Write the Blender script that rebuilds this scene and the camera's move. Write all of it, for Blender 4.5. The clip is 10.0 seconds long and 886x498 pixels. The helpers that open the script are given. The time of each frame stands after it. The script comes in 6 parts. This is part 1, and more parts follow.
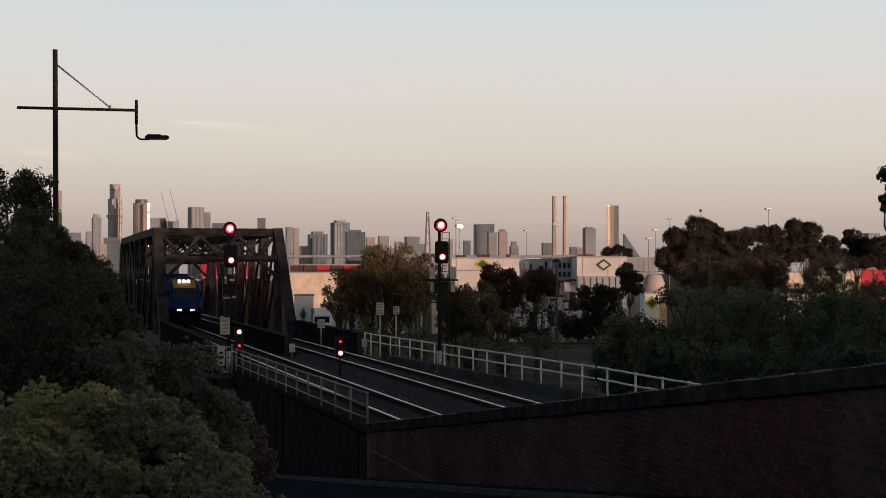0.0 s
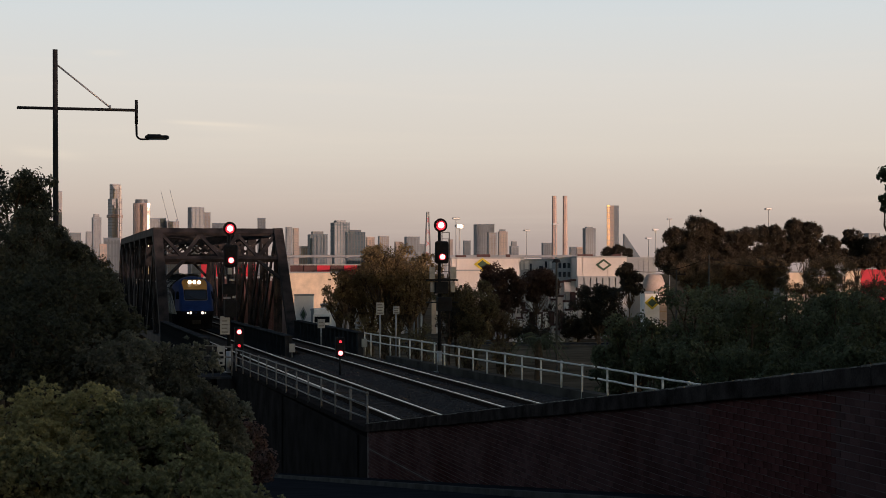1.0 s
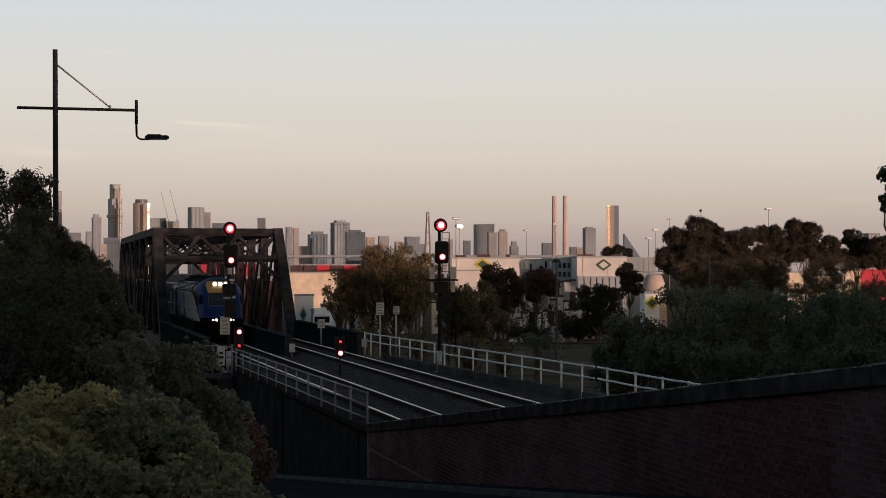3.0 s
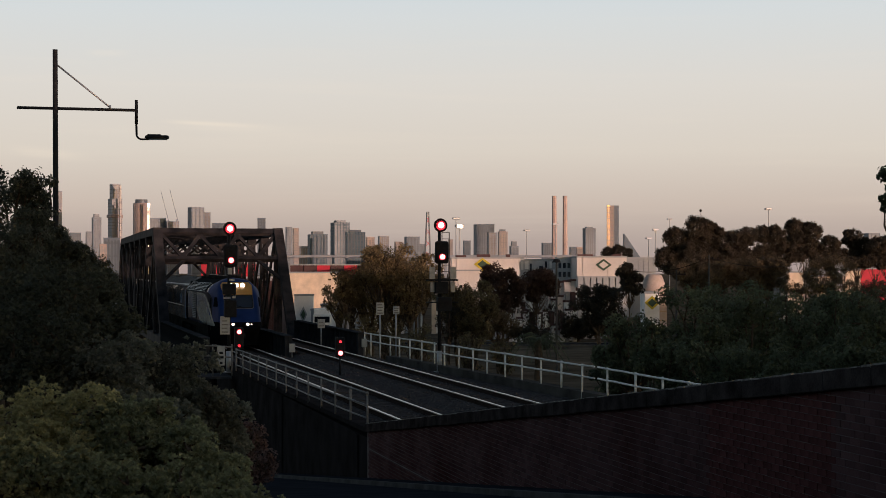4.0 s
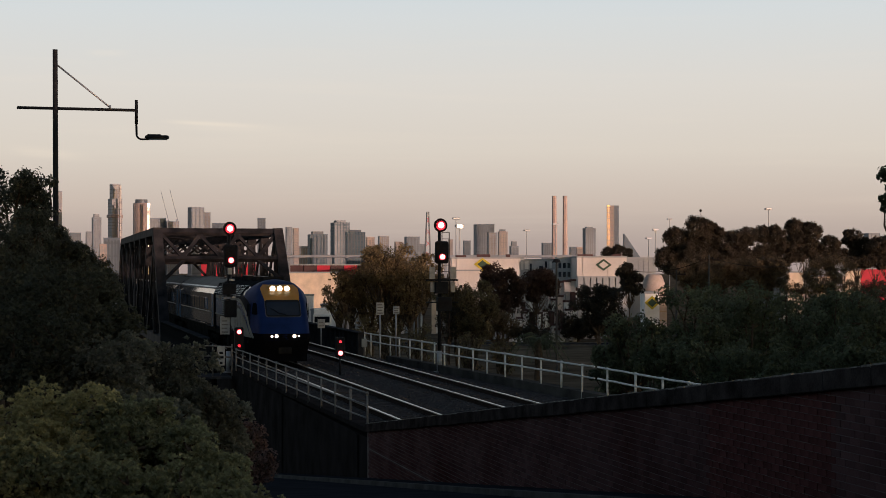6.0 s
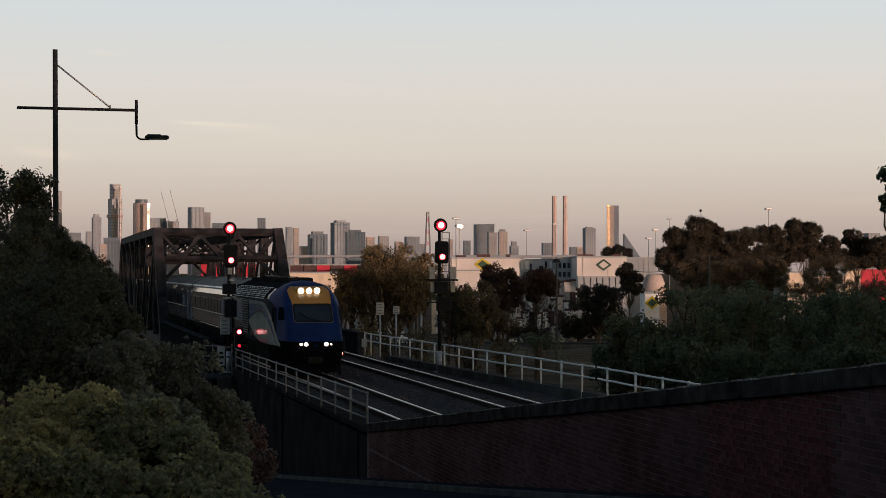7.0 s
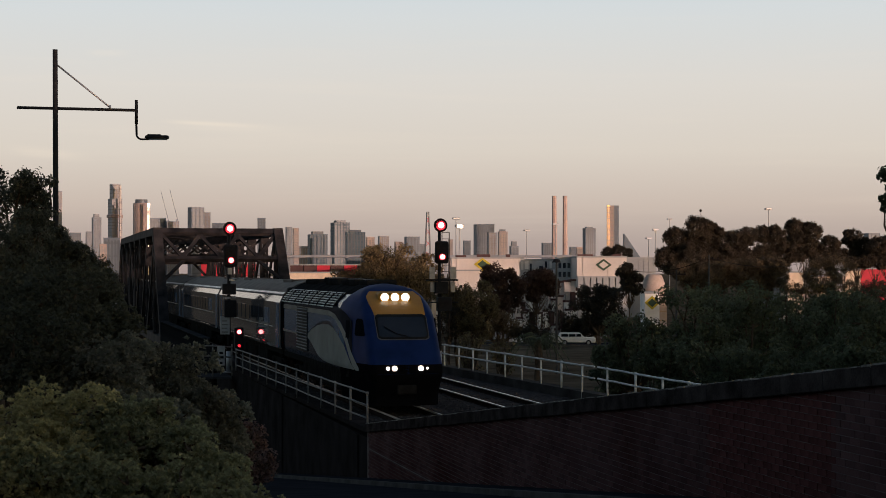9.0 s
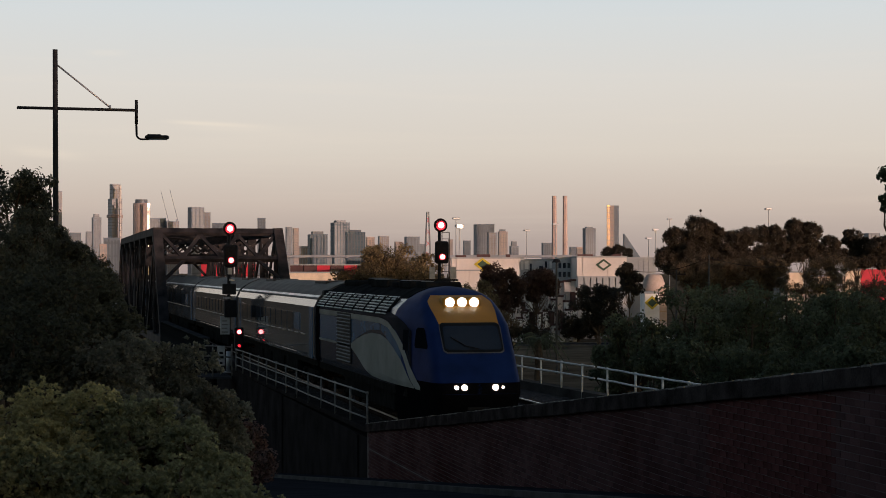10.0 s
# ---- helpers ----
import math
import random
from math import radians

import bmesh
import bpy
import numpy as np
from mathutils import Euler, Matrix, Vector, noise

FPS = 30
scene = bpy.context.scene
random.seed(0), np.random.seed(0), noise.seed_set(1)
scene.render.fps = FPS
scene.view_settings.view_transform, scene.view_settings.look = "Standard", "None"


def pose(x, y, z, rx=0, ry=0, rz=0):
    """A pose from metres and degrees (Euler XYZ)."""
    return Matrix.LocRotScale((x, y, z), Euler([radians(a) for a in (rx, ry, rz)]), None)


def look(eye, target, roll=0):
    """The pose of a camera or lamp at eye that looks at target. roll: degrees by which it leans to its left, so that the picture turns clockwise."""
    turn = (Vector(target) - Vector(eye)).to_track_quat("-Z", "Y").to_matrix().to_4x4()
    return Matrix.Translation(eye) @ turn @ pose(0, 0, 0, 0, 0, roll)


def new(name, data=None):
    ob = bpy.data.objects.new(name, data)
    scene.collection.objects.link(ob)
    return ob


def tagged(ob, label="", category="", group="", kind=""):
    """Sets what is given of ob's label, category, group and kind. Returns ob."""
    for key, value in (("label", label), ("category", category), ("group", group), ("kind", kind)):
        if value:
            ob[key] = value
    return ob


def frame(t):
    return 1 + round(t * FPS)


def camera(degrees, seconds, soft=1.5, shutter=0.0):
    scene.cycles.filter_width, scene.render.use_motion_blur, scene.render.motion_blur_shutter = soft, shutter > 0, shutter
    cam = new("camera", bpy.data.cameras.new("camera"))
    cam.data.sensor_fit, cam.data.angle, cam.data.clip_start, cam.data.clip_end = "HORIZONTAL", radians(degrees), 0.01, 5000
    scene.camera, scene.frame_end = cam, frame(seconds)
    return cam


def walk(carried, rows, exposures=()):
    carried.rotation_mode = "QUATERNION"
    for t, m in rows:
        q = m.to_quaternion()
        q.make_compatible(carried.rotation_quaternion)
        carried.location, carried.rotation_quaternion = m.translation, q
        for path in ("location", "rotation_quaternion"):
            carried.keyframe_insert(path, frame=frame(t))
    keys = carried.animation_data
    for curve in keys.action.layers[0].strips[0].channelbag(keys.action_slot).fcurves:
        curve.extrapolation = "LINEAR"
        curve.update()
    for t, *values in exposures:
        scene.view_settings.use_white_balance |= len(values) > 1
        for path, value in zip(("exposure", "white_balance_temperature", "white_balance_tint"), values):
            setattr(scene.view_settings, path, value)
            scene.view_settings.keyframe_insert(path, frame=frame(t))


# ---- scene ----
cam = camera(28.07, 10.0, soft=0.75)
CAM_POSE = pose(0, 0, 4.23, 90.676, 0, -13)
walk(cam, [(0.0, CAM_POSE), (10.0, CAM_POSE)], exposures=[(0.0, 0.0), (10.0, 0.0)])

# ---- daylight: a low sun behind the camera, dusk sky ----
SUN_BEARING, SUN_HEIGHT = 150.0, 3.6
world = bpy.data.worlds.new("dusk_sky")
scene.world = world
world.use_nodes = True
wn = world.node_tree
sky = wn.nodes.new("ShaderNodeTexSky")
sky.sky_type = "NISHITA"
sky.sun_disc = False
sky.sun_elevation = radians(SUN_HEIGHT)
sky.sun_rotation = radians(SUN_BEARING)
sky.altitude = 20
sky.dust_density = 1.8
sky.ozone_density = 1.7
wn.links.new(sky.outputs[0], wn.nodes["Background"].inputs[0])
wn.nodes["Background"].inputs[1].default_value = 0.19

sun = new("sun", bpy.data.lights.new("sun", "SUN"))
sun.data.energy = 3.0
sun.data.angle = radians(0.5)
sun.data.color = (1.0, 0.68, 0.56)
a, e = radians(SUN_BEARING), radians(SUN_HEIGHT)
sun.matrix_world = look((0, 0, 0), (-math.sin(a) * math.cos(e), -math.cos(a) * math.cos(e), -math.sin(e)))

# ---- materials ----


def material(name, colour, rough=0.7, metal=0.0, spread=0.25, scale=6.0, bump=0.15, fine=60.0, tint=None,
             coat=0.0, per_object=0.0, per_island=0.0, spec=None):
    """A surface with two scales of variation, a coarse stain and a fine grain, and relief from both."""
    m = bpy.data.materials.new(name)
    m.use_nodes = True
    nt = m.node_tree
    n, l = nt.nodes, nt.links
    b = n["Principled BSDF"]
    b.inputs["Roughness"].default_value = rough
    b.inputs["Metallic"].default_value = metal
    b.inputs["Coat Weight"].default_value = coat
    b.inputs["Specular IOR Level"].default_value = (0.0 if rough >= 0.8 else 0.1 if rough >= 0.6 else 0.3) if spec is None else spec
    tc = n.new("ShaderNodeTexCoord")
    coarse = n.new("ShaderNodeTexNoise")
    coarse.inputs["Scale"].default_value = scale
    coarse.inputs["Detail"].default_value = 5
    grain = n.new("ShaderNodeTexNoise")
    grain.inputs["Scale"].default_value = fine
    grain.inputs["Detail"].default_value = 3
    l.new(tc.outputs["Object"], coarse.inputs["Vector"])
    l.new(tc.outputs["Object"], grain.inputs["Vector"])
    mix = n.new("ShaderNodeMath")
    mix.operation = "MULTIPLY_ADD"
    mix.inputs[1].default_value = 0.35
    l.new(grain.outputs[0], mix.inputs[0])
    l.new(coarse.outputs[0], mix.inputs[2])
    ramp = n.new("ShaderNodeValToRGB")
    lo = [v * (1 - spread) for v in colour]
    hi = [min(1, v * (1 + spread)) for v in (tint or colour)]
    ramp.color_ramp.elements[0].position, ramp.color_ramp.elements[1].position = 0.45, 0.9
    ramp.color_ramp.elements[0].color = (*lo, 1)
    ramp.color_ramp.elements[1].color = (*hi, 1)
    l.new(mix.outputs[0], ramp.inputs[0])
    out = ramp.outputs[0]
    if per_object or per_island:
        src = n.new("ShaderNodeObjectInfo").outputs["Random"] if per_object else n.new("ShaderNodeNewGeometry").outputs["Random Per Island"]
        mr = n.new("ShaderNodeMapRange")
        k = per_object or per_island
        mr.inputs[3].default_value, mr.inputs[4].default_value = 1 - k, 1 + k
        l.new(src, mr.inputs[0])
        hsv = n.new("ShaderNodeHueSaturation")
        l.new(mr.outputs[0], hsv.inputs["Value"])
        l.new(out, hsv.inputs["Color"])
        out = hsv.outputs[0]
    l.new(out, b.inputs["Base Color"])
    if bump:
        bp = n.new("ShaderNodeBump")
        bp.inputs["Strength"].default_value = bump
        bp.inputs["Distance"].default_value = 0.02
        l.new(mix.outputs[0], bp.inputs["Height"])
        l.new(bp.outputs[0], b.inputs["Normal"])
    return m


def glow(name, colour, strength):
    m = bpy.data.materials.new(name)
    m.use_nodes = True
    nt = m.node_tree
    b = nt.nodes["Principled BSDF"]
    b.inputs["Base Color"].default_value = (*colour, 1)
    b.inputs["Emission Color"].default_value = (*colour, 1)
    b.inputs["Emission Strength"].default_value = strength
    return m


BRICK = material("red_brick", (0.104, 0.041, 0.039), 0.85, spread=0.4, scale=1.2, fine=60, per_object=0.22)
BRICK_REST = material("red_brick_rest", (0.106, 0.041, 0.038), 0.85, spread=0.45, scale=0.5, fine=60, per_island=0.22, tint=(0.088, 0.050, 0.050))
MORTAR = material("mortar", (0.165, 0.13, 0.125), 0.95, spread=0.3, scale=3, fine=120)
LIME = material("lime_stain", (0.17, 0.15, 0.145), 0.9, spread=0.4, scale=3, fine=60)
EDGE_SHEEN = material("pale_skylit_edge", (0.24, 0.22, 0.20), 0.95, spread=0.6, scale=6, fine=60)
COPING = material("dark_coping", (0.032, 0.025, 0.024), 0.95, spread=0.5, scale=2.5, fine=40, tint=(0.050, 0.040, 0.038))
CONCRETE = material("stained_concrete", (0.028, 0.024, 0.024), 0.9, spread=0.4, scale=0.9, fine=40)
LEDGE = material("weathered_ledge_concrete", (0.075, 0.066, 0.06), 0.9, spread=0.45, scale=0.9, fine=40)
ASPHALT = material("asphalt", (0.024, 0.025, 0.030), 0.85, spread=0.3, scale=1.2, fine=150)
KERB = material("kerb_stone", (0.10, 0.095, 0.092), 0.9, spread=0.3, scale=2, fine=80)
EARTH = material("earth_and_grass", (0.09, 0.07, 0.052), 0.95, spread=0.5, scale=0.25, fine=6, tint=(0.115, 0.088, 0.062))
BALLAST = material("ballast", (0.060, 0.053, 0.052), 0.95, spread=0.5, scale=8, fine=40, bump=0.8)
STONE = material("ballast_stone", (0.082, 0.072, 0.070), 0.9, spread=0.3, scale=6, fine=60, per_island=0.5)
SLEEPER = material("sleeper", (0.066, 0.058, 0.055), 0.9, spread=0.35, scale=5, fine=60, per_object=0.2)
RAIL_HEAD = material("polished_rail", (0.40, 0.38, 0.37), 0.36, metal=1.0, spread=0.15, scale=3, fine=90, bump=0.03)
RAIL_WEB = material("rusty_rail", (0.045, 0.032, 0.028), 0.85, spread=0.35, scale=6, fine=80)
STEEL = material("weathered_bridge_steel", (0.0145, 0.0150, 0.0185), 0.75, spread=0.5, scale=1.1, fine=18, tint=(0.034, 0.030, 0.031))
GIRDER = material("dark_girder_steel", (0.040, 0.040, 0.043), 0.8, spread=0.4, scale=1.0, fine=35)
WHITE_PIPE = material("weathered_white_paint", (0.68, 0.66, 0.62), 0.6, spread=0.25, scale=4, fine=50)
DULL_PIPE = material("dirty_galvanised_pipe", (0.22, 0.205, 0.195), 0.7, spread=0.3, scale=4, fine=50)
BLACK = material("matt_black_paint", (0.018, 0.018, 0.02), 0.75, spread=0.2, scale=8, fine=80, bump=0.05)
GALV = material("galvanised_steel", (0.35, 0.35, 0.36), 0.5, metal=0.6, spread=0.2, scale=6, fine=60, bump=0.05)
SIGN_WHITE = material("white_sign_paint", (0.42, 0.42, 0.41), 0.6, spread=0.12, scale=6, fine=60, bump=0.05)
LAMP_PAINT = material("dark_lamp_paint", (0.02, 0.02, 0.022), 0.6, spread=0.2, scale=5, fine=60, bump=0.05)
RED_GLOW = glow("red_signal_light", (1.0, 0.03, 0.05), 1.6)
RED_CORE = glow("red_signal_core", (1.0, 0.42, 0.42), 3.5)

# ---- mesh helpers ----


def link(name, bm, mat, parent=None, smooth=False):
    me = bpy.data.meshes.new(name)
    bm.to_mesh(me)
    bm.free()
    me.materials.append(mat)
    if smooth:
        me.shade_smooth()
    ob = new(name, me)
    if parent:
        ob.parent = parent
    return ob


def part(name, bm, mat, parent, label="", smooth=False):
    return tagged(link(name, bm, mat, parent, smooth), label)


def thing(name, x=0.0, y=0.0, z=0.0, label="", category="", group="", kind="", turn=0.0):
    ob = new(name)
    ob.empty_display_size = 0.3
    ob.matrix_basis = pose(x, y, z, 0, 0, turn)
    return tagged(ob, label, category, group, kind)


def box(bm, x0, x1, y0, y1, z0, z1, bevel=0.0):
    r = bmesh.ops.create_cube(bm, size=1.0, matrix=Matrix.LocRotScale(
        ((x0 + x1) / 2, (y0 + y1) / 2, (z0 + z1) / 2), None, (abs(x1 - x0), abs(y1 - y0), abs(z1 - z0))))
    if bevel:
        es = {ed for v in r["verts"] for ed in v.link_edges}
        bmesh.ops.bevel(bm, geom=list(es), offset=bevel, segments=2, affect="EDGES", profile=0.5)
    return bm


def tube(bm, p, q, r0, r1=None, n=10):
    """A round bar from p to q."""
    p, q = Vector(p), Vector(q)
    d = q - p
    m = Matrix.Translation((p + q) / 2) @ d.to_track_quat("Z", "Y").to_matrix().to_4x4()
    bmesh.ops.create_cone(bm, cap_ends=True, segments=n, radius1=r0, radius2=r0 if r1 is None else r1, depth=d.length, matrix=m)
    return bm


def beam(bm, p, q, w, h, up=(0, 0, 1)):
    """A square bar from p to q, w wide across and h deep towards up."""
    p, q = Vector(p), Vector(q)
    d = (q - p).normalized()
    side = d.cross(Vector(up))
    if side.length < 1e-4:
        side = d.cross(Vector((0, 1, 0)))
    side.normalize()
    top = side.cross(d)
    vs = []
    for c in (p, q):
        for a, b in ((-1, -1), (1, -1), (1, 1), (-1, 1)):
            vs.append(bm.verts.new(c + side * (a * w / 2) + top * (b * h / 2)))
    for f in ((3, 2, 1, 0), (4, 5, 6, 7), (0, 1, 5, 4), (1, 2, 6, 5), (2, 3, 7, 6), (3, 0, 4, 7)):
        bm.faces.new([vs[i] for i in f])
    return bm


def pipe(bm, pts, r, n=8):
    """One bent round pipe through the points."""
    pts = [Vector(p) for p in pts]
    rings = []
    for i, p in enumerate(pts):
        d = (pts[min(i + 1, len(pts) - 1)] - pts[max(i - 1, 0)]).normalized()
        q = d.to_track_quat("Z", "Y")
        rings.append([bm.verts.new(p + q @ Vector((math.cos(6.2832 * k / n) * r, math.sin(6.2832 * k / n) * r, 0))) for k in range(n)])
    for a, b in zip(rings, rings[1:]):
        for k in range(n):
            bm.faces.new((a[k], a[(k + 1) % n], b[(k + 1) % n], b[k]))
    bm.faces.new(rings[0][::-1])
    bm.faces.new(rings[-1])
    return bm


def disc(bm, x, y, z, r, thick, n=20):
    """A round plate that faces -y."""
    bmesh.ops.create_cone(bm, cap_ends=True, segments=n, radius1=r, radius2=r, depth=thick,
                          matrix=Matrix.Translation((x, y, z)) @ Matrix.Rotation(radians(90), 4, "X"))
    return bm


def bmn():
    return bmesh.new()


# ---- ground: the street falls beside the wall; an unseen ridge, added behind the camera, keeps the low sun off ----


def smooth(a, b, v):
    t = np.clip((v - a) / (b - a), 0, 1)
    return t * t * (3 - 2 * t)


def ground_height(x, y):
    street = np.where(y < 9, 2.467, np.maximum(3.40 - 0.1036 * y, -4.6))
    street = np.where(y < 9, np.minimum(2.467, 2.467), np.minimum(street, 2.467))
    low = -4.6
    right = smooth(20.6, 24.5, x + (y - 60) * 0.06)
    form = -0.62 + (low + 0.62) * right
    form = np.where(y > 88, low, form)
    near = np.where(x > 9.0, form, street)
    near = np.where((y < 5) & (x > 9), 2.467, near)
    far = smooth(320, 900, y)
    near = near + far * (-1.0)
    dist = -(x * math.sin(radians(SUN_BEARING)) + y * math.cos(radians(SUN_BEARING)))
    shade_ridge = 15.0 * smooth(25, 95, -dist) * (1 - 0.75 * smooth(300, 900, -dist))
    # unseen bank left of the view, added to keep light off the wall
    bank = 6.5 * smooth(4.0, 14.0, -x) * (1 - 0.8 * smooth(30, 65, y)) * (1 - smooth(260, 400, y)) * smooth(-60, -10, y)
    return np.maximum(near + shade_ridge, near + bank)


def axis_steps():
    xs = np.concatenate([-np.geomspace(4800, 60, 22), np.linspace(-52, 0, 14), np.linspace(2, 8.5, 6), [8.98, 9.02], np.linspace(10, 30, 21),
                         np.linspace(34, 70, 10), np.geomspace(80, 4800, 22)])
    ys = np.concatenate([-np.geomspace(4800, 130, 14), np.linspace(-120, 4, 32), [4.98, 5.02], np.linspace(7, 87, 41), [87.98, 88.02],
                         np.linspace(92, 200, 28), np.geomspace(215, 4850, 26)])
    return xs, ys


def make_ground():
    xs, ys = axis_steps()
    gx, gy = np.meshgrid(xs, ys)
    gz = ground_height(gx, gy)
    verts = np.stack([gx, gy, gz], -1).reshape(-1, 3).tolist()
    w = len(xs)
    faces = [(j * w + i, j * w + i + 1, (j + 1) * w + i + 1, (j + 1) * w + i) for j in range(len(ys) - 1) for i in range(w - 1)]
    me = bpy.data.meshes.new("ground")
    me.from_pydata(verts, [], faces)
    me.materials.append(EARTH)
    tagged(new("ground", me), "dark earth and dry grass falling to the river flats", "ground", kind="structure")


make_ground()


def make_road():
    bm = bmn()
    ys = np.linspace(9, 71, 32)
    for x0, x1, lift in ((3.2, 7.7, 0.02),):
        rows = [[bm.verts.new((x, y, float(3.40 - 0.1036 * y) + lift)) for x in (x0, x1)] for y in ys]
        for a, b in zip(rows, rows[1:]):
            bm.faces.new((a[0], a[1], b[1], b[0]))
    tagged(link("road", bm, ASPHALT), "dark asphalt street falling beside the brick wall", "road", kind="structure")
    kerb = thing("kerb", label="worn pale stone kerb along the falling street", category="kerb", kind="structure")
    for i in range(41):
        y0, y1 = 9 + i * 1.5, 10.49 + i * 1.5
        bm = bmn()
        beam(bm, (7.8, y0, 3.40 - 0.1036 * y0 + 0.02), (7.8, y1, 3.40 - 0.1036 * y1 + 0.02), 0.16, 0.2)
        part("kerb_stone", bm, KERB, kerb)
    bm = bmn()
    beam(bm, (8.34, 9, 2.467 + 0.03), (8.34, 71, 3.40 - 0.1036 * 71 + 0.03), 0.92, 0.14)
    tagged(link("pavement", bm, ASPHALT), "narrow dark concrete footpath at the wall's foot", "pavement", kind="structure")


make_road()

# ---- the brick parapet wall with its falling coping ----
WALL_X = 8.83


def wall_top(y):
    return 0.05 + 0.1056 * (47.4 - y)


def make_parapet():
    wall = thing("wall_parapet", label="long dark red brick parapet wall with a falling stone coping", category="wall", kind="structure")
    bm = bmn()
    vs = []
    for x in (WALL_X + 0.001, WALL_X + 0.42):
        for y in (2.0, 47.4):
            for z in (3.40 - 0.1036 * y - 0.8, wall_top(y) - 0.2):
                vs.append(bm.verts.new((x, y, z)))
    for f in ((0, 2, 3, 1), (4, 5, 7, 6), (0, 1, 5, 4), (2, 6, 7, 3), (1, 3, 7, 5), (0, 4, 6, 2)):
        bm.faces.new([vs[i] for i in f])
    bmesh.ops.recalc_face_normals(bm, faces=bm.faces)
    part("mortar_bed", bm, MORTAR, wall)
    y = 2.0
    while y < 47.3:
        y1 = min(y + 1.19, 47.38)
        bm = bmn()
        dz = random.uniform(-0.006, 0.006)
        beam(bm, (WALL_X + 0.21, y, wall_top(y) - 0.115 + dz), (WALL_X + 0.21, y1, wall_top(y1) - 0.115 + dz), 0.56, 0.23)
        bmesh.ops.bevel(bm, geom=bm.edges[:], offset=0.012, segments=1, affect="EDGES")
        part("coping_stone", bm, COPING, wall)
        # broken pale strips: sky light on the coping's edge, put in as colour
        for k in range(4):
            bm = bmn()
            ya, yb = y + (y1 - y) * (k + random.uniform(0, 0.2)) / 4, y + (y1 - y) * (k + random.uniform(0.75, 1.0)) / 4
            up = random.uniform(0.0, 0.012)
            dx = random.uniform(-0.045, -0.02)
            beam(bm, (WALL_X + dx, ya, wall_top(ya) + up - 0.012), (WALL_X + dx, yb, wall_top(yb) + up - 0.012), 0.05, 0.036)
            part("lichen_crust", bm, EDGE_SHEEN, wall, "pale strip painted as sky light on the coping's edge")
        y = y1 + 0.004
    return wall


PARAPET = make_parapet()

# ---- abutment below the tracks ----


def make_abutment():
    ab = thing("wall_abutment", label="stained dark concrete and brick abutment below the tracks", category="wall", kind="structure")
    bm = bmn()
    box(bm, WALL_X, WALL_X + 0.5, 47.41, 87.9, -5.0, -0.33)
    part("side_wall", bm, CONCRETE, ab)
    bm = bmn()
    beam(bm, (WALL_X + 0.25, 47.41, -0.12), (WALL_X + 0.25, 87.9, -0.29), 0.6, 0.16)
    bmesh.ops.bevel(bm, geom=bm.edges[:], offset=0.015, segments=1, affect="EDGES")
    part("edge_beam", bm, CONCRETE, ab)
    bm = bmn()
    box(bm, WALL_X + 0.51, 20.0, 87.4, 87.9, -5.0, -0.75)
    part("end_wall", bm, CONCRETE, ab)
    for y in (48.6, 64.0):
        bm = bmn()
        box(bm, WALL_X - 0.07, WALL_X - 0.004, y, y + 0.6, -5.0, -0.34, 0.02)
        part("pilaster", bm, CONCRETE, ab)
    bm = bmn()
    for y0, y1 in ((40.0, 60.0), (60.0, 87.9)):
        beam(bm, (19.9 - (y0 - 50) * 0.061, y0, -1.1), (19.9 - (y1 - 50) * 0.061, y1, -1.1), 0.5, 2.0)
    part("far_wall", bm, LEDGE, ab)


make_abutment()

# ---- two tracks ----
TRACKS = (10.88, 14.94)


def rail_profile(bm, x, y0, y1, parts):
    for w, z0, z1 in parts:
        box(bm, x - w / 2, x + w / 2, y0, y1, z0, z1)


def make_track(cx, y0, y1, label):
    tr = thing("railway_track", cx, 0, 0, label, "railway track", "pair of tracks", "structure")
    for s in (-0.7525, 0.7525):
        bm = bmn()
        rail_profile(bm, s, y0, y1, ((0.14, -0.165, -0.145), (0.02, -0.145, -0.04)))
        web = part("rail_web", bm, RAIL_WEB, tr)
        bm = bmn()
        box(bm, s - 0.036, s + 0.036, y0, y1, -0.04, 0.0, 0.008)
        part("rail_head", bm, RAIL_HEAD, tr, "polished steel running surface")
    first = None
    y = max(y0, 40.0)
    while y < 190:
        if first is None:
            bm = bmn()
            box(bm, -1.25, 1.25, -0.12, 0.12, -0.30, -0.166)
            first = part("sleeper", bm, SLEEPER, tr).data
        else:
            ob = new("sleeper", first)
            ob.parent = tr
        tr.children[-1].location.y = y
        y += 0.68


make_track(TRACKS[0], 6, 260, "railway track with bright rail heads on dark ballast")
make_track(TRACKS[1], 6, 260, "railway track with bright rail heads beside the other track")


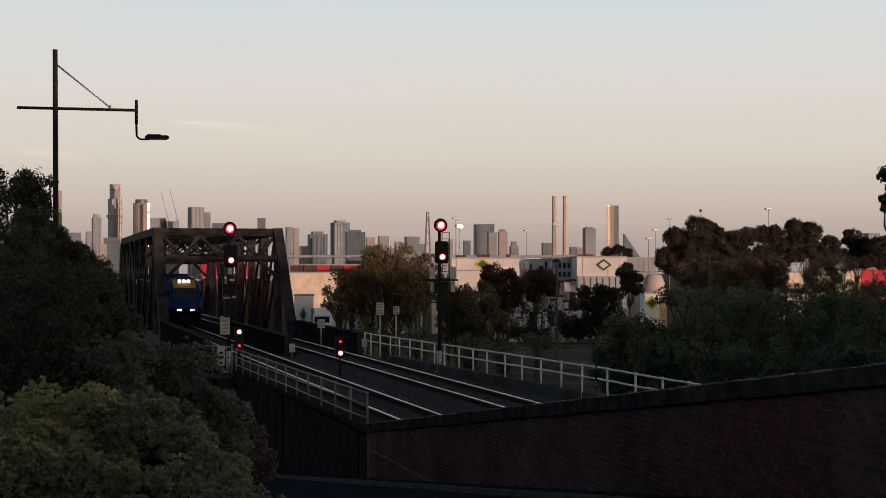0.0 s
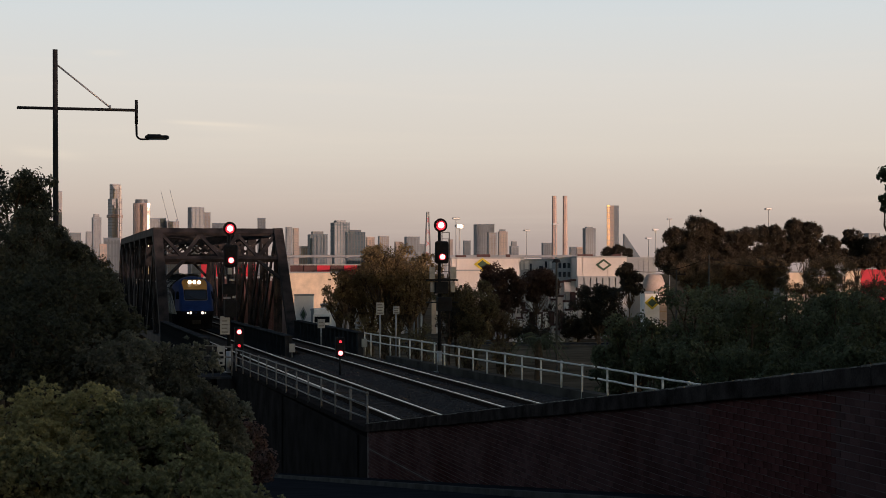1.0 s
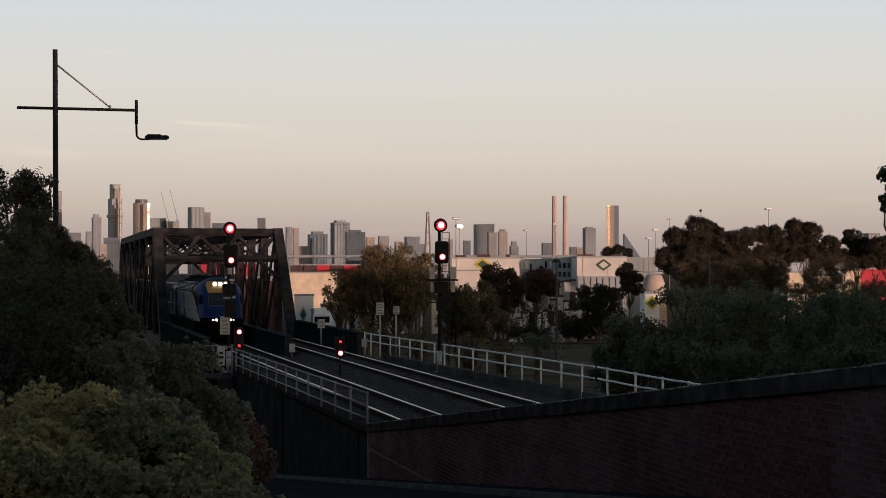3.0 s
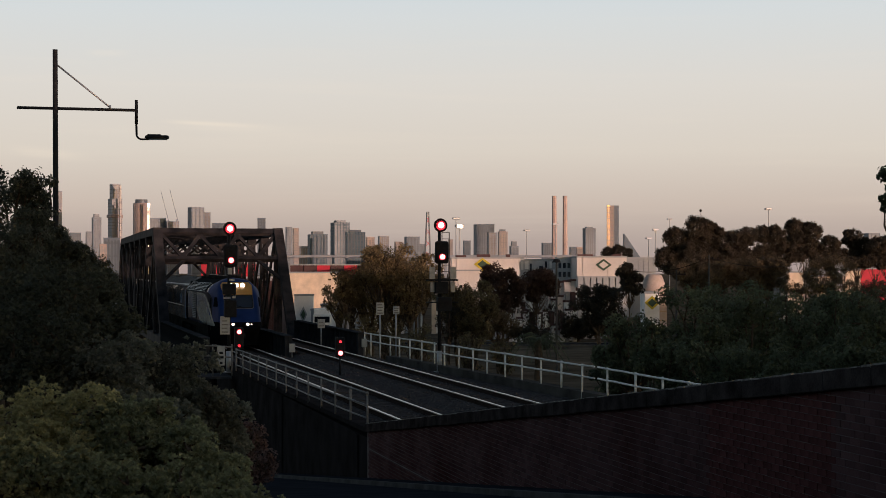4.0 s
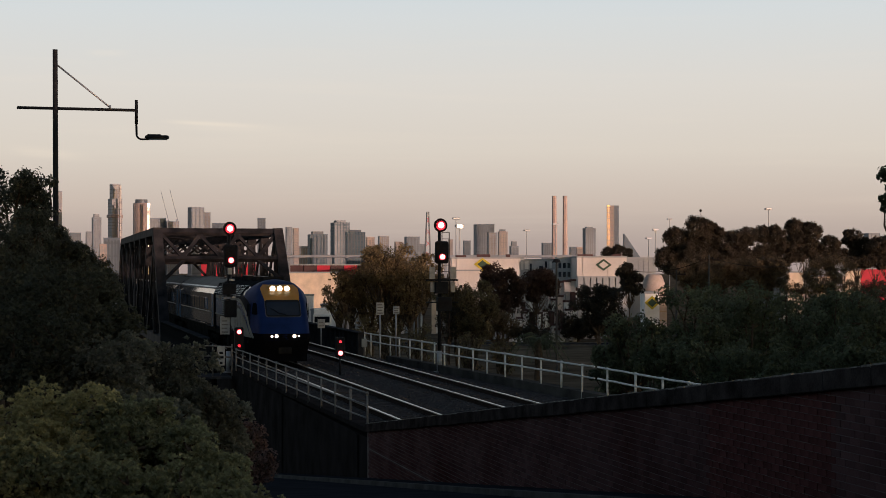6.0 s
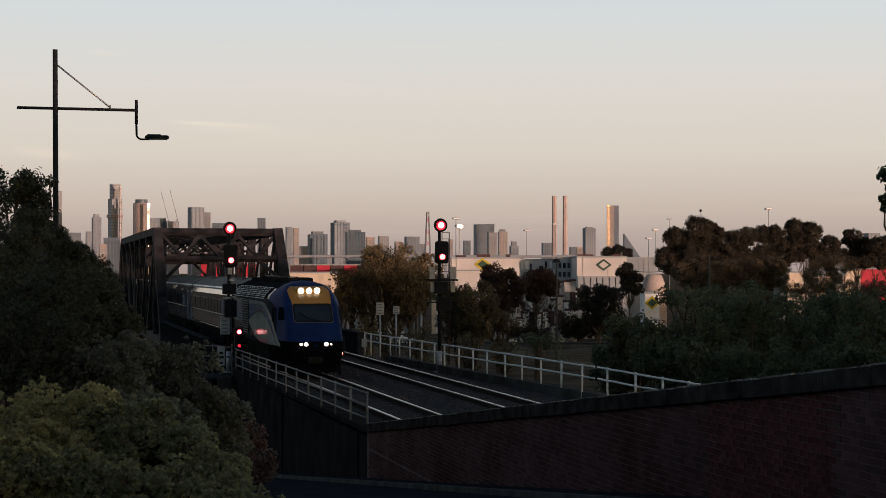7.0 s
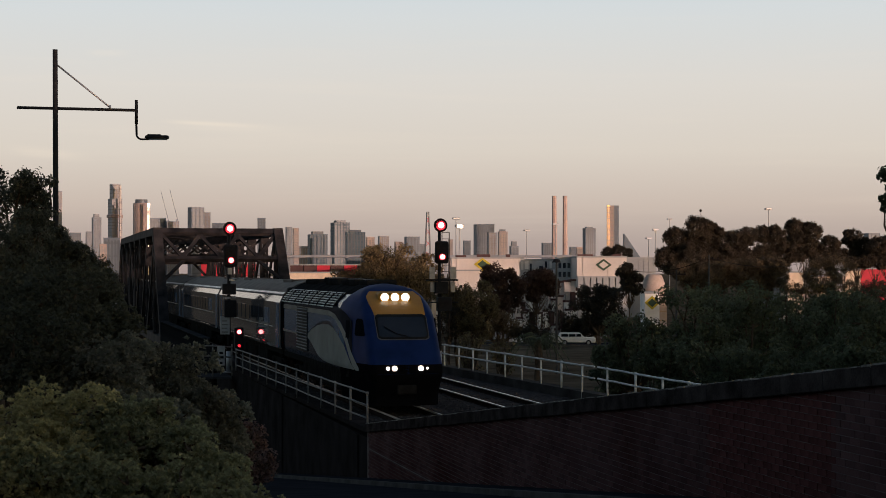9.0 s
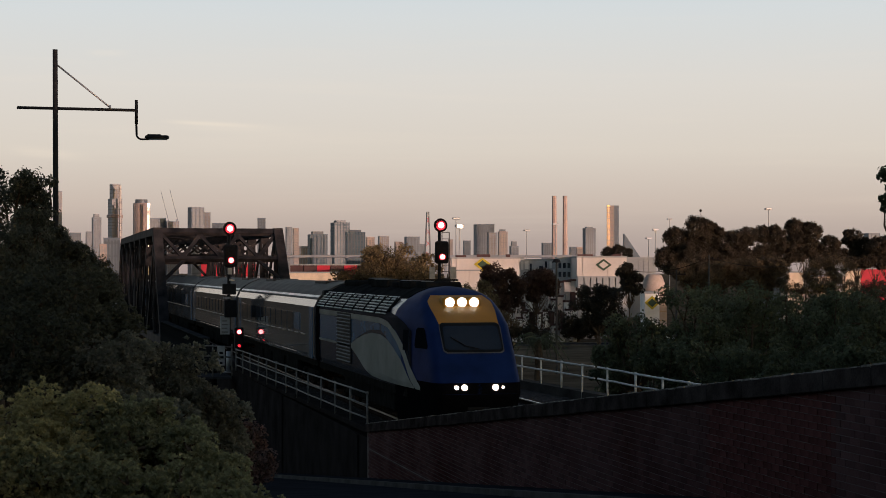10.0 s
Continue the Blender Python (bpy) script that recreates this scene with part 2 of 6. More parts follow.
def make_ballast():
    rng = np.random.default_rng(5)
    bm = bmn()
    xs = np.linspace(9.35, 19.6, 46)
    ys = np.concatenate([np.linspace(6, 40, 35), np.linspace(40.3, 92, 170)])
    rows = []
    for y in ys:
        row = []
        for x in xs:
            side = min(abs(x - c) for c in TRACKS)
            z = -0.176 if side < 1.5 else -0.176 - 0.16 * min(1, (side - 1.5) / 0.5)
            if x > 17.0:
                z = -0.42
            z += float(rng.normal(0, 0.012))
            row.append(bm.verts.new((x - max(0.0, (y - 50) * 0.061) * (x > 18.0), y, z)))
        rows.append(row)
    for a, b in zip(rows, rows[1:]):
        for i in range(len(xs) - 1):
            bm.faces.new((a[i], a[i + 1], b[i + 1], b[i]))
    tagged(link("ballast", bm, BALLAST), "dark grey crushed stone ballast under the tracks", "ballast", kind="stuff")
    # loose stones
    n = 9000
    px = rng.uniform(9.5, 17.4, n)
    py = 41 + 50 * rng.random(n)
    base = np.array([(1, 0, 0), (-1, 0, 0), (0, 1, 0), (0, -1, 0), (0, 0, 1), (0, 0, -1)], float)
    tri = np.array([(0, 2, 4), (2, 1, 4), (1, 3, 4), (3, 0, 4)])
    s = rng.uniform(0.025, 0.055, (n, 1, 1)) * (1 + 0.5 * rng.normal(0, 0.4, (n, 6, 1)))
    ang = rng.uniform(0, 6.28, n)
    rot = np.stack([np.stack([np.cos(ang), -np.sin(ang)], -1), np.stack([np.sin(ang), np.cos(ang)], -1)], 1)
    v = base[None] * s
    v[:, :, :2] = np.einsum("nij,nkj->nki", rot, v[:, :, :2])
    side = np.minimum(abs(px - TRACKS[0]), abs(px - TRACKS[1]))
    pz = np.where(side < 1.5, -0.185, -0.185 - 0.16 * np.clip((side - 1.5) / 0.5, 0, 1))
    v += np.stack([px, py, pz], -1)[:, None, :]
    f = (tri[None] + 6 * np.arange(n)[:, None, None]).reshape(-1, 3)
    me = bpy.data.meshes.new("loose_stones")
    me.from_pydata(v.reshape(-1, 3).tolist(), [], f.tolist())
    me.materials.append(STONE)
    tagged(new("loose_stones", me), "loose grey ballast stones strewn between the rails", "stones", kind="stuff")


make_ballast()

# ---- plate girder span before the truss ----


def make_girder(x, y0, y1, label):
    g = thing("plate_girder", x, y0, 0, label, "girder", "plate girders of the approach span")
    n = y1 - y0
    bm = bmn()
    box(bm, -0.02, 0.02, 0, n, -1.3, 0.76)
    part("web_plate", bm, GIRDER, g)
    for z in (0.764, -1.364):
        bm = bmn()
        box(bm, -0.22, 0.22, 0, n, z, z + 0.06, 0.012)
        part("flange", bm, GIRDER, g)
    k = int(n / 1.5)
    first = None
    for i in range(k + 1):
        if first is None:
            bm = bmn()
            box(bm, -0.19, -0.024, -0.02, 0.02, -1.3, 0.76)
            box(bm, 0.024, 0.19, -0.02, 0.02, -1.3, 0.76)
            ob = part("stiffener", bm, GIRDER, g)
            first = ob.data
        else:
            ob = new("stiffener", first)
            ob.parent = g
        ob.location.y = 0.05 + i * (n - 0.1) / k


make_girder(8.45, 89.6, 119.8, "black riveted plate girder beside the tracks")
make_girder(12.9, 91.4, 119.8, "black riveted plate girder between the two tracks")
make_girder(17.45, 95.4, 119.8, "black riveted plate girder beside the far track")
bm = bmn()
box(bm, 8.7, 12.66, 87.95, 190, -0.75, -0.42)
box(bm, 13.14, 17.2, 87.95, 190, -0.75, -0.42)
tagged(link("bridge_deck", bm, GIRDER), "dark timber and steel bridge deck", "bridge deck", kind="structure")


def make_pier(y):
    bm = bmn()
    box(bm, 7.6, 18.3, y - 0.9, y + 0.9, -5.2, -1.4, 0.12)
    tagged(link("bridge_pier", bm, CONCRETE), "dark stone pier under the bridge", "pier", "bridge piers")


make_pier(120.3)
make_pier(184.4)

# ---- through truss ----
TX0, TX1, TZ = 8.6, 17.25, 6.98
Y_FOOT, PANEL, NPAN = 119.9, 8.0, 8


def laced(bm, p, q, w, d, side):
    """A built-up member: two flat flanges a little apart, joined by zigzag lacing; side is the way between the flanges."""
    p, q, side = Vector(p), Vector(q), Vector(side).normalized()
    L = (q - p).length
    along = (q - p).normalized()
    out = along.cross(side).normalized()
    for k in (-1, 1):
        o = side * (k * w / 2)
        beam(bm, p + o, q + o, 0.14, d, out)
    n = max(2, int(L / (w * 1.1)))
    for i in range(n):
        a = p + along * (L * i / n) + side * (w / 2 * (1 if i % 2 else -1))
        b = p + along * (L * (i + 1) / n) + side * (w / 2 * (-1 if i % 2 else 1))
        for s in (-1, 1):
            beam(bm, a + out * (s * d * 0.48), b + out * (s * d * 0.48), 0.11, 0.015, out)


def make_truss():
    br = thing("truss_bridge", 0, 0, 0, "dark riveted steel through-truss railway bridge with laced members", "bridge")
    tops = [Y_FOOT + PANEL * (i + 1) for i in range(NPAN - 1)]
    foots = [Y_FOOT + PANEL * i for i in range(NPAN + 1)]
    for x in (TX0, TX1):
        bm = bmn()
        beam(bm, (x, tops[0] - 0.2, TZ), (x, tops[-1] + 0.2, TZ), 0.62, 0.55)
        part("top_chord", bm, STEEL, br)
        bm = bmn()
        beam(bm, (x, foots[0], -0.6), (x, foots[-1], -0.6), 0.6, 0.6)
        part("bottom_chord", bm, STEEL, br)
        for a, b in ((foots[0], tops[0]), (foots[-1], tops[-1])):
            bm = bmn()
            beam(bm, (x, a, -0.6), (x, b, TZ), 0.66, 0.5, (0, 1, 0.4))
            part("end_post", bm, STEEL, br)
        for i, y in enumerate(tops):
            bm = bmn()
            laced(bm, (x, y, -0.4), (x, y, TZ - 0.25), 0.46, 0.3, (1, 0, 0))
            box(bm, x - 0.12, x + 0.12, y - 0.012, y + 0.012, -0.4, TZ - 0.3)
            part("vertical_post", bm, STEEL, br)
        mid = NPAN // 2
        for i in range(1, NPAN - 1):
            lo, hi = (foots[i + 1], tops[i - 1]) if i < mid else (foots[i], tops[i])
            for s in (-0.2, 0.2):
                bm = bmn()
                beam(bm, (x + s, hi, TZ - 0.2), (x + s, lo, -0.4), 0.12, 0.42, (0, 1, 0.6))
                part("diagonal", bm, STEEL, br)
            if i in (mid - 1, mid):
                bm = bmn()
                lo2, hi2 = (foots[i], tops[i]) if i < mid else (foots[i + 1], tops[i - 1])
                beam(bm, (x, hi2, TZ - 0.2), (x, lo2, -0.4), 0.1, 0.3, (0, 1, 0.6))
                part("counter_diagonal", bm, STEEL, br)
        for y in tops:
            bm = bmn()
            box(bm, x - 0.34, x + 0.34, y - 0.55, y + 0.55, TZ - 0.75, TZ - 0.28)
            part("gusset_plate", bm, STEEL, br)
    # portals at both ends, in the plane of the end posts
    for a, b in ((foots[0], tops[0]), (foots[-1], tops[-1])):
        def on(x, z):
            return Vector((x, a + (b - a) * (z + 0.6) / (TZ + 0.6), z))
        out = (0, -(TZ + 0.6), b - a)
        for z, h in ((TZ - 0.02, 0.46), (5.0, 0.3)):
            bm = bmn()
            beam(bm, on(TX0 + 0.3, z), on(TX1 - 0.3, z), h, 0.3, out)
            part("portal_strut", bm, STEEL, br)
        n = 6
        for i in range(n):
            xa, xb = TX0 + 0.3 + (TX1 - TX0 - 0.6) * i / n, TX0 + 0.3 + (TX1 - TX0 - 0.6) * (i + 1) / n
            z0, z1 = (TZ - 0.25, 5.1) if i % 2 == 0 else (5.1, TZ - 0.25)
            bm = bmn()
            beam(bm, on(xa, z0), on(xb, z1), 0.24, 0.12, out)
            part("portal_lattice", bm, STEEL, br)
            bm = bmn()
            beam(bm, on(xb, z1 + (0.2 if z1 > 6 else -0.15)), on(xb, z1 - (0.3 if z1 > 6 else -0.35)), 0.5, 0.05, out)
            part("gusset_plate", bm, STEEL, br)
        for x, s in ((TX0, 1), (TX1, -1)):
            bm = bmn()
            beam(bm, on(x + s * 0.25, 3.55), on(x + s * 1.75, 4.95), 0.22, 0.12, out)
            part("knee_brace", bm, STEEL, br)
    for i, y in enumerate(tops[1:-1]):
        bm = bmn()
        beam(bm, (TX0, y, TZ), (TX1, y, TZ), 0.3, 0.6)
        part("top_strut", bm, STEEL, br)
        bm = bmn()
        beam(bm, (TX0, y, 5.3), (TX1, y, 5.3), 0.2, 0.24)
        part("sway_strut", bm, STEEL, br)
        for s in range(6):
            xa, xb = TX0 + (TX1 - TX0) * s / 6, TX0 + (TX1 - TX0) * (s + 1) / 6
            z0, z1 = (TZ - 0.2, 5.6) if s % 2 == 0 else (5.6, TZ - 0.2)
            bm = bmn()
            beam(bm, (xa, y, z0), (xb, y, z1), 0.12, 0.17)
            part("sway_brace", bm, STEEL, br)
    for y0, y1 in zip(tops, tops[1:]):
        for xa, xb in ((TX0, TX1), (TX1, TX0)):
            bm = bmn()
            beam(bm, (xa, y0, TZ + 0.1), (xb, y1, TZ + 0.1), 0.12, 0.14)
            part("top_lateral", bm, STEEL, br)
    for y in foots:
        bm = bmn()
        box(bm, TX0, TX1, y - 0.2, y + 0.2, -1.3, -0.76)
        part("cross_girder", bm, STEEL, br)


make_truss()

# ---- railings ----


def make_railing(name, mat, pts, posts, label, r=0.036, heights=(0.9, 0.5), foot=-0.3):
    """Pipe rails from one end to the other; posts are given by how far along they stand."""
    rl = thing(name, 0, 0, 0, label, "railing", "pipe railings beside the tracks")
    a, b = Vector(pts[0]), Vector(pts[1])
    for z in heights:
        bm = bmn()
        pipe(bm, [a.lerp(b, i / 12) + Vector((0, 0, z + random.uniform(-0.012, 0.012))) for i in range(13)], r)
        part("rail", bm, mat, rl, smooth=True)
    for u in posts:
        p = a.lerp(b, u)
        bm = bmn()
        lean = random.uniform(-0.02, 0.02)
        tube(bm, p + Vector((0, 0, foot)), p + Vector((lean, lean, heights[0] + 0.05)), r * 1.15)
        bmesh.ops.create_uvsphere(bm, u_segments=8, v_segments=5, radius=r * 1.6, matrix=Matrix.Translation(p + Vector((lean, lean, heights[0]))))
        part("post", bm, mat, rl, smooth=True)
    return rl


make_railing("railing", WHITE_PIPE, ((17.33, 93.9, -0.06), (18.06, 79.6, -0.06)), (0.01, 0.11, 0.25, 0.40, 0.53, 0.67, 0.82, 0.98), "weathered white pipe railing along the far track", 0.034)
make_railing("railing", WHITE_PIPE, ((18.11, 78.6, -0.06), (19.1, 59.2, -0.06)), (0.02, 0.137, 0.248, 0.352, 0.478, 0.589, 0.705, 0.823, 0.936), "weathered white pipe railing along the far track", 0.034)
make_railing("railing", WHITE_PIPE, ((19.12, 58.9, -0.06), (19.2, 48.0, -0.06)), (0.096, 0.359, 0.589, 0.796, 0.98), "weathered white pipe railing along the far track", 0.034)
make_railing("railing", DULL_PIPE, ((WALL_X + 0.0, 47.35, -0.05), (8.7, 78.3, -0.2)), [i / 12 for i in range(13)], "dull grey pipe railing along the near track", 0.027, (0.93, 0.59, 0.25), -0.02)


def make_side_platform():
    """The railed landing that juts out by the near signal."""
    pl = thing("landing", 0, 0, 0, "small railed steel landing with a white gate beside the track", "landing")
    a, b = (8.62, 79.0), (5.2, 80.2)
    bm = bmn()
    box(bm, 5.2, 8.6, 79.0, 81.6, -0.62, -0.5, 0.02)
    part("platform", bm, GIRDER, pl)
    for z in (0.88, 0.42):
        bm = bmn()
        tube(bm, (8.6, 79.0, z - 0.08), (6.92, 79.05, z + 0.02), 0.034)
        part("rail", bm, DULL_PIPE, pl, smooth=True)
    for x in (8.6, 7.75, 6.9, 6.05):
        bm = bmn()
        tube(bm, (x, 79.05, -0.5), (x, 79.05, 0.93), 0.036)
        part("post", bm, DULL_PIPE, pl, smooth=True)
    for x in (6.2, 8.0):
        bm = bmn()
        tube(bm, (x, 80.6, -5.0), (x, 80.6, -0.62), 0.09)
        part("leg", bm, GIRDER, pl, smooth=True)
    bm = bmn()
    box(bm, 7.94, 8.28, 78.9, 78.99, -0.02, 0.86, 0.02)
    part("gate_panel", bm, SIGN_WHITE, pl, "white painted panel with dark marks")
    for z, w in ((0.5, 0.16), (0.3, 0.22), (0.05, 0.12)):
        bm = bmn()
        box(bm, 8.11 - w * 0.5, 8.11 + w * 0.5, 78.885, 78.896, z, z + 0.1)
        part("mark", bm, BLACK, pl)


make_side_platform()

# ---- signals ----


def signal_head(sig, x, z, colour_lit, r=0.165, hood=True, name="signal_head"):
    bm = bmn()
    disc(bm, x, -0.16, z, r * 1.9, 0.04, 28)
    head = part(name, bm, BLACK, sig, "round black backing plate")
    bm = bmn()
    disc(bm, x, -0.21, z, r * 1.3, 0.1, 24)
    part("lens_ring", bm, RED_GLOW, head, "red lit lens")
    bm = bmn()
    disc(bm, x, -0.263, z, r * 0.85, 0.02, 20)
    part("lens_core", bm, RED_CORE, head, "bright centre of the red lens")
    if hood:
        bm = bmn()
        n = 14
        ring = []
        for i in range(n + 1):
            a = radians(-20 + 220 * i / n)
            ring.append([bm.verts.new((x + math.cos(a) * rr, yy, z + math.sin(a) * rr)) for rr, yy in ((r * 1.2, -0.18), (r * 1.2, -0.45 if 3 < i < 11 else -0.3), (r * 1.3, -0.45 if 3 < i < 11 else -0.3), (r * 1.3, -0.18))])
        for p, q in zip(ring, ring[1:]):
            for k in range(4):
                bm.faces.new((p[k], q[k], q[(k + 1) % 4], p[(k + 1) % 4]))
        part("hood", bm, BLACK, head)
    return head


def lower_head(sig, x, z0, z1, zl, w=0.32, r=0.14):
    bm = bmn()
    box(bm, x - w, x + w, -0.32, -0.1, z0, z1, 0.1)
    head = part("signal_box", bm, BLACK, sig, "black box with rounded corners")
    bm = bmn()
    disc(bm, x, -0.35, zl, r, 0.05, 20)
    part("lens_ring", bm, RED_GLOW, head, "red lit lens")
    bm = bmn()
    disc(bm, x, -0.38, zl, r * 0.8, 0.02, 20)
    part("lens_core", bm, RED_CORE, head)
    for zz in (zl + 0.45, zl + 0.85):
        if zz < z1 - 0.1:
            bm = bmn()
            disc(bm, x, -0.34, zz, r, 0.04, 20)
            part("dark_lens", bm, BLACK, head)
    return head


def make_ladder(sig, x, z0, z1):
    bm = bmn()
    for s in (-0.17, 0.17):
        tube(bm, (x + s, 0.25, z0), (x + s, 0.25, z1), 0.022, n=6)
    z = z0 + 0.3
    while z < z1:
        tube(bm, (x - 0.17, 0.25, z), (x + 0.17, 0.25, z), 0.014, n=6)
        z += 0.3
    part("ladder", bm, RAIL_WEB, sig)


def make_mast(x, y, top, lower, boxes, base, label, cage):
    sg = thing("signal_mast", x, y, base, label, "railway signal", "signal masts beside the tracks")
    bm = bmn()
    tube(bm, (0, 0, 0), (0, 0, top - base + 0.1), 0.085, 0.07, 14)
    part("mast", bm, BLACK, sg, smooth=True)
    bm = bmn()
    tube(bm, (0, 0, 0), (0, 0, 1.0), 0.12, 0.12, 14)
    part("base_sleeve", bm, GALV, sg, "grey base sleeve", smooth=True)
    bm = bmn()
    box(bm, -0.25, 0.25, -0.25, 0.25, 0, 0.06, 0.01)
    part("base_plate", bm, GALV, sg)
    signal_head(sg, 0.02, top - base, True)
    lower_head(sg, 0.06, lower - base - 0.3, lower - base + 0.72, lower - base)
    for z0, z1, w, dx in boxes:
        bm = bmn()
        box(bm, dx - w, dx + w, -0.3, 0.1, z0 - base, z1 - base, 0.03)
        part("equipment_box", bm, BLACK, sg)
    if cage:
        make_ladder(sg, 0.35, 0.4, top - base - 0.3)
        for s in (-0.35, 0.62):
            bm = bmn()
            box(bm, s - 0.13, s + 0.13, -0.12, -0.06, lower - base - 1.0, lower - base - 0.45, 0.01)
            part("side_panel", bm, GALV, sg, "pale grey panel")
            bm = bmn()
            box(bm, s - 0.1, s + 0.1, -0.12, -0.06, lower - base - 1.6, lower - base - 1.15, 0.01)
            part("side_panel", bm, GALV, sg, "pale grey panel")
        for z in (lower - base - 1.05, lower - base - 2.05):
            bm = bmn()
            box(bm, -0.5, 0.8, -0.3, 0.55, z - 0.04, z, 0.0)
            part("work_platform", bm, BLACK, sg)
        bm = bmn()
        for xx in (-0.5, 0.8):
            for yy in (-0.3, 0.55):
                tube(bm, (xx, yy, lower - base - 2.05), (xx, yy, lower - base - 1.0), 0.014, n=6)
        for z in (lower - base - 1.02,):
            for yy in (-0.3, 0.55):
                tube(bm, (-0.5, yy, z), (0.8, yy, z), 0.018, n=6)
        part("guard_cage", bm, BLACK, sg)
    else:
        for zz, dx, w, h in ((4.02, 0.02, 0.09, 0.3), (3.72, 0.12, 0.12, 0.1), (2.9, -0.1, 0.16, 0.09), (2.92, 0.22, 0.07, 0.12)):
            bm = bmn()
            box(bm, dx - w, dx + w, -0.2, -0.1, zz - base, zz - base + h, 0.01)
            part("bracket", bm, GALV, sg, "pale grey bracket")
        bm = bmn()
        box(bm, -0.42, 0.02, -0.2, -0.16, 1.55 - base - 0.28, 1.55 - base + 0.55, 0.01)
        part("plate", bm, SIGN_WHITE, sg, "white plate with unreadable dark writing")
        for i in range(4):
            bm = bmn()
            box(bm, -0.35, -0.05 - 0.05 * (i % 2), -0.21, -0.204, 1.35 - base + i * 0.17, 1.41 - base + i * 0.17)
            part("writing_bar", bm, DULL_PIPE, sg)
    return sg


make_mast(8.75, 81.7, 6.13, 4.67, ((3.1, 3.6, 0.3, 0.0), (2.05, 2.85, 0.28, 0.05)), -0.5,
          "tall black signal mast with two red lights beside the near track", False)
make_mast(18.0, 78.7, 6.26, 4.82, ((3.15, 3.7, 0.3, 0.05), (2.35, 3.0, 0.33, 0.2)), -0.45,
          "tall black signal mast with two red lights and grey cage", True)


def make_dwarf(x, y, base, lit, dim, label):
    sg = thing("dwarf_signal", x, y, base, label, "railway signal", "low signals beside the tracks")
    bm = bmn()
    tube(bm, (0, 0, 0), (0, 0, lit - base), 0.05, n=10)
    part("post", bm, BLACK, sg, smooth=True)
    lo, hi = min(lit, dim) - base, max(lit, dim) - base
    bm = bmn()
    box(bm, -0.2, 0.2, -0.15, 0.1, lo - 0.18, hi + 0.2, 0.05)
    head = part("signal_box", bm, BLACK, sg)
    for z, r, core in ((lit - base, 0.11, True), (dim - base, 0.06, False)):
        bm = bmn()
        disc(bm, 0, -0.17, z, r, 0.06, 18)
        part("lens_ring", bm, RED_GLOW, head, "red lit lens")
        if core:
            bm = bmn()
            disc(bm, 0, -0.205, z, r * 0.85, 0.02, 18)
            part("lens_core", bm, RED_CORE, head)
    return sg


make_dwarf(8.95, 79.4, -0.42, 1.46, 0.84, "low black signal with two red lights by the landing")
make_dwarf(12.9, 75.7, -0.42, 0.64, 1.13, "low black signal with two red lights between the tracks")


def make_marker(x, y, z, h, label):
    bm = bmn()
    mk = thing("track_marker", x, y, z, label, "marker", "white track markers")
    box(bm, -0.15, 0.15, -0.03, 0.03, h - 0.45, h, 0.015)
    part("plate", bm, SIGN_WHITE, mk)
    bm = bmn()
    tube(bm, (0, 0.06, 0), (0, 0.06, h - 0.02), 0.04, n=8)
    part("post", bm, DULL_PIPE, mk, smooth=True)


make_marker(13.0, 90.9, -0.42, 0.85, "small white marker plate at the girder's end")
make_marker(17.1, 92.6, -0.42, 1.0, "small white marker plate at the girder's end")


def make_sign(x, y, base, z0, z1, w, label, bars=4):
    sg = thing("track_sign", x, y, base, label, "sign")
    bm = bmn()
    tube(bm, (0, 0, 0), (0, 0, z1 - base), 0.04, n=10)
    part("post", bm, GALV, sg, smooth=True)
    bm = bmn()
    box(bm, -w / 2, w / 2, -0.07, -0.045, z0 - base, z1 - base, 0.008)
    pl = part("plate", bm, SIGN_WHITE, sg)
    for i in range(bars):
        bm = bmn()
        zz = z0 - base + (z1 - z0) * (i + 0.6) / (bars + 0.4)
        box(bm, -w * 0.36, w * (0.36 - 0.1 * (i % 2)), -0.076, -0.0705, zz - 0.03, zz + 0.03)
        part("writing_bar", bm, DULL_PIPE, pl)


make_sign(17.9, 92.4, -0.45, 1.85, 2.5, 0.42, "white track sign with unreadable grey writing on a post")
make_sign(18.2, 89.6, -0.45, 1.95, 2.35, 0.34, "smaller pale track sign on a post", 3)
make_sign(15.8, 99.0, -0.45, 0.95, 1.45, 0.42, "small white sign by the far girder", 2)

# ---- street lamp ----


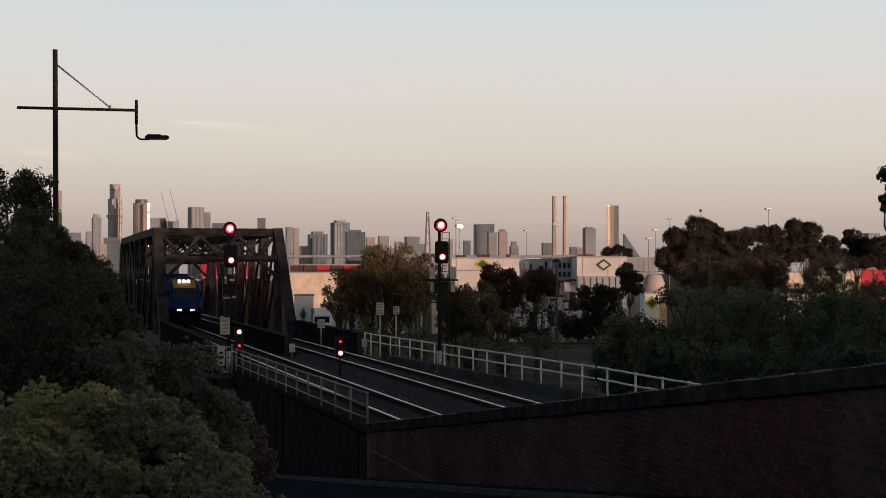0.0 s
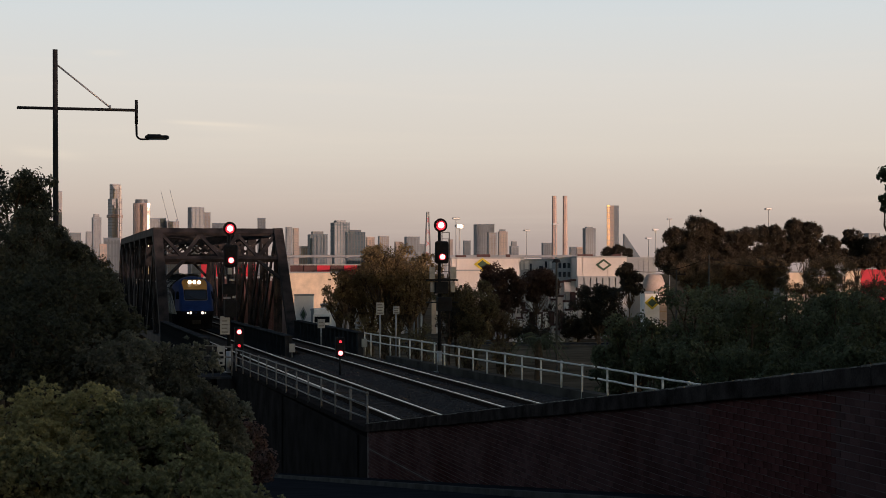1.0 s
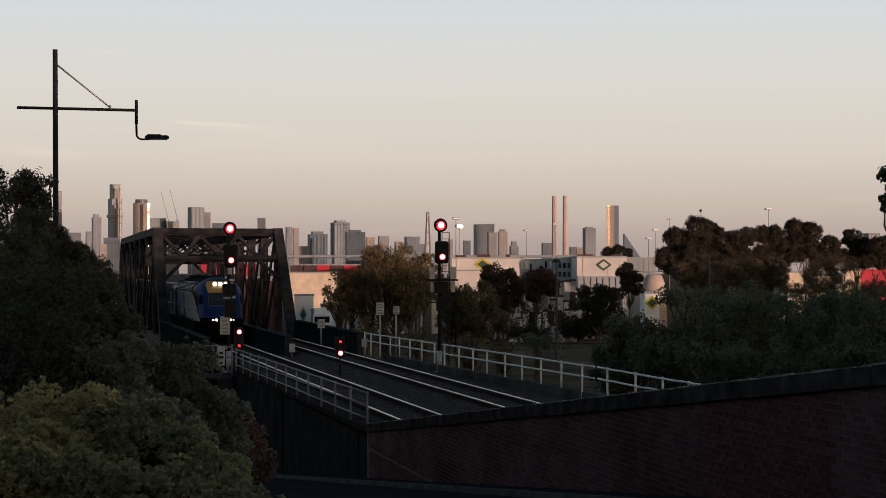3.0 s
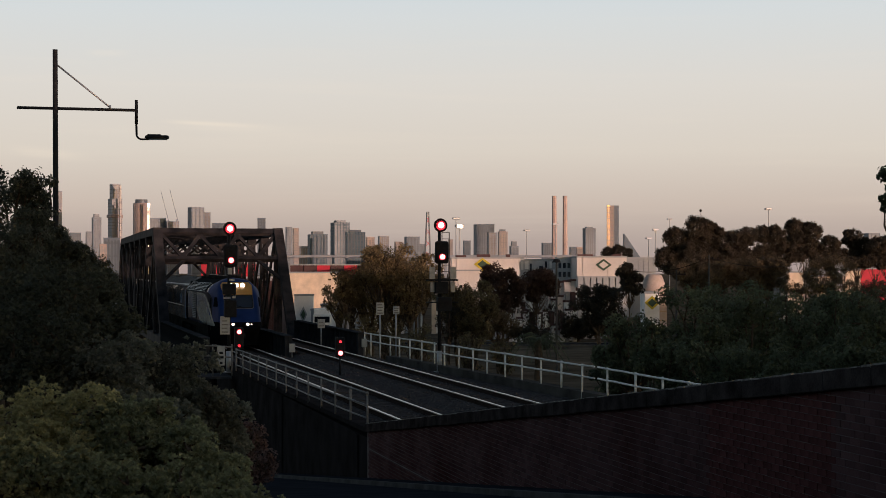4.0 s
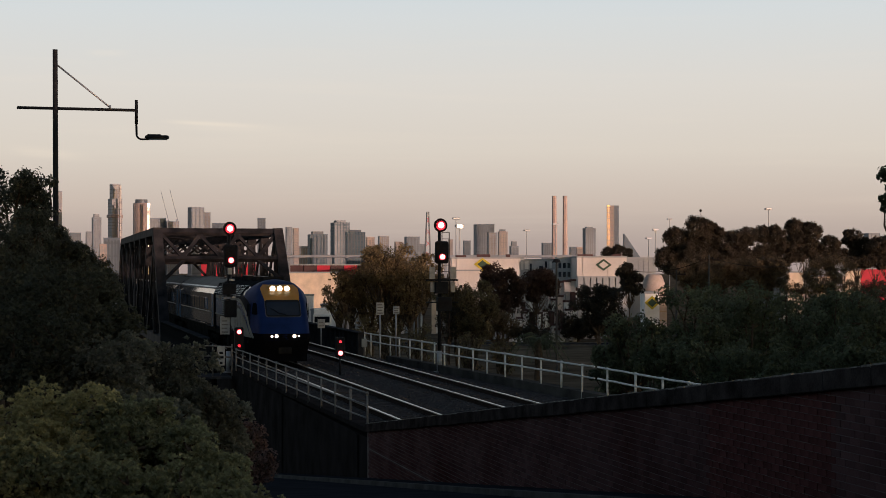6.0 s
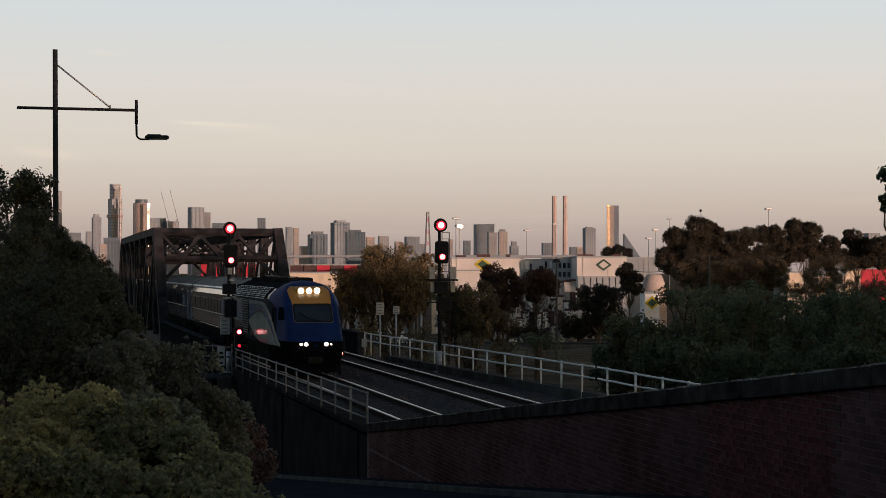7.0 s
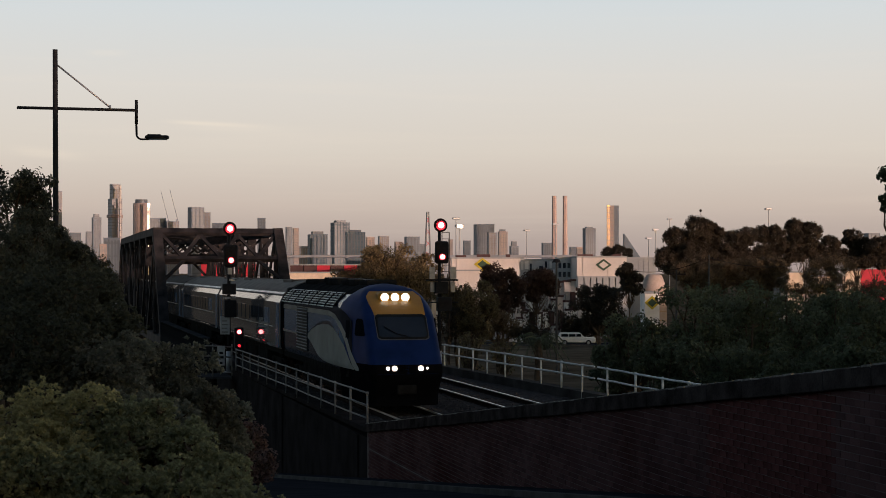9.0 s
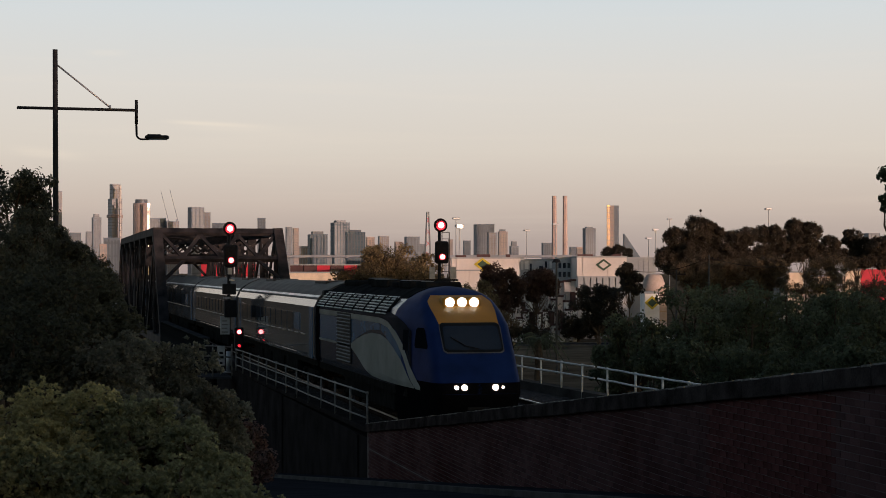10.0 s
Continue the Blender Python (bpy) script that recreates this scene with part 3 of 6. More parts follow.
def make_street_lamp(x, y, base):
    lp = thing("street_lamp", x, y, base, "tall dark street lamp with a long cross arm and hanging luminaire", "street lamp", turn=-13)
    z = lambda v: v - base
    bm = bmn()
    tube(bm, (0.08, 0, 0), (0, 0, z(10.46)), 0.10, 0.07, 16)
    part("pole", bm, LAMP_PAINT, lp, smooth=True)
    bm = bmn()
    tube(bm, (-1.07, 0, z(8.82)), (2.29, 0, z(8.74)), 0.042, n=12)
    part("cross_arm", bm, LAMP_PAINT, lp, smooth=True)
    bm = bmn()
    tube(bm, (0.05, 0, z(10.03)), (1.56, 0, z(8.82)), 0.024, n=8)
    tube(bm, (1.56, 0, z(8.76)), (1.56, 0, z(8.88)), 0.03, n=8)
    part("stay_rod", bm, GALV, lp, smooth=True)
    bm = bmn()
    tube(bm, (2.3, 0, z(9.03)), (2.3, 0, z(8.35)), 0.045, n=12)
    tube(bm, (2.3, 0, z(8.35)), (2.31, 0, z(8.05)), 0.032, n=12)
    bend = [(2.31 + 0.16 * (1 - math.cos(radians(15 * i))), 0, z(8.05) - 0.13 * math.sin(radians(15 * i))) for i in range(7)]
    pipe(bm, bend + [(2.67, 0, z(7.92))], 0.028, 10)
    part("drop_pipe", bm, LAMP_PAINT, lp, smooth=True)
    bm = bmn()
    box(bm, 2.56, 3.22, -0.13, 0.13, z(7.93), z(8.03), 0.04)
    box(bm, 2.62, 3.0, -0.1, 0.1, z(8.02), z(8.06), 0.015)
    lum = part("luminaire", bm, LAMP_PAINT, lp)
    bm = bmn()
    box(bm, 2.68, 3.16, -0.1, 0.1, z(7.905), z(7.928))
    part("lens_panel", bm, GALV, lum, "pale lens panel")


make_street_lamp(0.57, 51.22, -2.1)

# ---- the train ----
NAVY = material("train_blue_paint", (0.012, 0.028, 0.105), 0.5, spread=0.25, scale=1.5, fine=40, bump=0.0, spec=0.012)
YELLOW = material("train_yellow_paint", (0.46, 0.205, 0.02), 0.5, spread=0.15, scale=2, fine=40, bump=0.02, coat=0.2)
BAND_BLUE = material("train_steel_blue_paint", (0.065, 0.135, 0.225), 0.2, spread=0.2, scale=1.2, fine=40, bump=0.004, spec=0.3)
BAND_GREY = material("train_dark_navy_paint", (0.018, 0.026, 0.045), 0.2, spread=0.25, scale=1.2, fine=40, bump=0.004, spec=0.14)
CREAM = material("train_pale_paint", (0.36, 0.36, 0.335), 0.14, spread=0.18, scale=1.0, fine=30, bump=0.004, spec=0.35)
ROOF = material("train_roof_grey", (0.085, 0.076, 0.072), 0.6, spread=0.3, scale=1.0, fine=40, bump=0.05, spec=0.03)
FLUTED = material("fluted_stainless_steel", (0.225, 0.20, 0.20), 0.06, metal=0.35, spread=0.2, scale=0.8, fine=30, bump=0.0)
# pale dashes below windows; on the roof edge its blotches paint reflected sky
CANTRAIL = material("pale_strip_sky_sheen", (0.42, 0.39, 0.36), 0.3, metal=0.6, spread=0.75, scale=0.8, fine=8, bump=0.02)
UNDER = material("underframe_grime", (0.02, 0.019, 0.018), 0.9, spread=0.4, scale=3, fine=40)
GLASS_DARK = material("dark_train_glass", (0.03, 0.037, 0.05), 0.06, spread=0.1, scale=2, fine=20, bump=0.0, coat=0.5, spec=0.8, per_object=0.6)
NAVY_DARK = material("sooty_navy_paint", (0.011, 0.013, 0.022), 0.7, spread=0.3, scale=1.5, fine=40, bump=0.0, spec=0.02)
SKIRT = material("black_skirt_paint", (0.006, 0.006, 0.007), 0.85, spread=0.3, scale=2, fine=40, bump=0.02)
SLAT_DARK = material("dull_louvre_paint", (0.19, 0.195, 0.20), 0.65, spread=0.35, scale=1.0, fine=20, bump=0.02)
SLAT = material("dull_slat_paint", (0.42, 0.40, 0.38), 0.5, spread=0.45, scale=0.8, fine=20, bump=0.02)
GLASS_SIDE = material("dark_cab_side_glass", (0.008, 0.009, 0.012), 0.4, spread=0.2, scale=2, fine=20, bump=0.0, spec=0.0)
TRIM_DULL = material("dull_window_trim", (0.09, 0.09, 0.095), 0.6, spread=0.5, scale=1.5, fine=30, bump=0.02)
GLASS_SCREEN = material("dark_windscreen_glass", (0.022, 0.028, 0.042), 0.12, spread=0.15, scale=2, fine=20, bump=0.0, spec=0.35)
GLASS_CAB = material("black_cab_glass", (0.01, 0.012, 0.016), 0.5, spread=0.1, scale=2, fine=20, bump=0.0, spec=0.0)
RUBBER = material("black_rubber", (0.012, 0.012, 0.013), 0.7, spread=0.2, scale=8, fine=80, bump=0.05)
ROOF_DARK = material("sooty_roof", (0.022, 0.021, 0.021), 0.85, spread=0.4, scale=1.5, fine=30)
HEADLIGHT = glow("headlight", (1.0, 0.95, 0.85), 3.0)
MARKER_LIGHT = glow("marker_light", (1.0, 0.80, 0.68), 3.0)

PROFILE = ((1.40, 1.12), (1.445, 1.3), (1.445, 2.55), (1.445, 2.95), (1.33, 3.2), (1.08, 3.44), (0.74, 3.64), (0.38, 3.77), (0.0, 3.80))
PZ = [p[1] for p in PROFILE]
PW = [p[0] for p in PROFILE]
NOSE_Z = (0.45, 1.12, 1.4, 2.05, 2.8, 3.1, 3.4, 3.6, 3.72, 3.80)
NOSE_Y = (0.2, -0.06, -0.03, 0.42, 1.04, 1.52, 2.12, 2.56, 2.95, 3.4)
FRONT_Z = (0.45, 1.12, 2.8, 3.1, 3.4, 3.6, 3.72, 3.80)
FRONT_W = (1.05, 1.13, 1.10, 1.05, 0.99, 0.82, 0.55, 0.02)
NOSE_END = 3.7


def half_width(z):
    if z < 1.12:
        return 1.34 + 0.06 * (z - 0.45) / 0.67
    return float(np.interp(z, PZ, PW))


def nose_at(x, z, out=0.0):
    """The raked, slightly bowed front: how far back it lies at the lateral place x and height z."""
    wf = float(np.interp(z, FRONT_Z, FRONT_W))
    y0 = float(np.interp(z, NOSE_Z, NOSE_Y))
    f = min(1.0, abs(x) / max(wf, 1e-4))
    return Vector((x, y0 + 0.10 * f * f + 0.22 * max(0.0, (f - 0.82) / 0.18) ** 2 - out, z))


def side_x(y, z):
    """Half the width of the car at y and z; the cab narrows towards the front."""
    w = half_width(z)
    wf = float(np.interp(z, FRONT_Z, FRONT_W))
    y0 = float(np.interp(z, NOSE_Z, NOSE_Y)) + 0.32
    t = min(1.0, max(0.0, (y - y0) / max(0.05, NOSE_END - y0)))
    return wf + (w - wf) * (1 - (1 - t) ** 1.6)


def nose_mesh(z0, z1, levels):
    bm = bmn()
    rows = []
    for z in np.linspace(z0, z1, levels):
        z = min(z, 3.797)
        wf = float(np.interp(z, FRONT_Z, FRONT_W))
        half = [nose_at(wf * f, z) for f in (0.0, 0.25, 0.5, 0.7, 0.82, 0.88, 0.94, 1.0)]
        y1 = half[-1].y
        for t in np.linspace(0.07, 1.0, 14):
            y = y1 + (max(NOSE_END, y1 + 0.05) - y1) * t
            half.append(Vector((side_x(y, z), y, z)))
        left = [Vector((-v.x, v.y, v.z)) for v in half[:0:-1]]
        rows.append([bm.verts.new(v) for v in left + half])
    for a, b in zip(rows, rows[1:]):
        for i in range(len(a) - 1):
            bm.faces.new((a[i], a[i + 1], b[i + 1], b[i]))
    return bm


def nose_patch(x_of, z0, z1, out, n=14, m=10):
    """A panel on the nose between the heights z0 and z1, as wide as x_of says at each height, standing out a little."""
    bm = bmn()
    rows = []
    for j in range(m + 1):
        z = z0 + (z1 - z0) * j / m
        rows.append([bm.verts.new(nose_at(-x_of(z) + 2 * x_of(z) * i / n, z, out)) for i in range(n + 1)])
    for a, b in zip(rows, rows[1:]):
        for i in range(n):
            bm.faces.new((a[i], a[i + 1], b[i + 1], b[i]))
    return bm


def side_panel(pts, side, out):
    """A flat panel on the car's side from (y, z) points; side is -1 or 1."""
    bm = bmn()
    f = bm.faces.new([bm.verts.new((side * (side_x(y, z) + 0.002 + out), y, z)) for y, z in pts])
    r = bmesh.ops.extrude_face_region(bm, geom=[f])
    for v in r["geom"]:
        if isinstance(v, bmesh.types.BMVert):
            v.co.x -= side * 0.02
    bmesh.ops.recalc_face_normals(bm, faces=bm.faces)
    return bm


def band_panel(rows, side, out, mat, name, parent, label=""):
    """A painted band on the car's side, as high as rows of (y, low, high) say."""
    ys = [r[0] for r in rows]
    bm = bmn()
    cols = []
    for y in np.linspace(ys[0], ys[-1], 81):
        lo, hi = float(np.interp(y, ys, [r[1] for r in rows])), float(np.interp(y, ys, [r[2] for r in rows]))
        col = [bm.verts.new((side * (side_x(y, z) + out), y, z)) for z in np.linspace(lo, max(hi, lo + 0.01), 15)]
        cols.append(col)
    for a, b in zip(cols, cols[1:]):
        for i in range(14):
            f = (a[i], b[i], b[i + 1], a[i + 1])
            bm.faces.new(f if side < 0 else f[::-1])
    return part(name, bm, mat, parent, label)


def car_shell(y0, y1, ztop=None):
    bm = bmn()
    ring = [(-w, z) for w, z in PROFILE] + [(w, z) for w, z in PROFILE[-2::-1]]
    ends = []
    for y in (y0, y1):
        ends.append([bm.verts.new((x, y, z)) for x, z in ring])
    for i in range(len(ring) - 1):
        bm.faces.new((ends[0][i], ends[0][i + 1], ends[1][i + 1], ends[1][i]))
    bm.faces.new((ends[0][-1], ends[0][0], ends[1][0], ends[1][-1]))
    bm.faces.new(ends[0])
    bm.faces.new(ends[1])
    bmesh.ops.recalc_face_normals(bm, faces=bm.faces)
    return bm


WHEELS = []


def add_bogie(car, y):
    bm = bmn()
    for s in (-1, 1):
        box(bm, s * 1.0 - 0.07, s * 1.0 + 0.07, y - 1.75, y + 1.75, 0.42, 0.66, 0.03)
        for k in (-1.2, 1.2):
            box(bm, s * 1.03 - 0.12, s * 1.03 + 0.12, y + k - 0.2, y + k + 0.2, 0.3, 0.62, 0.03)
    box(bm, -0.95, 0.95, y - 0.3, y + 0.3, 0.45, 0.75)
    bogie = part("bogie", bm, UNDER, car)
    for k in (-1.2, 1.2):
        bm = bmn()
        for s in (-1, 1):
            m = Matrix.Translation((s * 0.7525, 0, 0)) @ Matrix.Rotation(radians(90), 4, "Y")
            bmesh.ops.create_cone(bm, cap_ends=True, segments=24, radius1=0.46, radius2=0.46, depth=0.12, matrix=m)
            for j in range(4):
                a = j * math.pi / 2
                box(bm, s * 0.83 - 0.02, s * 0.83 + 0.02, math.cos(a) * 0.25 - 0.05, math.cos(a) * 0.25 + 0.05, math.sin(a) * 0.25 - 0.05, math.sin(a) * 0.25 + 0.05)
        tube(bm, (-0.9, 0, 0), (0.9, 0, 0), 0.08, n=10)
        wh = part("wheelset", bm, RAIL_WEB, bogie)
        wh.location = (0, y + k, 0.46)
        WHEELS.append((wh, y + k))


def make_power_car():
    car = thing("power_car", TRACKS[0], 130, 0, "blue and yellow diesel power car with three lit headlights", "locomotive")
    part("nose", nose_mesh(1.12, 3.80, 44), NAVY, car, "deep blue raked nose", True)
    part("valance", nose_mesh(0.16, 1.40, 10), SKIRT, car, "black lower valance", True).scale = (1.004, 1, 1)
    part("body", car_shell(NOSE_END - 0.01, 17.0), BAND_GREY, car)
    def rounded(z0, z1, w0, w1, r):
        def width(z):
            w = w0 + (w1 - w0) * (z - z0) / (z1 - z0)
            e = max(0.0, r - min(z - z0, z1 - z))
            return w - r + math.sqrt(max(0.0, r * r - e * e))
        return width

    part("yellow_panel", nose_patch(lambda z: float(np.interp(z, (2.75, 3.0, 3.2, 3.4, 3.56), (0.775, 0.81, 0.85, 0.86, 0.70))), 2.80, 3.56, 0.012, 16, 16), YELLOW, car, "yellow panel above the windscreen", True)
    part("screen_trim", nose_patch(rounded(2.12, 2.86, 0.80, 0.815, 0.09), 2.12, 2.86, 0.012, 16, 18), TRIM_DULL, car, "dull pale windscreen trim", True)
    part("windscreen_seal", nose_patch(rounded(2.15, 2.88, 0.775, 0.79, 0.09), 2.15, 2.88, 0.018, 16, 18), RUBBER, car, "black rubber surround", True)
    part("windscreen", nose_patch(rounded(2.21, 2.80, 0.735, 0.72, 0.08), 2.21, 2.80, 0.026, 16, 18), GLASS_SCREEN, car, "dark raked windscreen", True)
    bm = bmn()
    beam(bm, nose_at(-0.56, 2.52, 0.06), nose_at(-0.2, 2.3, 0.06), 0.035, 0.02)
    beam(bm, nose_at(-0.2, 2.3, 0.06), nose_at(0.12, 2.23, 0.06), 0.03, 0.02)
    part("wiper", bm, RUBBER, car)
    bm = bmn()
    p = nose_at(0, 3.36, 0.02)
    box(bm, -0.52, 0.52, p.y - 0.13, p.y + 0.6, 3.22, 3.53, 0.06)
    housing = part("headlight_housing", bm, YELLOW, car, "yellow headlight housing")
    for x in (-0.325, 0.0, 0.325):
        bm = bmn()
        disc(bm, x, p.y - 0.135, 3.385, 0.125, 0.03, 20)
        part("headlight", bm, HEADLIGHT, housing, "round white lit headlight")
    for x, r in ((-0.60, 0.055), (-0.40, 0.078), (0.40, 0.08), (0.60, 0.036)):
        bm = bmn()
        q = nose_at(x, 1.29, 0.02)
        disc(bm, x, q.y, 1.29, r, 0.06, 16)
        part("marker_light", bm, MARKER_LIGHT, car, "small warm lit marker light")
    for i in range(4):
        bm = bmn()
        x = -0.2 + i * 0.125
        box(bm, x, x + 0.08, -0.03, 0.01, 1.23, 1.34)
        part("number_bar", bm, DULL_PIPE, car, "grey bar of the running number")
    bm = bmn()
    box(bm, -0.3, 0.3, 0.05, 0.5, 0.5, 0.8, 0.04)
    part("coupler", bm, UNDER, car)
    for s in (-1, 1):
        band_panel(((2.9, 1.8, 2.1), (3.7, 2.1, 2.5), (4.4, 2.3, 2.66), (5.5, 2.56, 2.72), (6.9, 2.52, 2.74), (8.0, 2.4, 2.74), (9.2, 2.22, 2.74), (10.5, 1.95, 2.74), (16.3, 1.95, 2.74)), s, 0.009, BAND_BLUE, "blue_band", car, "steel blue band")
        band_panel(((1.2, 1.16, 1.25), (1.6, 1.16, 1.47), (2.07, 1.42, 1.72), (2.75, 1.98, 2.28), (3.4, 2.34, 2.58), (4.4, 2.65, 2.82), (5.5, 2.74, 2.9), (16.3, 2.76, 2.92)), s, 0.02, CREAM, "pale_stripe", car, "pale sweeping stripe")
        band_panel(((1.7, 1.17, 1.2), (2.2, 1.17, 1.44), (2.9, 1.17, 1.86), (3.7, 1.17, 2.14), (4.6, 1.17, 2.34), (5.5, 1.17, 2.44), (6.9, 1.2, 2.43), (8.0, 1.36, 2.34), (9.2, 1.66, 2.18), (10.3, 1.88, 1.97)), s, 0.016, CREAM, "pale_dome", car, "pale domed flash")
        band_panel(((10.3, 1.89, 1.96), (16.6, 1.89, 1.96)), s, 0.03, CREAM, "pale_line", car, "thin pale line")
        band_panel(((1.95, 1.66, 1.7), (2.1, 1.74, 2.62), (2.75, 2.29, 2.86), (3.4, 2.6, 3.0), (4.4, 2.83, 3.08), (5.5, 2.91, 3.08), (16.3, 2.93, 3.06)), s, 0.012, NAVY_DARK, "dark_flank", car, "dark sooty flank below the roof")
        bm = bmn()
        xs = sorted((s * 1.44, s * 1.475))
        box(bm, xs[0], xs[1], 10.2, 12.7, 1.35, 2.9, 0.01)
        grille = part("side_grille", bm, RUBBER, car, "dark louvred side grille")
        for i in range(14):
            bm = bmn()
            beam(bm, (s * 1.49, 10.25, 1.42 + i * 0.108), (s * 1.49, 12.65, 1.42 + i * 0.108), 0.035, 0.03, (0.5 * s, 0, 1))
            part("louvre", bm, SLAT_DARK, grille)
        part("cab_window", side_panel(((0.98, 2.22), (0.96, 2.28), (1.3, 2.68), (1.4, 2.74), (1.72, 2.74), (1.8, 2.68), (1.8, 2.28), (1.74, 2.22)), s, 0.022), GLASS_SIDE, car, "dark rounded cab side window")
        part("cab_door_window", side_panel(((2.3, 2.12), (2.3, 2.66), (2.72, 2.66), (2.72, 2.12)), s, 0.02), GLASS_CAB, car)
        bm = bmn()
        for yy in (2.16,):
            tube(bm, (s * (side_x(yy, 2.1) + 0.05), yy, 2.0), (s * (side_x(yy, 2.6) + 0.05), yy, 2.7), 0.014, n=6)
        part("grab_rail", bm, BAND_GREY, car)
        # dark of the gap before the carriage, painted onto the car's end
        band_panel(((16.3, 1.13, 3.15), (17.02, 1.13, 3.15)), s, 0.034, SKIRT, "end_panel", car, "black band painted to widen the dark gap between the cars")
    # louvred roof panels
    for i in range(7):
        y0 = 4.6 + i * 1.76
        for s in (-1, 1):
            bm = bmn()
            beam(bm, (s * 1.25, y0, 3.29), (s * 1.25, y0 + 1.6, 3.29), 0.56, 0.03, (s * 0.72, 0, 0.7))
            panel = part("roof_panel", bm, RUBBER, car, "dark louvred roof panel")
            for k, (w, zz) in enumerate(((1.475, 3.03), (1.435, 3.11), (1.38, 3.19), (1.32, 3.27), (1.245, 3.345), (1.16, 3.42), (1.08, 3.475))):
                bm = bmn()
                ya = y0 + 0.05 + random.uniform(0, 0.1)
                beam(bm, (s * w, ya, zz), (s * w, y0 + 1.62 - random.uniform(0, 0.1), zz), 0.04, 0.022, (s * 0.6, 0, 0.8))
                part("roof_slat", bm, SLAT, panel, "pale slat")
            for k in range(2):
                bm = bmn()
                yy = y0 + 0.02 + k * 0.8
                beam(bm, (s * 1.485, yy, 3.05), (s * 1.14, yy, 3.475), 0.06 if k == 0 else 0.03, 0.035, (s * 0.7, 0, 0.7))
                part("roof_divider", bm, RUBBER, panel, "dark divider bar")
    for y0, y1, w, z in ((4.0, 5.3, 0.5, 3.9), (5.6, 7.0, 0.62, 3.91), (7.4, 8.5, 0.55, 3.88), (8.9, 11.4, 0.62, 3.93), (12.0, 13.2, 0.4, 3.95), (13.7, 16.4, 0.6, 3.88)):
        bm = bmn()
        box(bm, -w, w, y0, y1, 3.7, z, 0.05)
        part("roof_hatch", bm, ROOF_DARK, car)
    for y0, y1, x0, x1, lift in ((5.7, 6.9, -0.6, -0.15, 3.915), (9.3, 10.9, -0.6, -0.2, 3.935), (12.1, 13.1, -0.38, 0.05, 3.955), (4.3, 4.7, -0.48, -0.2, 3.905)):
        bm = bmn()
        beam(bm, ((x0 + x1) / 2, y0, lift + 0.012), ((x0 + x1) / 2, y1, lift + 0.012), x1 - x0, 0.02)
        part("roof_plate", bm, SLAT_DARK, car, "pale sheet-metal roof plate")
    bm = bmn()
    rows = []
    for w, z in ((-1.06, 3.465), (-0.74, 3.65), (-0.38, 3.782), (0, 3.812), (0.38, 3.782), (0.74, 3.65), (1.06, 3.465)):
        rows.append([bm.verts.new((w, y, z)) for y in (3.75, 17.0)])
    for a, b in zip(rows, rows[1:]):
        bm.faces.new((a[0], b[0], b[1], a[1]))
    part("roof_skin", bm, ROOF_DARK, car, "sooty dark roof")
    bm = bmn()
    box(bm, -1.25, 1.25, 4.6, 12.6, 0.35, 1.14, 0.05)
    part("fuel_tank", bm, UNDER, car)
    bm = bmn()
    box(bm, -1.36, 1.36, 2.4, 16.9, 0.9, 1.12)
    part("underframe", bm, UNDER, car)
    for y in (3.3, 14.0):
        add_bogie(car, y)
    bm = bmn()
    box(bm, -1.2, 1.2, 17.0, 17.5, 0.9, 3.55, 0.08)
    part("gangway_bellows", bm, RUBBER, car)
    return car


def make_carriage(y_first):
    """One fluted steel carriage; its front end lies at local y = 0."""
    car = thing("carriage", TRACKS[0], y_first, 0, "fluted stainless steel passenger carriage with dark window band and sky sheen painted on the cantrail", "railway carriage", "carriages of the train")
    L = 23.7
    part("body", car_shell(0.25, L), FLUTED, car)
    for s in (-1, 1):
        for i in range(5):
            bm = bmn()
            beam(bm, (s * 1.443, 4.6, 1.22 + i * 0.13), (s * 1.443, L - 1.4, 1.22 + i * 0.13), 0.012, 0.02)
            part("flute", bm, FLUTED, car)
        part("window_band", side_panel(((1.7, 1.98), (1.7, 2.74), (L - 1.6, 2.74), (L - 1.6, 1.98)), s, 0.006), BAND_GREY, car, "dark window band")
        n = 12
        for i in range(n):
            y0 = 2.1 + i * (L - 4.2) / n
            y1 = y0 + (L - 4.2) / n - 0.28
            part("window", side_panel(((y0, 2.06), (y0, 2.68), (y1, 2.68), (y1, 2.06)), s, 0.012), BAND_BLUE if i < 2 else GLASS_DARK, car)
            bm = bmn()
            box(bm, *sorted((s * 1.455, s * 1.472)), y0 + 0.1, y1 - 0.1, 1.93, 1.965)
            part("drip_strip", bm, CANTRAIL, car, "short pale strip below the window")
        # roof-edge strip whose uneven pale colour draws the sky's reflection
        bm = bmn()
        beam(bm, (s * 1.262, 0.3, 3.285), (s * 1.262, L - 0.05, 3.285), 0.03, 0.15, (-s * 0.72, 0, 0.7))
        part("cantrail", bm, CANTRAIL, car, "roof-edge strip painted pale as reflected sky")
        for y0 in (0.55, L - 1.3):
            bm = bmn()
            box(bm, *sorted((s * 1.43, s * 1.456)), y0, y0 + 0.85, 1.15, 2.95, 0.02)
            door = part("door", bm, BAND_BLUE, car, "steel blue entrance door")
            part("door_window", side_panel(((y0 + 0.2, 2.0), (y0 + 0.2, 2.7), (y0 + 0.65, 2.7), (y0 + 0.65, 2.0)), s, 0.014), GLASS_DARK, door)
    for y0 in (3.2, 17.6):
        bm = bmn()
        box(bm, -0.55, 0.55, y0, y0 + 2.6, 3.7, 3.832, 0.03)
        part("roof_unit", bm, ROOF, car)
    rows = []
    bm = bmn()
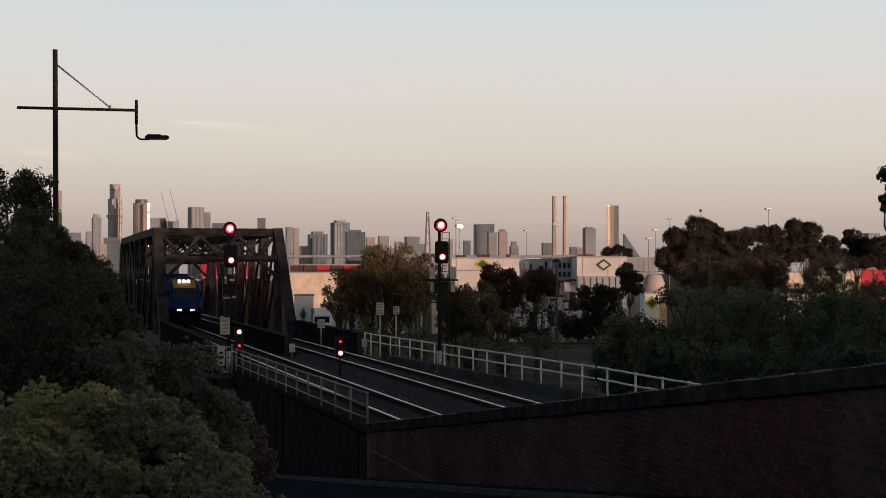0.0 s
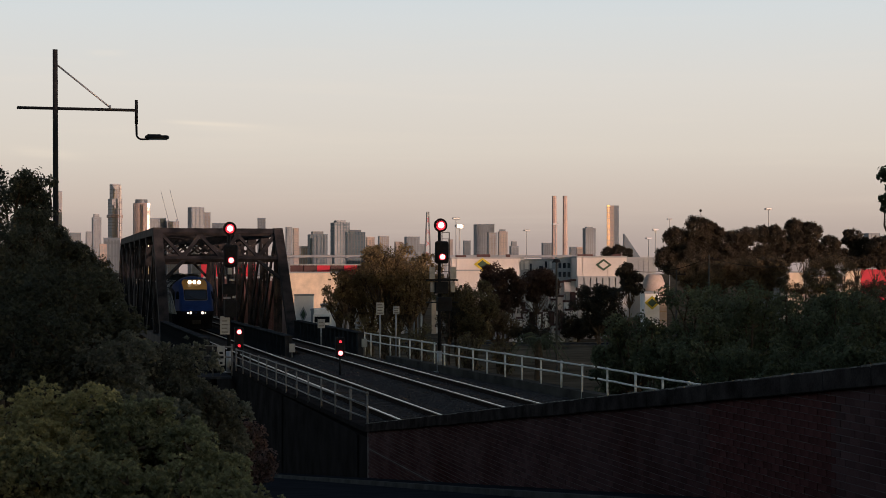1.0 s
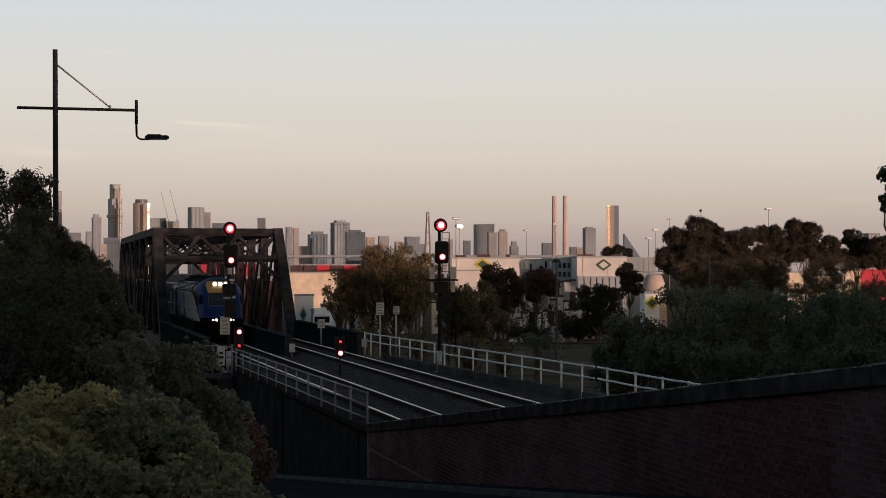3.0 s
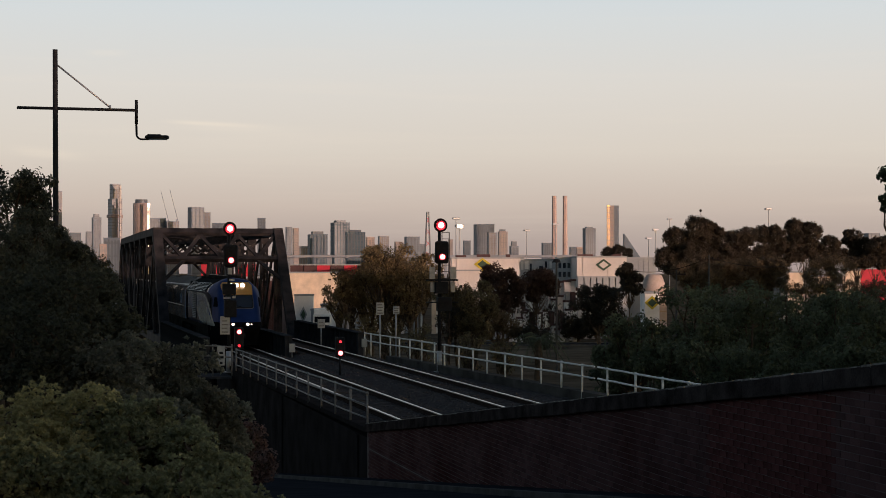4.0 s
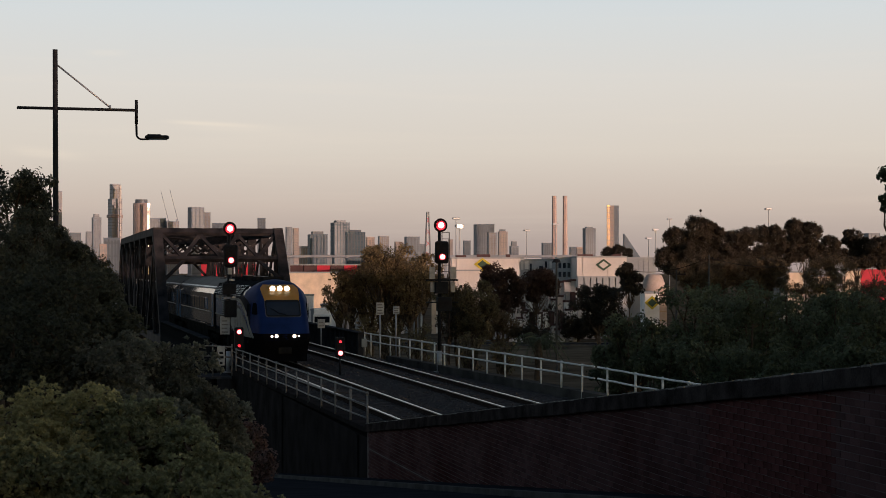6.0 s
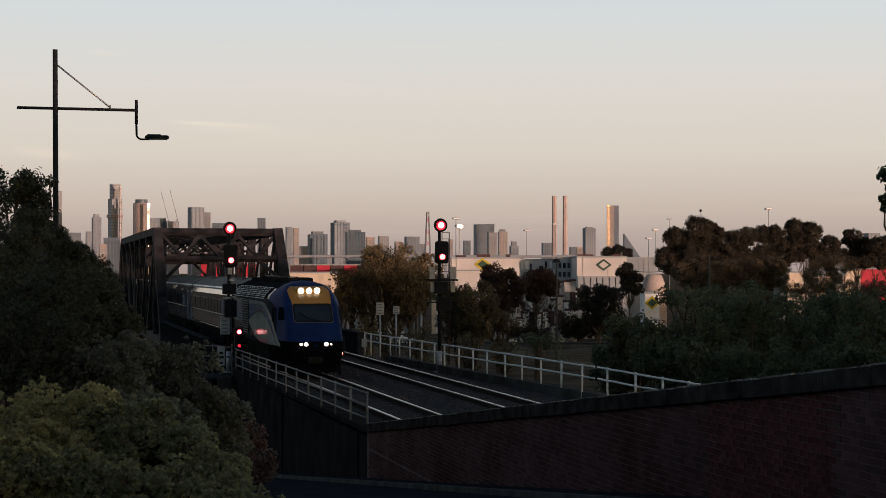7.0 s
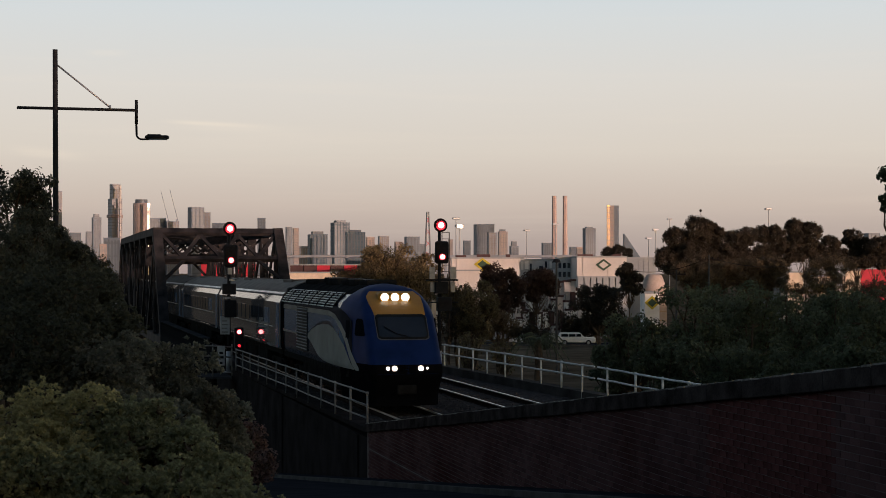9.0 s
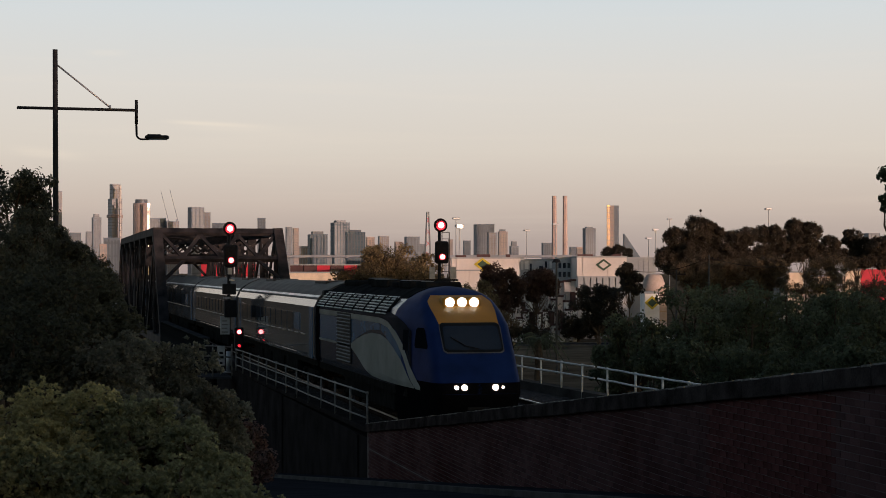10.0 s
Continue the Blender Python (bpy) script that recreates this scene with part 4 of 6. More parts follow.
    for w, z in ((-1.345, 3.23), (-1.09, 3.455), (-0.745, 3.655), (-0.38, 3.785), (0, 3.815), (0.38, 3.785), (0.745, 3.655), (1.09, 3.455), (1.345, 3.23)):
        rows.append([bm.verts.new((w, y, z)) for y in (0.2, L + 0.05)])
    for a, b in zip(rows, rows[1:]):
        bm.faces.new((a[0], b[0], b[1], a[1]))
    part("roof_skin", bm, ROOF, car, "grey-brown roof")
    bm = bmn()
    box(bm, -1.3, 1.3, 0.4, L - 0.2, 0.9, 1.12)
    for y0, y1 in ((5.2, 8.4), (9.0, 12.2), (13.0, 15.0), (15.6, 18.4)):
        box(bm, -1.3, 1.3, y0, y1, 0.4, 0.92, 0.04)
    part("underframe", bm, UNDER, car)
    for y in (3.4, L - 3.2):
        add_bogie(car, y)
    bm = bmn()
    box(bm, -1.15, 1.15, L, L + 0.5, 0.95, 3.5, 0.08)
    part("gangway_bellows", bm, RUBBER, car)
    return car


POWER_CAR = make_power_car()
CARRIAGE_OFFSETS = [17.35 + 24.2 * i for i in range(4)]
CARRIAGES = [make_carriage(150 + o) for o in CARRIAGE_OFFSETS]

# ---- trees and shrubs ----


def leaf_material(name, colour, tint, rough=0.65, vary=0.45):
    """Leaf surface that lets part of the light through."""
    m = material(name, colour, rough, spread=0.35, scale=0.7, fine=14, bump=0.0, tint=tint, per_island=vary, spec=0.25)
    n, l = m.node_tree.nodes, m.node_tree.links
    b = n["Principled BSDF"]
    thin = n.new("ShaderNodeBsdfTranslucent")
    l.new(b.inputs["Base Color"].links[0].from_socket, thin.inputs["Color"])
    both = n.new("ShaderNodeMixShader")
    both.inputs[0].default_value = 0.45
    l.new(b.outputs[0], both.inputs[1])
    l.new(thin.outputs[0], both.inputs[2])
    l.new(both.outputs[0], n["Material Output"].inputs["Surface"])
    return m


LEAF_NEAR = leaf_material("yellow_green_leaves", (0.155, 0.163, 0.088), (0.285, 0.278, 0.150), vary=0.22)
LEAF_DARK = leaf_material("dark_green_leaves", (0.083, 0.097, 0.056), (0.112, 0.125, 0.072), vary=0.3)
LEAF_BANK = leaf_material("bank_leaves", (0.155, 0.152, 0.112), (0.205, 0.198, 0.145), vary=0.25)
LEAF_GUM = leaf_material("gum_leaves", (0.165, 0.118, 0.060), (0.235, 0.165, 0.082), vary=0.3)
LEAF_FAR = leaf_material("far_dark_leaves", (0.040, 0.036, 0.027), (0.055, 0.047, 0.035), vary=0.25)
LEAF_TALL = leaf_material("dense_dark_leaves", (0.066, 0.051, 0.034), (0.086, 0.065, 0.043), vary=0.08)
LEAF_TREE = leaf_material("dark_tree_leaves", (0.064, 0.066, 0.044), (0.088, 0.088, 0.058), vary=0.35)
LEAF_RED = leaf_material("reddish_brown_leaves", (0.14, 0.085, 0.07), (0.18, 0.105, 0.085))
LEAF_DUSK = leaf_material("brown_green_leaves", (0.115, 0.086, 0.052), (0.155, 0.113, 0.068), vary=0.3)
LEAF_OLIVE = leaf_material("olive_brown_leaves", (0.13, 0.105, 0.055), (0.175, 0.135, 0.07))
LEAF_RUST = leaf_material("rust_leaves", (0.066, 0.042, 0.033), (0.088, 0.054, 0.042), vary=0.25)
BARK = material("bark", (0.10, 0.075, 0.055), 0.9, spread=0.4, scale=5, fine=30, bump=0.5)


def leaves_mesh(name, blobs, n, size, mat, seed, droop=0.0, shell=0.75, long=1.6, tuft=46, spread=0.24, ragged=(0.72, 1.14), rosette=0):
    """Many small folded leaves in a heap of uneven clumps. blobs: (x, y, z, radius, height factor)."""
    if rosette:
        long = 1.2
    rng = np.random.default_rng(seed)
    vol = np.array([b[3] ** 2 for b in blobs])
    pick = rng.choice(len(blobs), n, p=vol / vol.sum())
    B = np.array(blobs, float)
    d = rng.normal(size=(n, 3))
    d /= np.linalg.norm(d, axis=1)[:, None]
    # clumps: pull directions towards a few tuft centres of each blob
    tufts = rng.normal(size=(len(blobs), tuft, 3))
    tufts /= np.linalg.norm(tufts, axis=2)[:, :, None]
    tr = rng.uniform(ragged[0], ragged[1], (len(blobs), tuft))
    k = rng.integers(0, tuft, n)
    c = tufts[pick, k] * tr[pick, k][:, None]
    r = rng.random(n)[:, None] ** 0.5
    pos = np.where(rng.random((n, 1)) < 0.8, c * rng.uniform(shell, 1.0, (n, 1)) + d * r * spread, d * rng.uniform(0.3, 1.0, (n, 1)))
    pos *= B[pick, 3][:, None]
    pos[:, 2] *= B[pick, 4]
    pos += B[pick, :3]
    s = size * rng.uniform(0.6, 1.35, n)[:, None]
    star = None
    if rosette:
        # leaves in small stars at the twig ends
        m = n // rosette
        which = rng.choice(len(blobs), m, p=vol / vol.sum())
        way = rng.normal(size=(m, 3))
        way /= np.linalg.norm(way, axis=1)[:, None]
        way[:, 2] = np.abs(way[:, 2]) * 0.9 + way[:, 2] * 0.1
        mid = way * rng.uniform(0.8, 1.12, (m, 1)) * B[which, 3][:, None]
        mid[:, 2] *= B[which, 4]
        mid += B[which, :3]
        g = np.minimum(np.arange(n) // rosette, m - 1)
        star = d * 0.8 + way[g] * 0.5 + np.array([0, 0, 0.3])
        star /= np.linalg.norm(star, axis=1)[:, None]
        pos = mid[g] + star * (s * long * 0.4 + size * 0.6)
        pick = which[g]
    ax = rng.normal(size=(n, 3))
    ax[:, 2] -= droop
    ax /= np.linalg.norm(ax, axis=1)[:, None]
    if star is not None:
        ax = star
    out = pos - B[pick, :3]
    out /= np.linalg.norm(out, axis=1)[:, None] + 1e-6
    if star is None:
        # most leaves lie along the clump's surface
        ax -= out * (ax * out).sum(axis=1)[:, None] * 0.75
        ax /= np.linalg.norm(ax, axis=1)[:, None] + 1e-6
    up = rng.normal(size=(n, 3)) * 0.6 + out * 0.7 + np.array([0, 0, 0.9])
    side = np.cross(ax, up)
    side /= np.linalg.norm(side, axis=1)[:, None] + 1e-6
    nrm = np.cross(side, ax)
    a = pos - ax * s * long * 0.5
    b = pos + ax * s * long * 0.5
    wide = 0.5 if rosette else 0.42
    l = pos + side * s * wide + nrm * s * 0.15
    rr = pos - side * s * wide + nrm * s * 0.15
    v = np.stack([a, l, b, rr], 1).reshape(-1, 3).astype(np.float32)
    idx = 4 * np.arange(n)[:, None]
    f = np.concatenate([idx + np.array([0, 1, 2]), idx + np.array([0, 2, 3])], 1).reshape(-1).astype(np.int32)
    me = bpy.data.meshes.new(name)
    me.vertices.add(len(v))
    me.vertices.foreach_set("co", v.ravel())
    me.loops.add(len(f))
    me.loops.foreach_set("vertex_index", f)
    me.polygons.add(len(f) // 3)
    me.polygons.foreach_set("loop_start", np.arange(0, len(f), 3, dtype=np.int32))
    me.update(calc_edges=True)
    me.materials.append(mat)
    return me


def limb(bm, p, q, r0, r1, rng, bends=4):
    last, p, q = Vector(p), Vector(p), Vector(q)
    for i in range(1, bends + 1):
        t = i / bends
        w = p.lerp(q, t) + Vector(rng.normal(0, 0.04, 3)) * (q - p).length * (t < 1)
        tube(bm, last, w, r0 + (r1 - r0) * (i - 1) / bends, r0 + (r1 - r0) * t, 8)
        last = w


def make_tree(name, label, x, y, base, blobs, n, size, mat, seed, category="tree", trunk=0.2, droop=0.3, group="", tuft=46, spread=0.24, ragged=(0.72, 1.14), rosette=0):
    """blobs are given from the foot of the tree; base is the ground there."""
    rng = np.random.default_rng(seed + 77)
    t = thing(name, x, y, base, label, category, group)
    bm = bmn()
    top = max(b[2] for b in blobs)
    fork = Vector((0, 0, max(0.3, min(b[2] - b[3] * b[4] for b in blobs) * 0.8)))
    limb(bm, (0, 0, -0.3), fork, trunk, trunk * 0.75, rng, 3)
    for b in blobs:
        limb(bm, fork, (b[0], b[1], b[2] + b[3] * b[4] * 0.3), trunk * 0.6, trunk * 0.12, rng)
        for k in range(3):
            d = rng.normal(0, 1, 3)
            d /= np.linalg.norm(d)
            limb(bm, (b[0], b[1], b[2]), (b[0] + d[0] * b[3] * 0.8, b[1] + d[1] * b[3] * 0.8, b[2] + abs(d[2]) * b[3] * b[4] * 0.8), trunk * 0.25, trunk * 0.06, rng, 3)
    part("trunk", bm, BARK, t, "", True)
    crown = new("crown", leaves_mesh("crown", blobs, n, size, mat, seed, droop, tuft=tuft, spread=spread, ragged=ragged, rosette=rosette))
    crown.parent = t
    return t


def shrub_row(name, label, spots, mat, n, size, seed, category="shrub", tuft=46, spread=0.24, rosette=0):
    """Shrubs as one leafy thing each; spots: (x, y, z_centre, radius, height factor)."""
    for i, (x, y, z, r, h) in enumerate(spots):
        base = float(ground_height(np.array(x), np.array(y)))
        rng = np.random.default_rng(seed + i)
        subs = [(0, 0, z - base, r * 0.8, h)]
        for k in range(9):
            a = rng.uniform(0, 6.28)
            subs.append((math.cos(a) * r * 0.62, math.sin(a) * r * 0.62, z - base + r * h * rng.uniform(-0.5, 0.55), r * rng.uniform(0.3, 0.52), h))
        make_tree(name, label, x, y, base, subs, n, size, mat, seed + i * 3, category, 0.05 + r * 0.03, 0.0, name.replace("_", " ") + " beside the street", tuft, spread, rosette=rosette)


# the yellow-green bush by the street, close to the camera
shrub_row("leafy_bush", "dense yellow-green leafy bush in half light", (
    (0.56, 12.9, 2.93, 0.43, 0.9), (0.83, 12.6, 2.76, 0.42, 0.9), (1.10, 12.3, 2.58, 0.38, 0.9), (1.40, 12.1, 2.49, 0.36, 0.9),
    (0.08, 12.2, 2.70, 0.43, 0.9), (0.41, 12.0, 2.66, 0.43, 0.9), (0.73, 11.8, 2.58, 0.42, 0.9), (1.02, 11.6, 2.48, 0.40, 0.9),
    (0.72, 13.1, 3.06, 0.30, 0.9), (0.96, 12.8, 2.90, 0.29, 0.9), (1.20, 12.5, 2.76, 0.28, 0.9), (0.48, 12.6, 2.79, 0.30, 0.9)), LEAF_NEAR, 6600, 0.023, 11, rosette=14)
# brighter, yellower leaf colour: the warm light on the bush's upper left
LEAF_LIT = leaf_material("warm_lit_leaves", (0.28, 0.25, 0.125), (0.42, 0.37, 0.17), vary=0.18)
shrub_row("leafy_bush", "dense leafy bush with warm light put into its yellow leaf colour", ((-0.16, 13.3, 3.0, 0.43, 0.9), (0.2, 13.2, 3.02, 0.43, 0.9), (-0.22, 12.2, 2.74, 0.43, 0.9), (-0.11, 12.6, 2.92, 0.30, 0.9), (0.18, 12.6, 2.88, 0.30, 0.9)), LEAF_LIT, 6600, 0.023, 17, rosette=14)
# darker shrubs behind it
shrub_row("dark_shrub", "dark green dense shrub on the falling bank", (
    (1.57, 24.27, 2.53, 0.8, 1.0), (2.09, 24.15, 2.07, 0.7, 1.0),
    (0.62, 22.44, 2.67, 0.95, 0.9), (2.5, 25.05, 1.5, 0.45, 1.0), (1.24, 21.27, 2.14, 0.8, 0.9), (2.3, 29.22, 2.02, 0.68, 0.9)), LEAF_BANK, 16000, 0.041, 31, rosette=12)
shrub_row("dark_shrub", "very dark green dense shrub under the trees", ((0, 24.63, 3.37, 1.15, 1.0), (0.5, 25.54, 2.94, 0.95, 0.95), (-0.27, 22.64, 2.95, 1.1, 1.0)), LEAF_TREE, 16000, 0.041, 33, rosette=12)
shrub_row("rust_shrub", "thin reddish-brown shrub against the abutment", ((4.9, 41.96, 0.2, 0.55, 1.3), (4.95, 39.9, -0.2, 0.42, 1.2)), LEAF_RED, 1100, 0.06, 51)


def street_tree(label, x, y, z, r, n, seed, mat, size, rough=1.0, name="tree", skirt=0.0, droop=0.5, dome=0.0, ragged=(0.72, 1.14), spread=0.24, tuft=46):
    """A tree whose crown centre stands at z; skirt: how far leaves hang down towards the ground."""
    rng = np.random.default_rng(seed)
    base = float(ground_height(np.array(x), np.array(y)))
    zc = z - base
    blobs = [(0, 0, zc, r * 0.66, 1.0)]
    for k in range(13):
        a, b, q = rng.uniform(0, 6.28), rng.uniform(-0.75, 0.85), rng.uniform(0.45, 0.75)
        blobs.append((math.cos(a) * r * q * rough, math.sin(a) * r * q * rough, zc + b * r * 0.8, r * (rng.uniform(0.2, 0.42) + dome), 0.9))
    if skirt:
        for k in range(8):
            a, q = rng.uniform(0, 6.28), rng.uniform(0.2, 0.8)
            zz = zc - (zc - 0.8) * skirt * rng.uniform(0.3, 1.0)
            blobs.append((math.cos(a) * r * q, math.sin(a) * r * q, zz, r * rng.uniform(0.25, 0.45), 1.1))
    return make_tree(name, label, x, y, base, blobs, n, size, mat, seed, "tree", 0.06 + r * 0.05, droop, ragged=ragged, spread=spread, tuft=tuft)


DARK_TREE = "dark leafy tree standing on the bank in shade"
for i, (x, y, z, r) in enumerate(((-0.62, 39.11, 5.66, 1.0), (-0.03, 41.05, 4.75, 0.85), (-0.53, 35.02, 4.43, 1.2), (0.90, 40.86, 4.15, 1.0), (1.60, 44.78, 3.75, 0.85), (0.25, 32.78, 3.8, 0.95), (0.42, 43, 4.80, 0.72))):
    street_tree(DARK_TREE, x, y, z, r, 9000 if i == 0 else 20000, 101 + i, LEAF_TREE, 0.045, 1.1)
street_tree("thin leafy tree top on the bank in shade", -0.06, 39.3, 5.78, 0.55, 2600, 131, LEAF_TREE, 0.05, 1.1)
street_tree("leafy tree reaching in beside the street", 14.41, 27.46, 5.72, 0.52, 3500, 121, LEAF_DARK, 0.06, 1.1)
street_tree("leafy tree reaching in beside the street", 15.09, 28.9, 5.5, 0.42, 2400, 122, LEAF_DARK, 0.06, 1.1)

GUM = "thin-crowned gum tree with olive-brown leaves before the freight yard"
for i, (x, y, z, r) in enumerate(((28.99, 147.25, 4.66, 2.5), (27.07, 152.83, 3.14, 2.0), (30.99, 146.79, 3.18, 2.3), (35.37, 161.17, 4.39, 1.7), (28.1, 149.51, 2.19, 2.2), (28.52, 167.89, 1.41, 1.5), (31.42, 154.9, 1.61, 2.0))):
    street_tree(GUM, x, y, z, r, 8200 if i == 0 else 6000 if i in (2, 3) else 3400, 200 + i, LEAF_GUM, 0.12, 1.15, "gum_tree", 0.35, 1.0)
GUM_CLUMPS = (
        (150, ((29.03, 5.20, 1.36), (30.42, 4.23, 1.27), (28.05, 3.74, 1.17), (29.93, 2.91, 1.37))),
        (153, ((32.81, 3.73, 1.30), (33.68, 2.53, 1.00), (32.15, 2.14, 1.10))),
        (148, ((25.73, 3.37, 0.96), (26.41, 2.12, 1.05), (25.15, 2.22, 0.57))))
YARD = "dark bushy tree at the edge of the freight yard"
for x, y, z, r, n, seed, mat, skirt in (
        (34.0, 135.77, 1.35, 2.0, 12000, 240, LEAF_OLIVE, 0.4), (32.91, 138.14, 1.7, 1.7, 9000, 253, LEAF_OLIVE, 0.3), (31.97, 136.3, 0.12, 1.5, 2200, 249, LEAF_FAR, 0.0),
        (46.61, 143.19, 1.26, 2.4, 13000, 245, LEAF_FAR, 0.0)):
    street_tree(YARD, x, y, z, r, n, seed, mat, 0.115, 1.1, "yard_tree", skirt)


def clump_tree(name, label, y, clumps, mat, seed, size=0.125, dense=2500, ragged=(0.84, 1.03), spread=0.2, trunk=0.13):
    """A tree whose crown is a heap of dense rounded clumps; clumps: (x, z, radius)."""
    rng = np.random.default_rng(seed)
    x = sum(c[0] for c in clumps) / len(clumps)
    base = float(ground_height(np.array(x), np.array(y)))
    blobs = []
    for cx, cz, r in clumps:
        blobs.append((cx - x, rng.uniform(-0.5, 0.5) * r, cz - base, r * 0.93, 0.95))
        for k in range(4):
            a = rng.uniform(0, 6.28)
            blobs.append((cx - x + math.cos(a) * r * 0.62, rng.uniform(-0.5, 0.5) * r, cz - base + math.sin(a) * r * 0.55, r * rng.uniform(0.34, 0.5), 0.9))
    n = int(dense * sum(b[3] ** 2 for b in blobs))
    return make_tree(name, label, x, y, base, blobs, n, size, mat, seed, "tree", trunk, 0.3, ragged=ragged, spread=spread, tuft=70)


TALL = "tall dark spreading tree against the evening sky"
for i, (y, mat, clumps) in enumerate((
        (180, LEAF_TALL, ((67.55, 7.45, 1.6), (69.57, 8.59, 1.72), (71.25, 7.62, 1.85), (66.54, 5.43, 1.71), (69.11, 5.55, 2.34), (72.35, 5.44, 1.98))),
        (182, LEAF_TALL, ((74.94, 7.42, 1.38), (76.26, 7.92, 1.26), (75.13, 5.09, 2.01))),
        (184, LEAF_TALL, ((78.85, 8.21, 1.15), (80.46, 7.97, 1.41), (81.54, 6.12, 1.67), (79.31, 5.61, 1.92))),
        (186, LEAF_TALL, ((84.08, 8.78, 1.5), (85.45, 8.41, 1.44), (86.0, 6.57, 1.31), (83.94, 6.69, 1.82))),
        (192, LEAF_TALL, ((90.92, 7.22, 1.29), (92.21, 5.97, 1.09), (90.34, 5.57, 1.08))),
        (194, LEAF_TALL, ((94.62, 7.92, 1.38), (96.08, 6.82, 1.52), (95.13, 5.59, 1.52))),
        (190, LEAF_TALL, ((95.81, 6.77, 1.49), (97.25, 5.96, 1.63), (98.54, 6.78, 2.05))),
        (168, LEAF_DUSK, ((63.4, 4.13, 1.1), (65.0, 3.43, 1.95), (67.52, 3.43, 1.96))),
        (170, LEAF_DUSK, ((71.41, 3.65, 2.0), (74.09, 4.11, 1.77), (72.65, 2.66, 1.77))),
        (188, LEAF_TALL, ((93.59, 5.22, 1.0), (95.37, 5.12, 1.0))),
        (187, LEAF_TALL, ((86.72, 4.99, 0.95), (88.3, 4.92, 0.85))),
        (186, LEAF_TALL, ((90.6, 5.02, 0.9), (92.0, 5.12, 0.85))))):
    clump_tree("tall_tree", TALL, y, clumps, mat, 280 + i, trunk=0.07)
clump_tree("tall_tree", "thin-leaved olive-brown tree before the containers", 168, ((78.42, 4.46, 1.3), (80.05, 4.81, 1.19), (81.43, 4.69, 0.95), (79.54, 3.3, 1.0)), LEAF_DUSK, 296, 0.10, 900, (0.72, 1.14), 0.45, 0.06)
clump_tree("tall_tree", "thin-leaved olive-brown tree before the sheds", 166, ((76.38, 3.55, 0.86), (75.02, 2.29, 0.85), (77.48, 2.69, 0.86), (73.44, 2.58, 0.91), (78.59, 2.29, 0.8)), LEAF_DUSK, 298, 0.12, 900, (0.7, 1.15), 0.4, 0.05)
for i, (y, clumps) in enumerate((
        (160, ((73.73, 2.36, 0.79), (74.92, 2.58, 0.68), (75.99, 2.36, 0.79))),
        (158, ((76.58, 2.70, 0.73), (77.64, 2.43, 0.79), (78.59, 2.70, 0.68))),
        (156, ((78.65, 2.50, 0.84), (79.83, 2.71, 0.89))))):
    clump_tree("scrub", "low brown-green scrub before the containers", y, clumps, LEAF_OLIVE if i == 0 else LEAF_DUSK, 310 + i, 0.09, 1200, (0.7, 1.15), 0.35, 0.04)
for i, (y, clumps) in enumerate(GUM_CLUMPS):
    clump_tree("gum_tree", GUM, y, clumps, LEAF_GUM, 230 + i, 0.12, 950, (0.72, 1.12), 0.3)
for i, clumps in enumerate((
        ((64.36, -2.41, 1.32), (65.51, -2.70, 1.25)),
        ((66.67, -2.43, 1.32), (67.98, -2.72, 1.26)),
        ((69.15, -2.45, 1.33), (70.46, -2.73, 1.26)),
        ((63.65, -3.41, 0.9), (65.1, -3.56, 0.9), (66.63, -3.43, 0.91)))):
    clump_tree("scrub", "dark hedge along the yard street", 208, clumps, LEAF_FAR, 350 + i, 0.12, 1500, (0.8, 1.08), 0.2)
RUSTY = "dense rusty brown tree before the freight yard"
for i, (y, clumps) in enumerate((
        (152, ((39.75, 3.75, 1.3), (41.0, 3.3, 1.15), (39.5, 2.5, 1.15), (40.44, 1.6, 1.2), (41.9, 2.75, 0.9), (41.6, 1.6, 0.8), (40.1, 0.6, 0.9))),
        (156, ((44.1, 3.2, 1.1), (45.52, 3.4, 1.15), (44.7, 2.2, 1.1), (46.3, 2.6, 0.95), (43.2, 2.3, 0.7))))):
    clump_tree("yard_tree", RUSTY, y, clumps, LEAF_RUST, 420 + i, 0.12, 1700, (0.75, 1.08), 0.25, 0.06)
clump_tree("yard_tree", "thin twiggy tree with gaps before stacked freight", 158, ((43.49, 0.73, 1.04), (45.12, 0.2, 1.05), (46.75, 0.72, 1.05), (48.12, -0.08, 1.05), (44.31, -0.68, 0.94), (46.21, -0.85, 0.94)), LEAF_FAR, 424, 0.15, 75, (0.6, 1.2), 0.6, 0.035)
for i, (y, clumps) in enumerate((
        (142, ((37.39, 0.11, 1.03), (38.6, -0.55, 1.03), (36.52, -0.72, 0.93))),
        (141, ((39.78, -1.09, 0.93), (41.09, -1.56, 0.93))))):
    clump_tree("scrub", "dark brown-green scrub at the foot of the yard trees", y, clumps, LEAF_DUSK if i == 0 else LEAF_FAR, 430 + i, 0.11, 1300, (0.72, 1.12), 0.3)
clump_tree("yard_tree", "dark spreading tree behind the warehouse roof", 330, ((109.38, 7.65, 1.32), (111.35, 8.1, 1.44), (113.44, 7.55, 1.11)), LEAF_FAR, 440, 0.17, 900, (0.78, 1.1), 0.25, 0.07)
clump_tree("yard_tree", "dark uneven tree before the storage tank", 161, ((54.83, 4.01, 0.76), (55.91, 3.47, 0.86), (55.11, 2.72, 0.76), (56.25, 2.39, 0.65), (55.34, 4.45, 0.59)), LEAF_FAR, 441, 0.12, 1700, (0.75, 1.12), 0.28, 0.06)
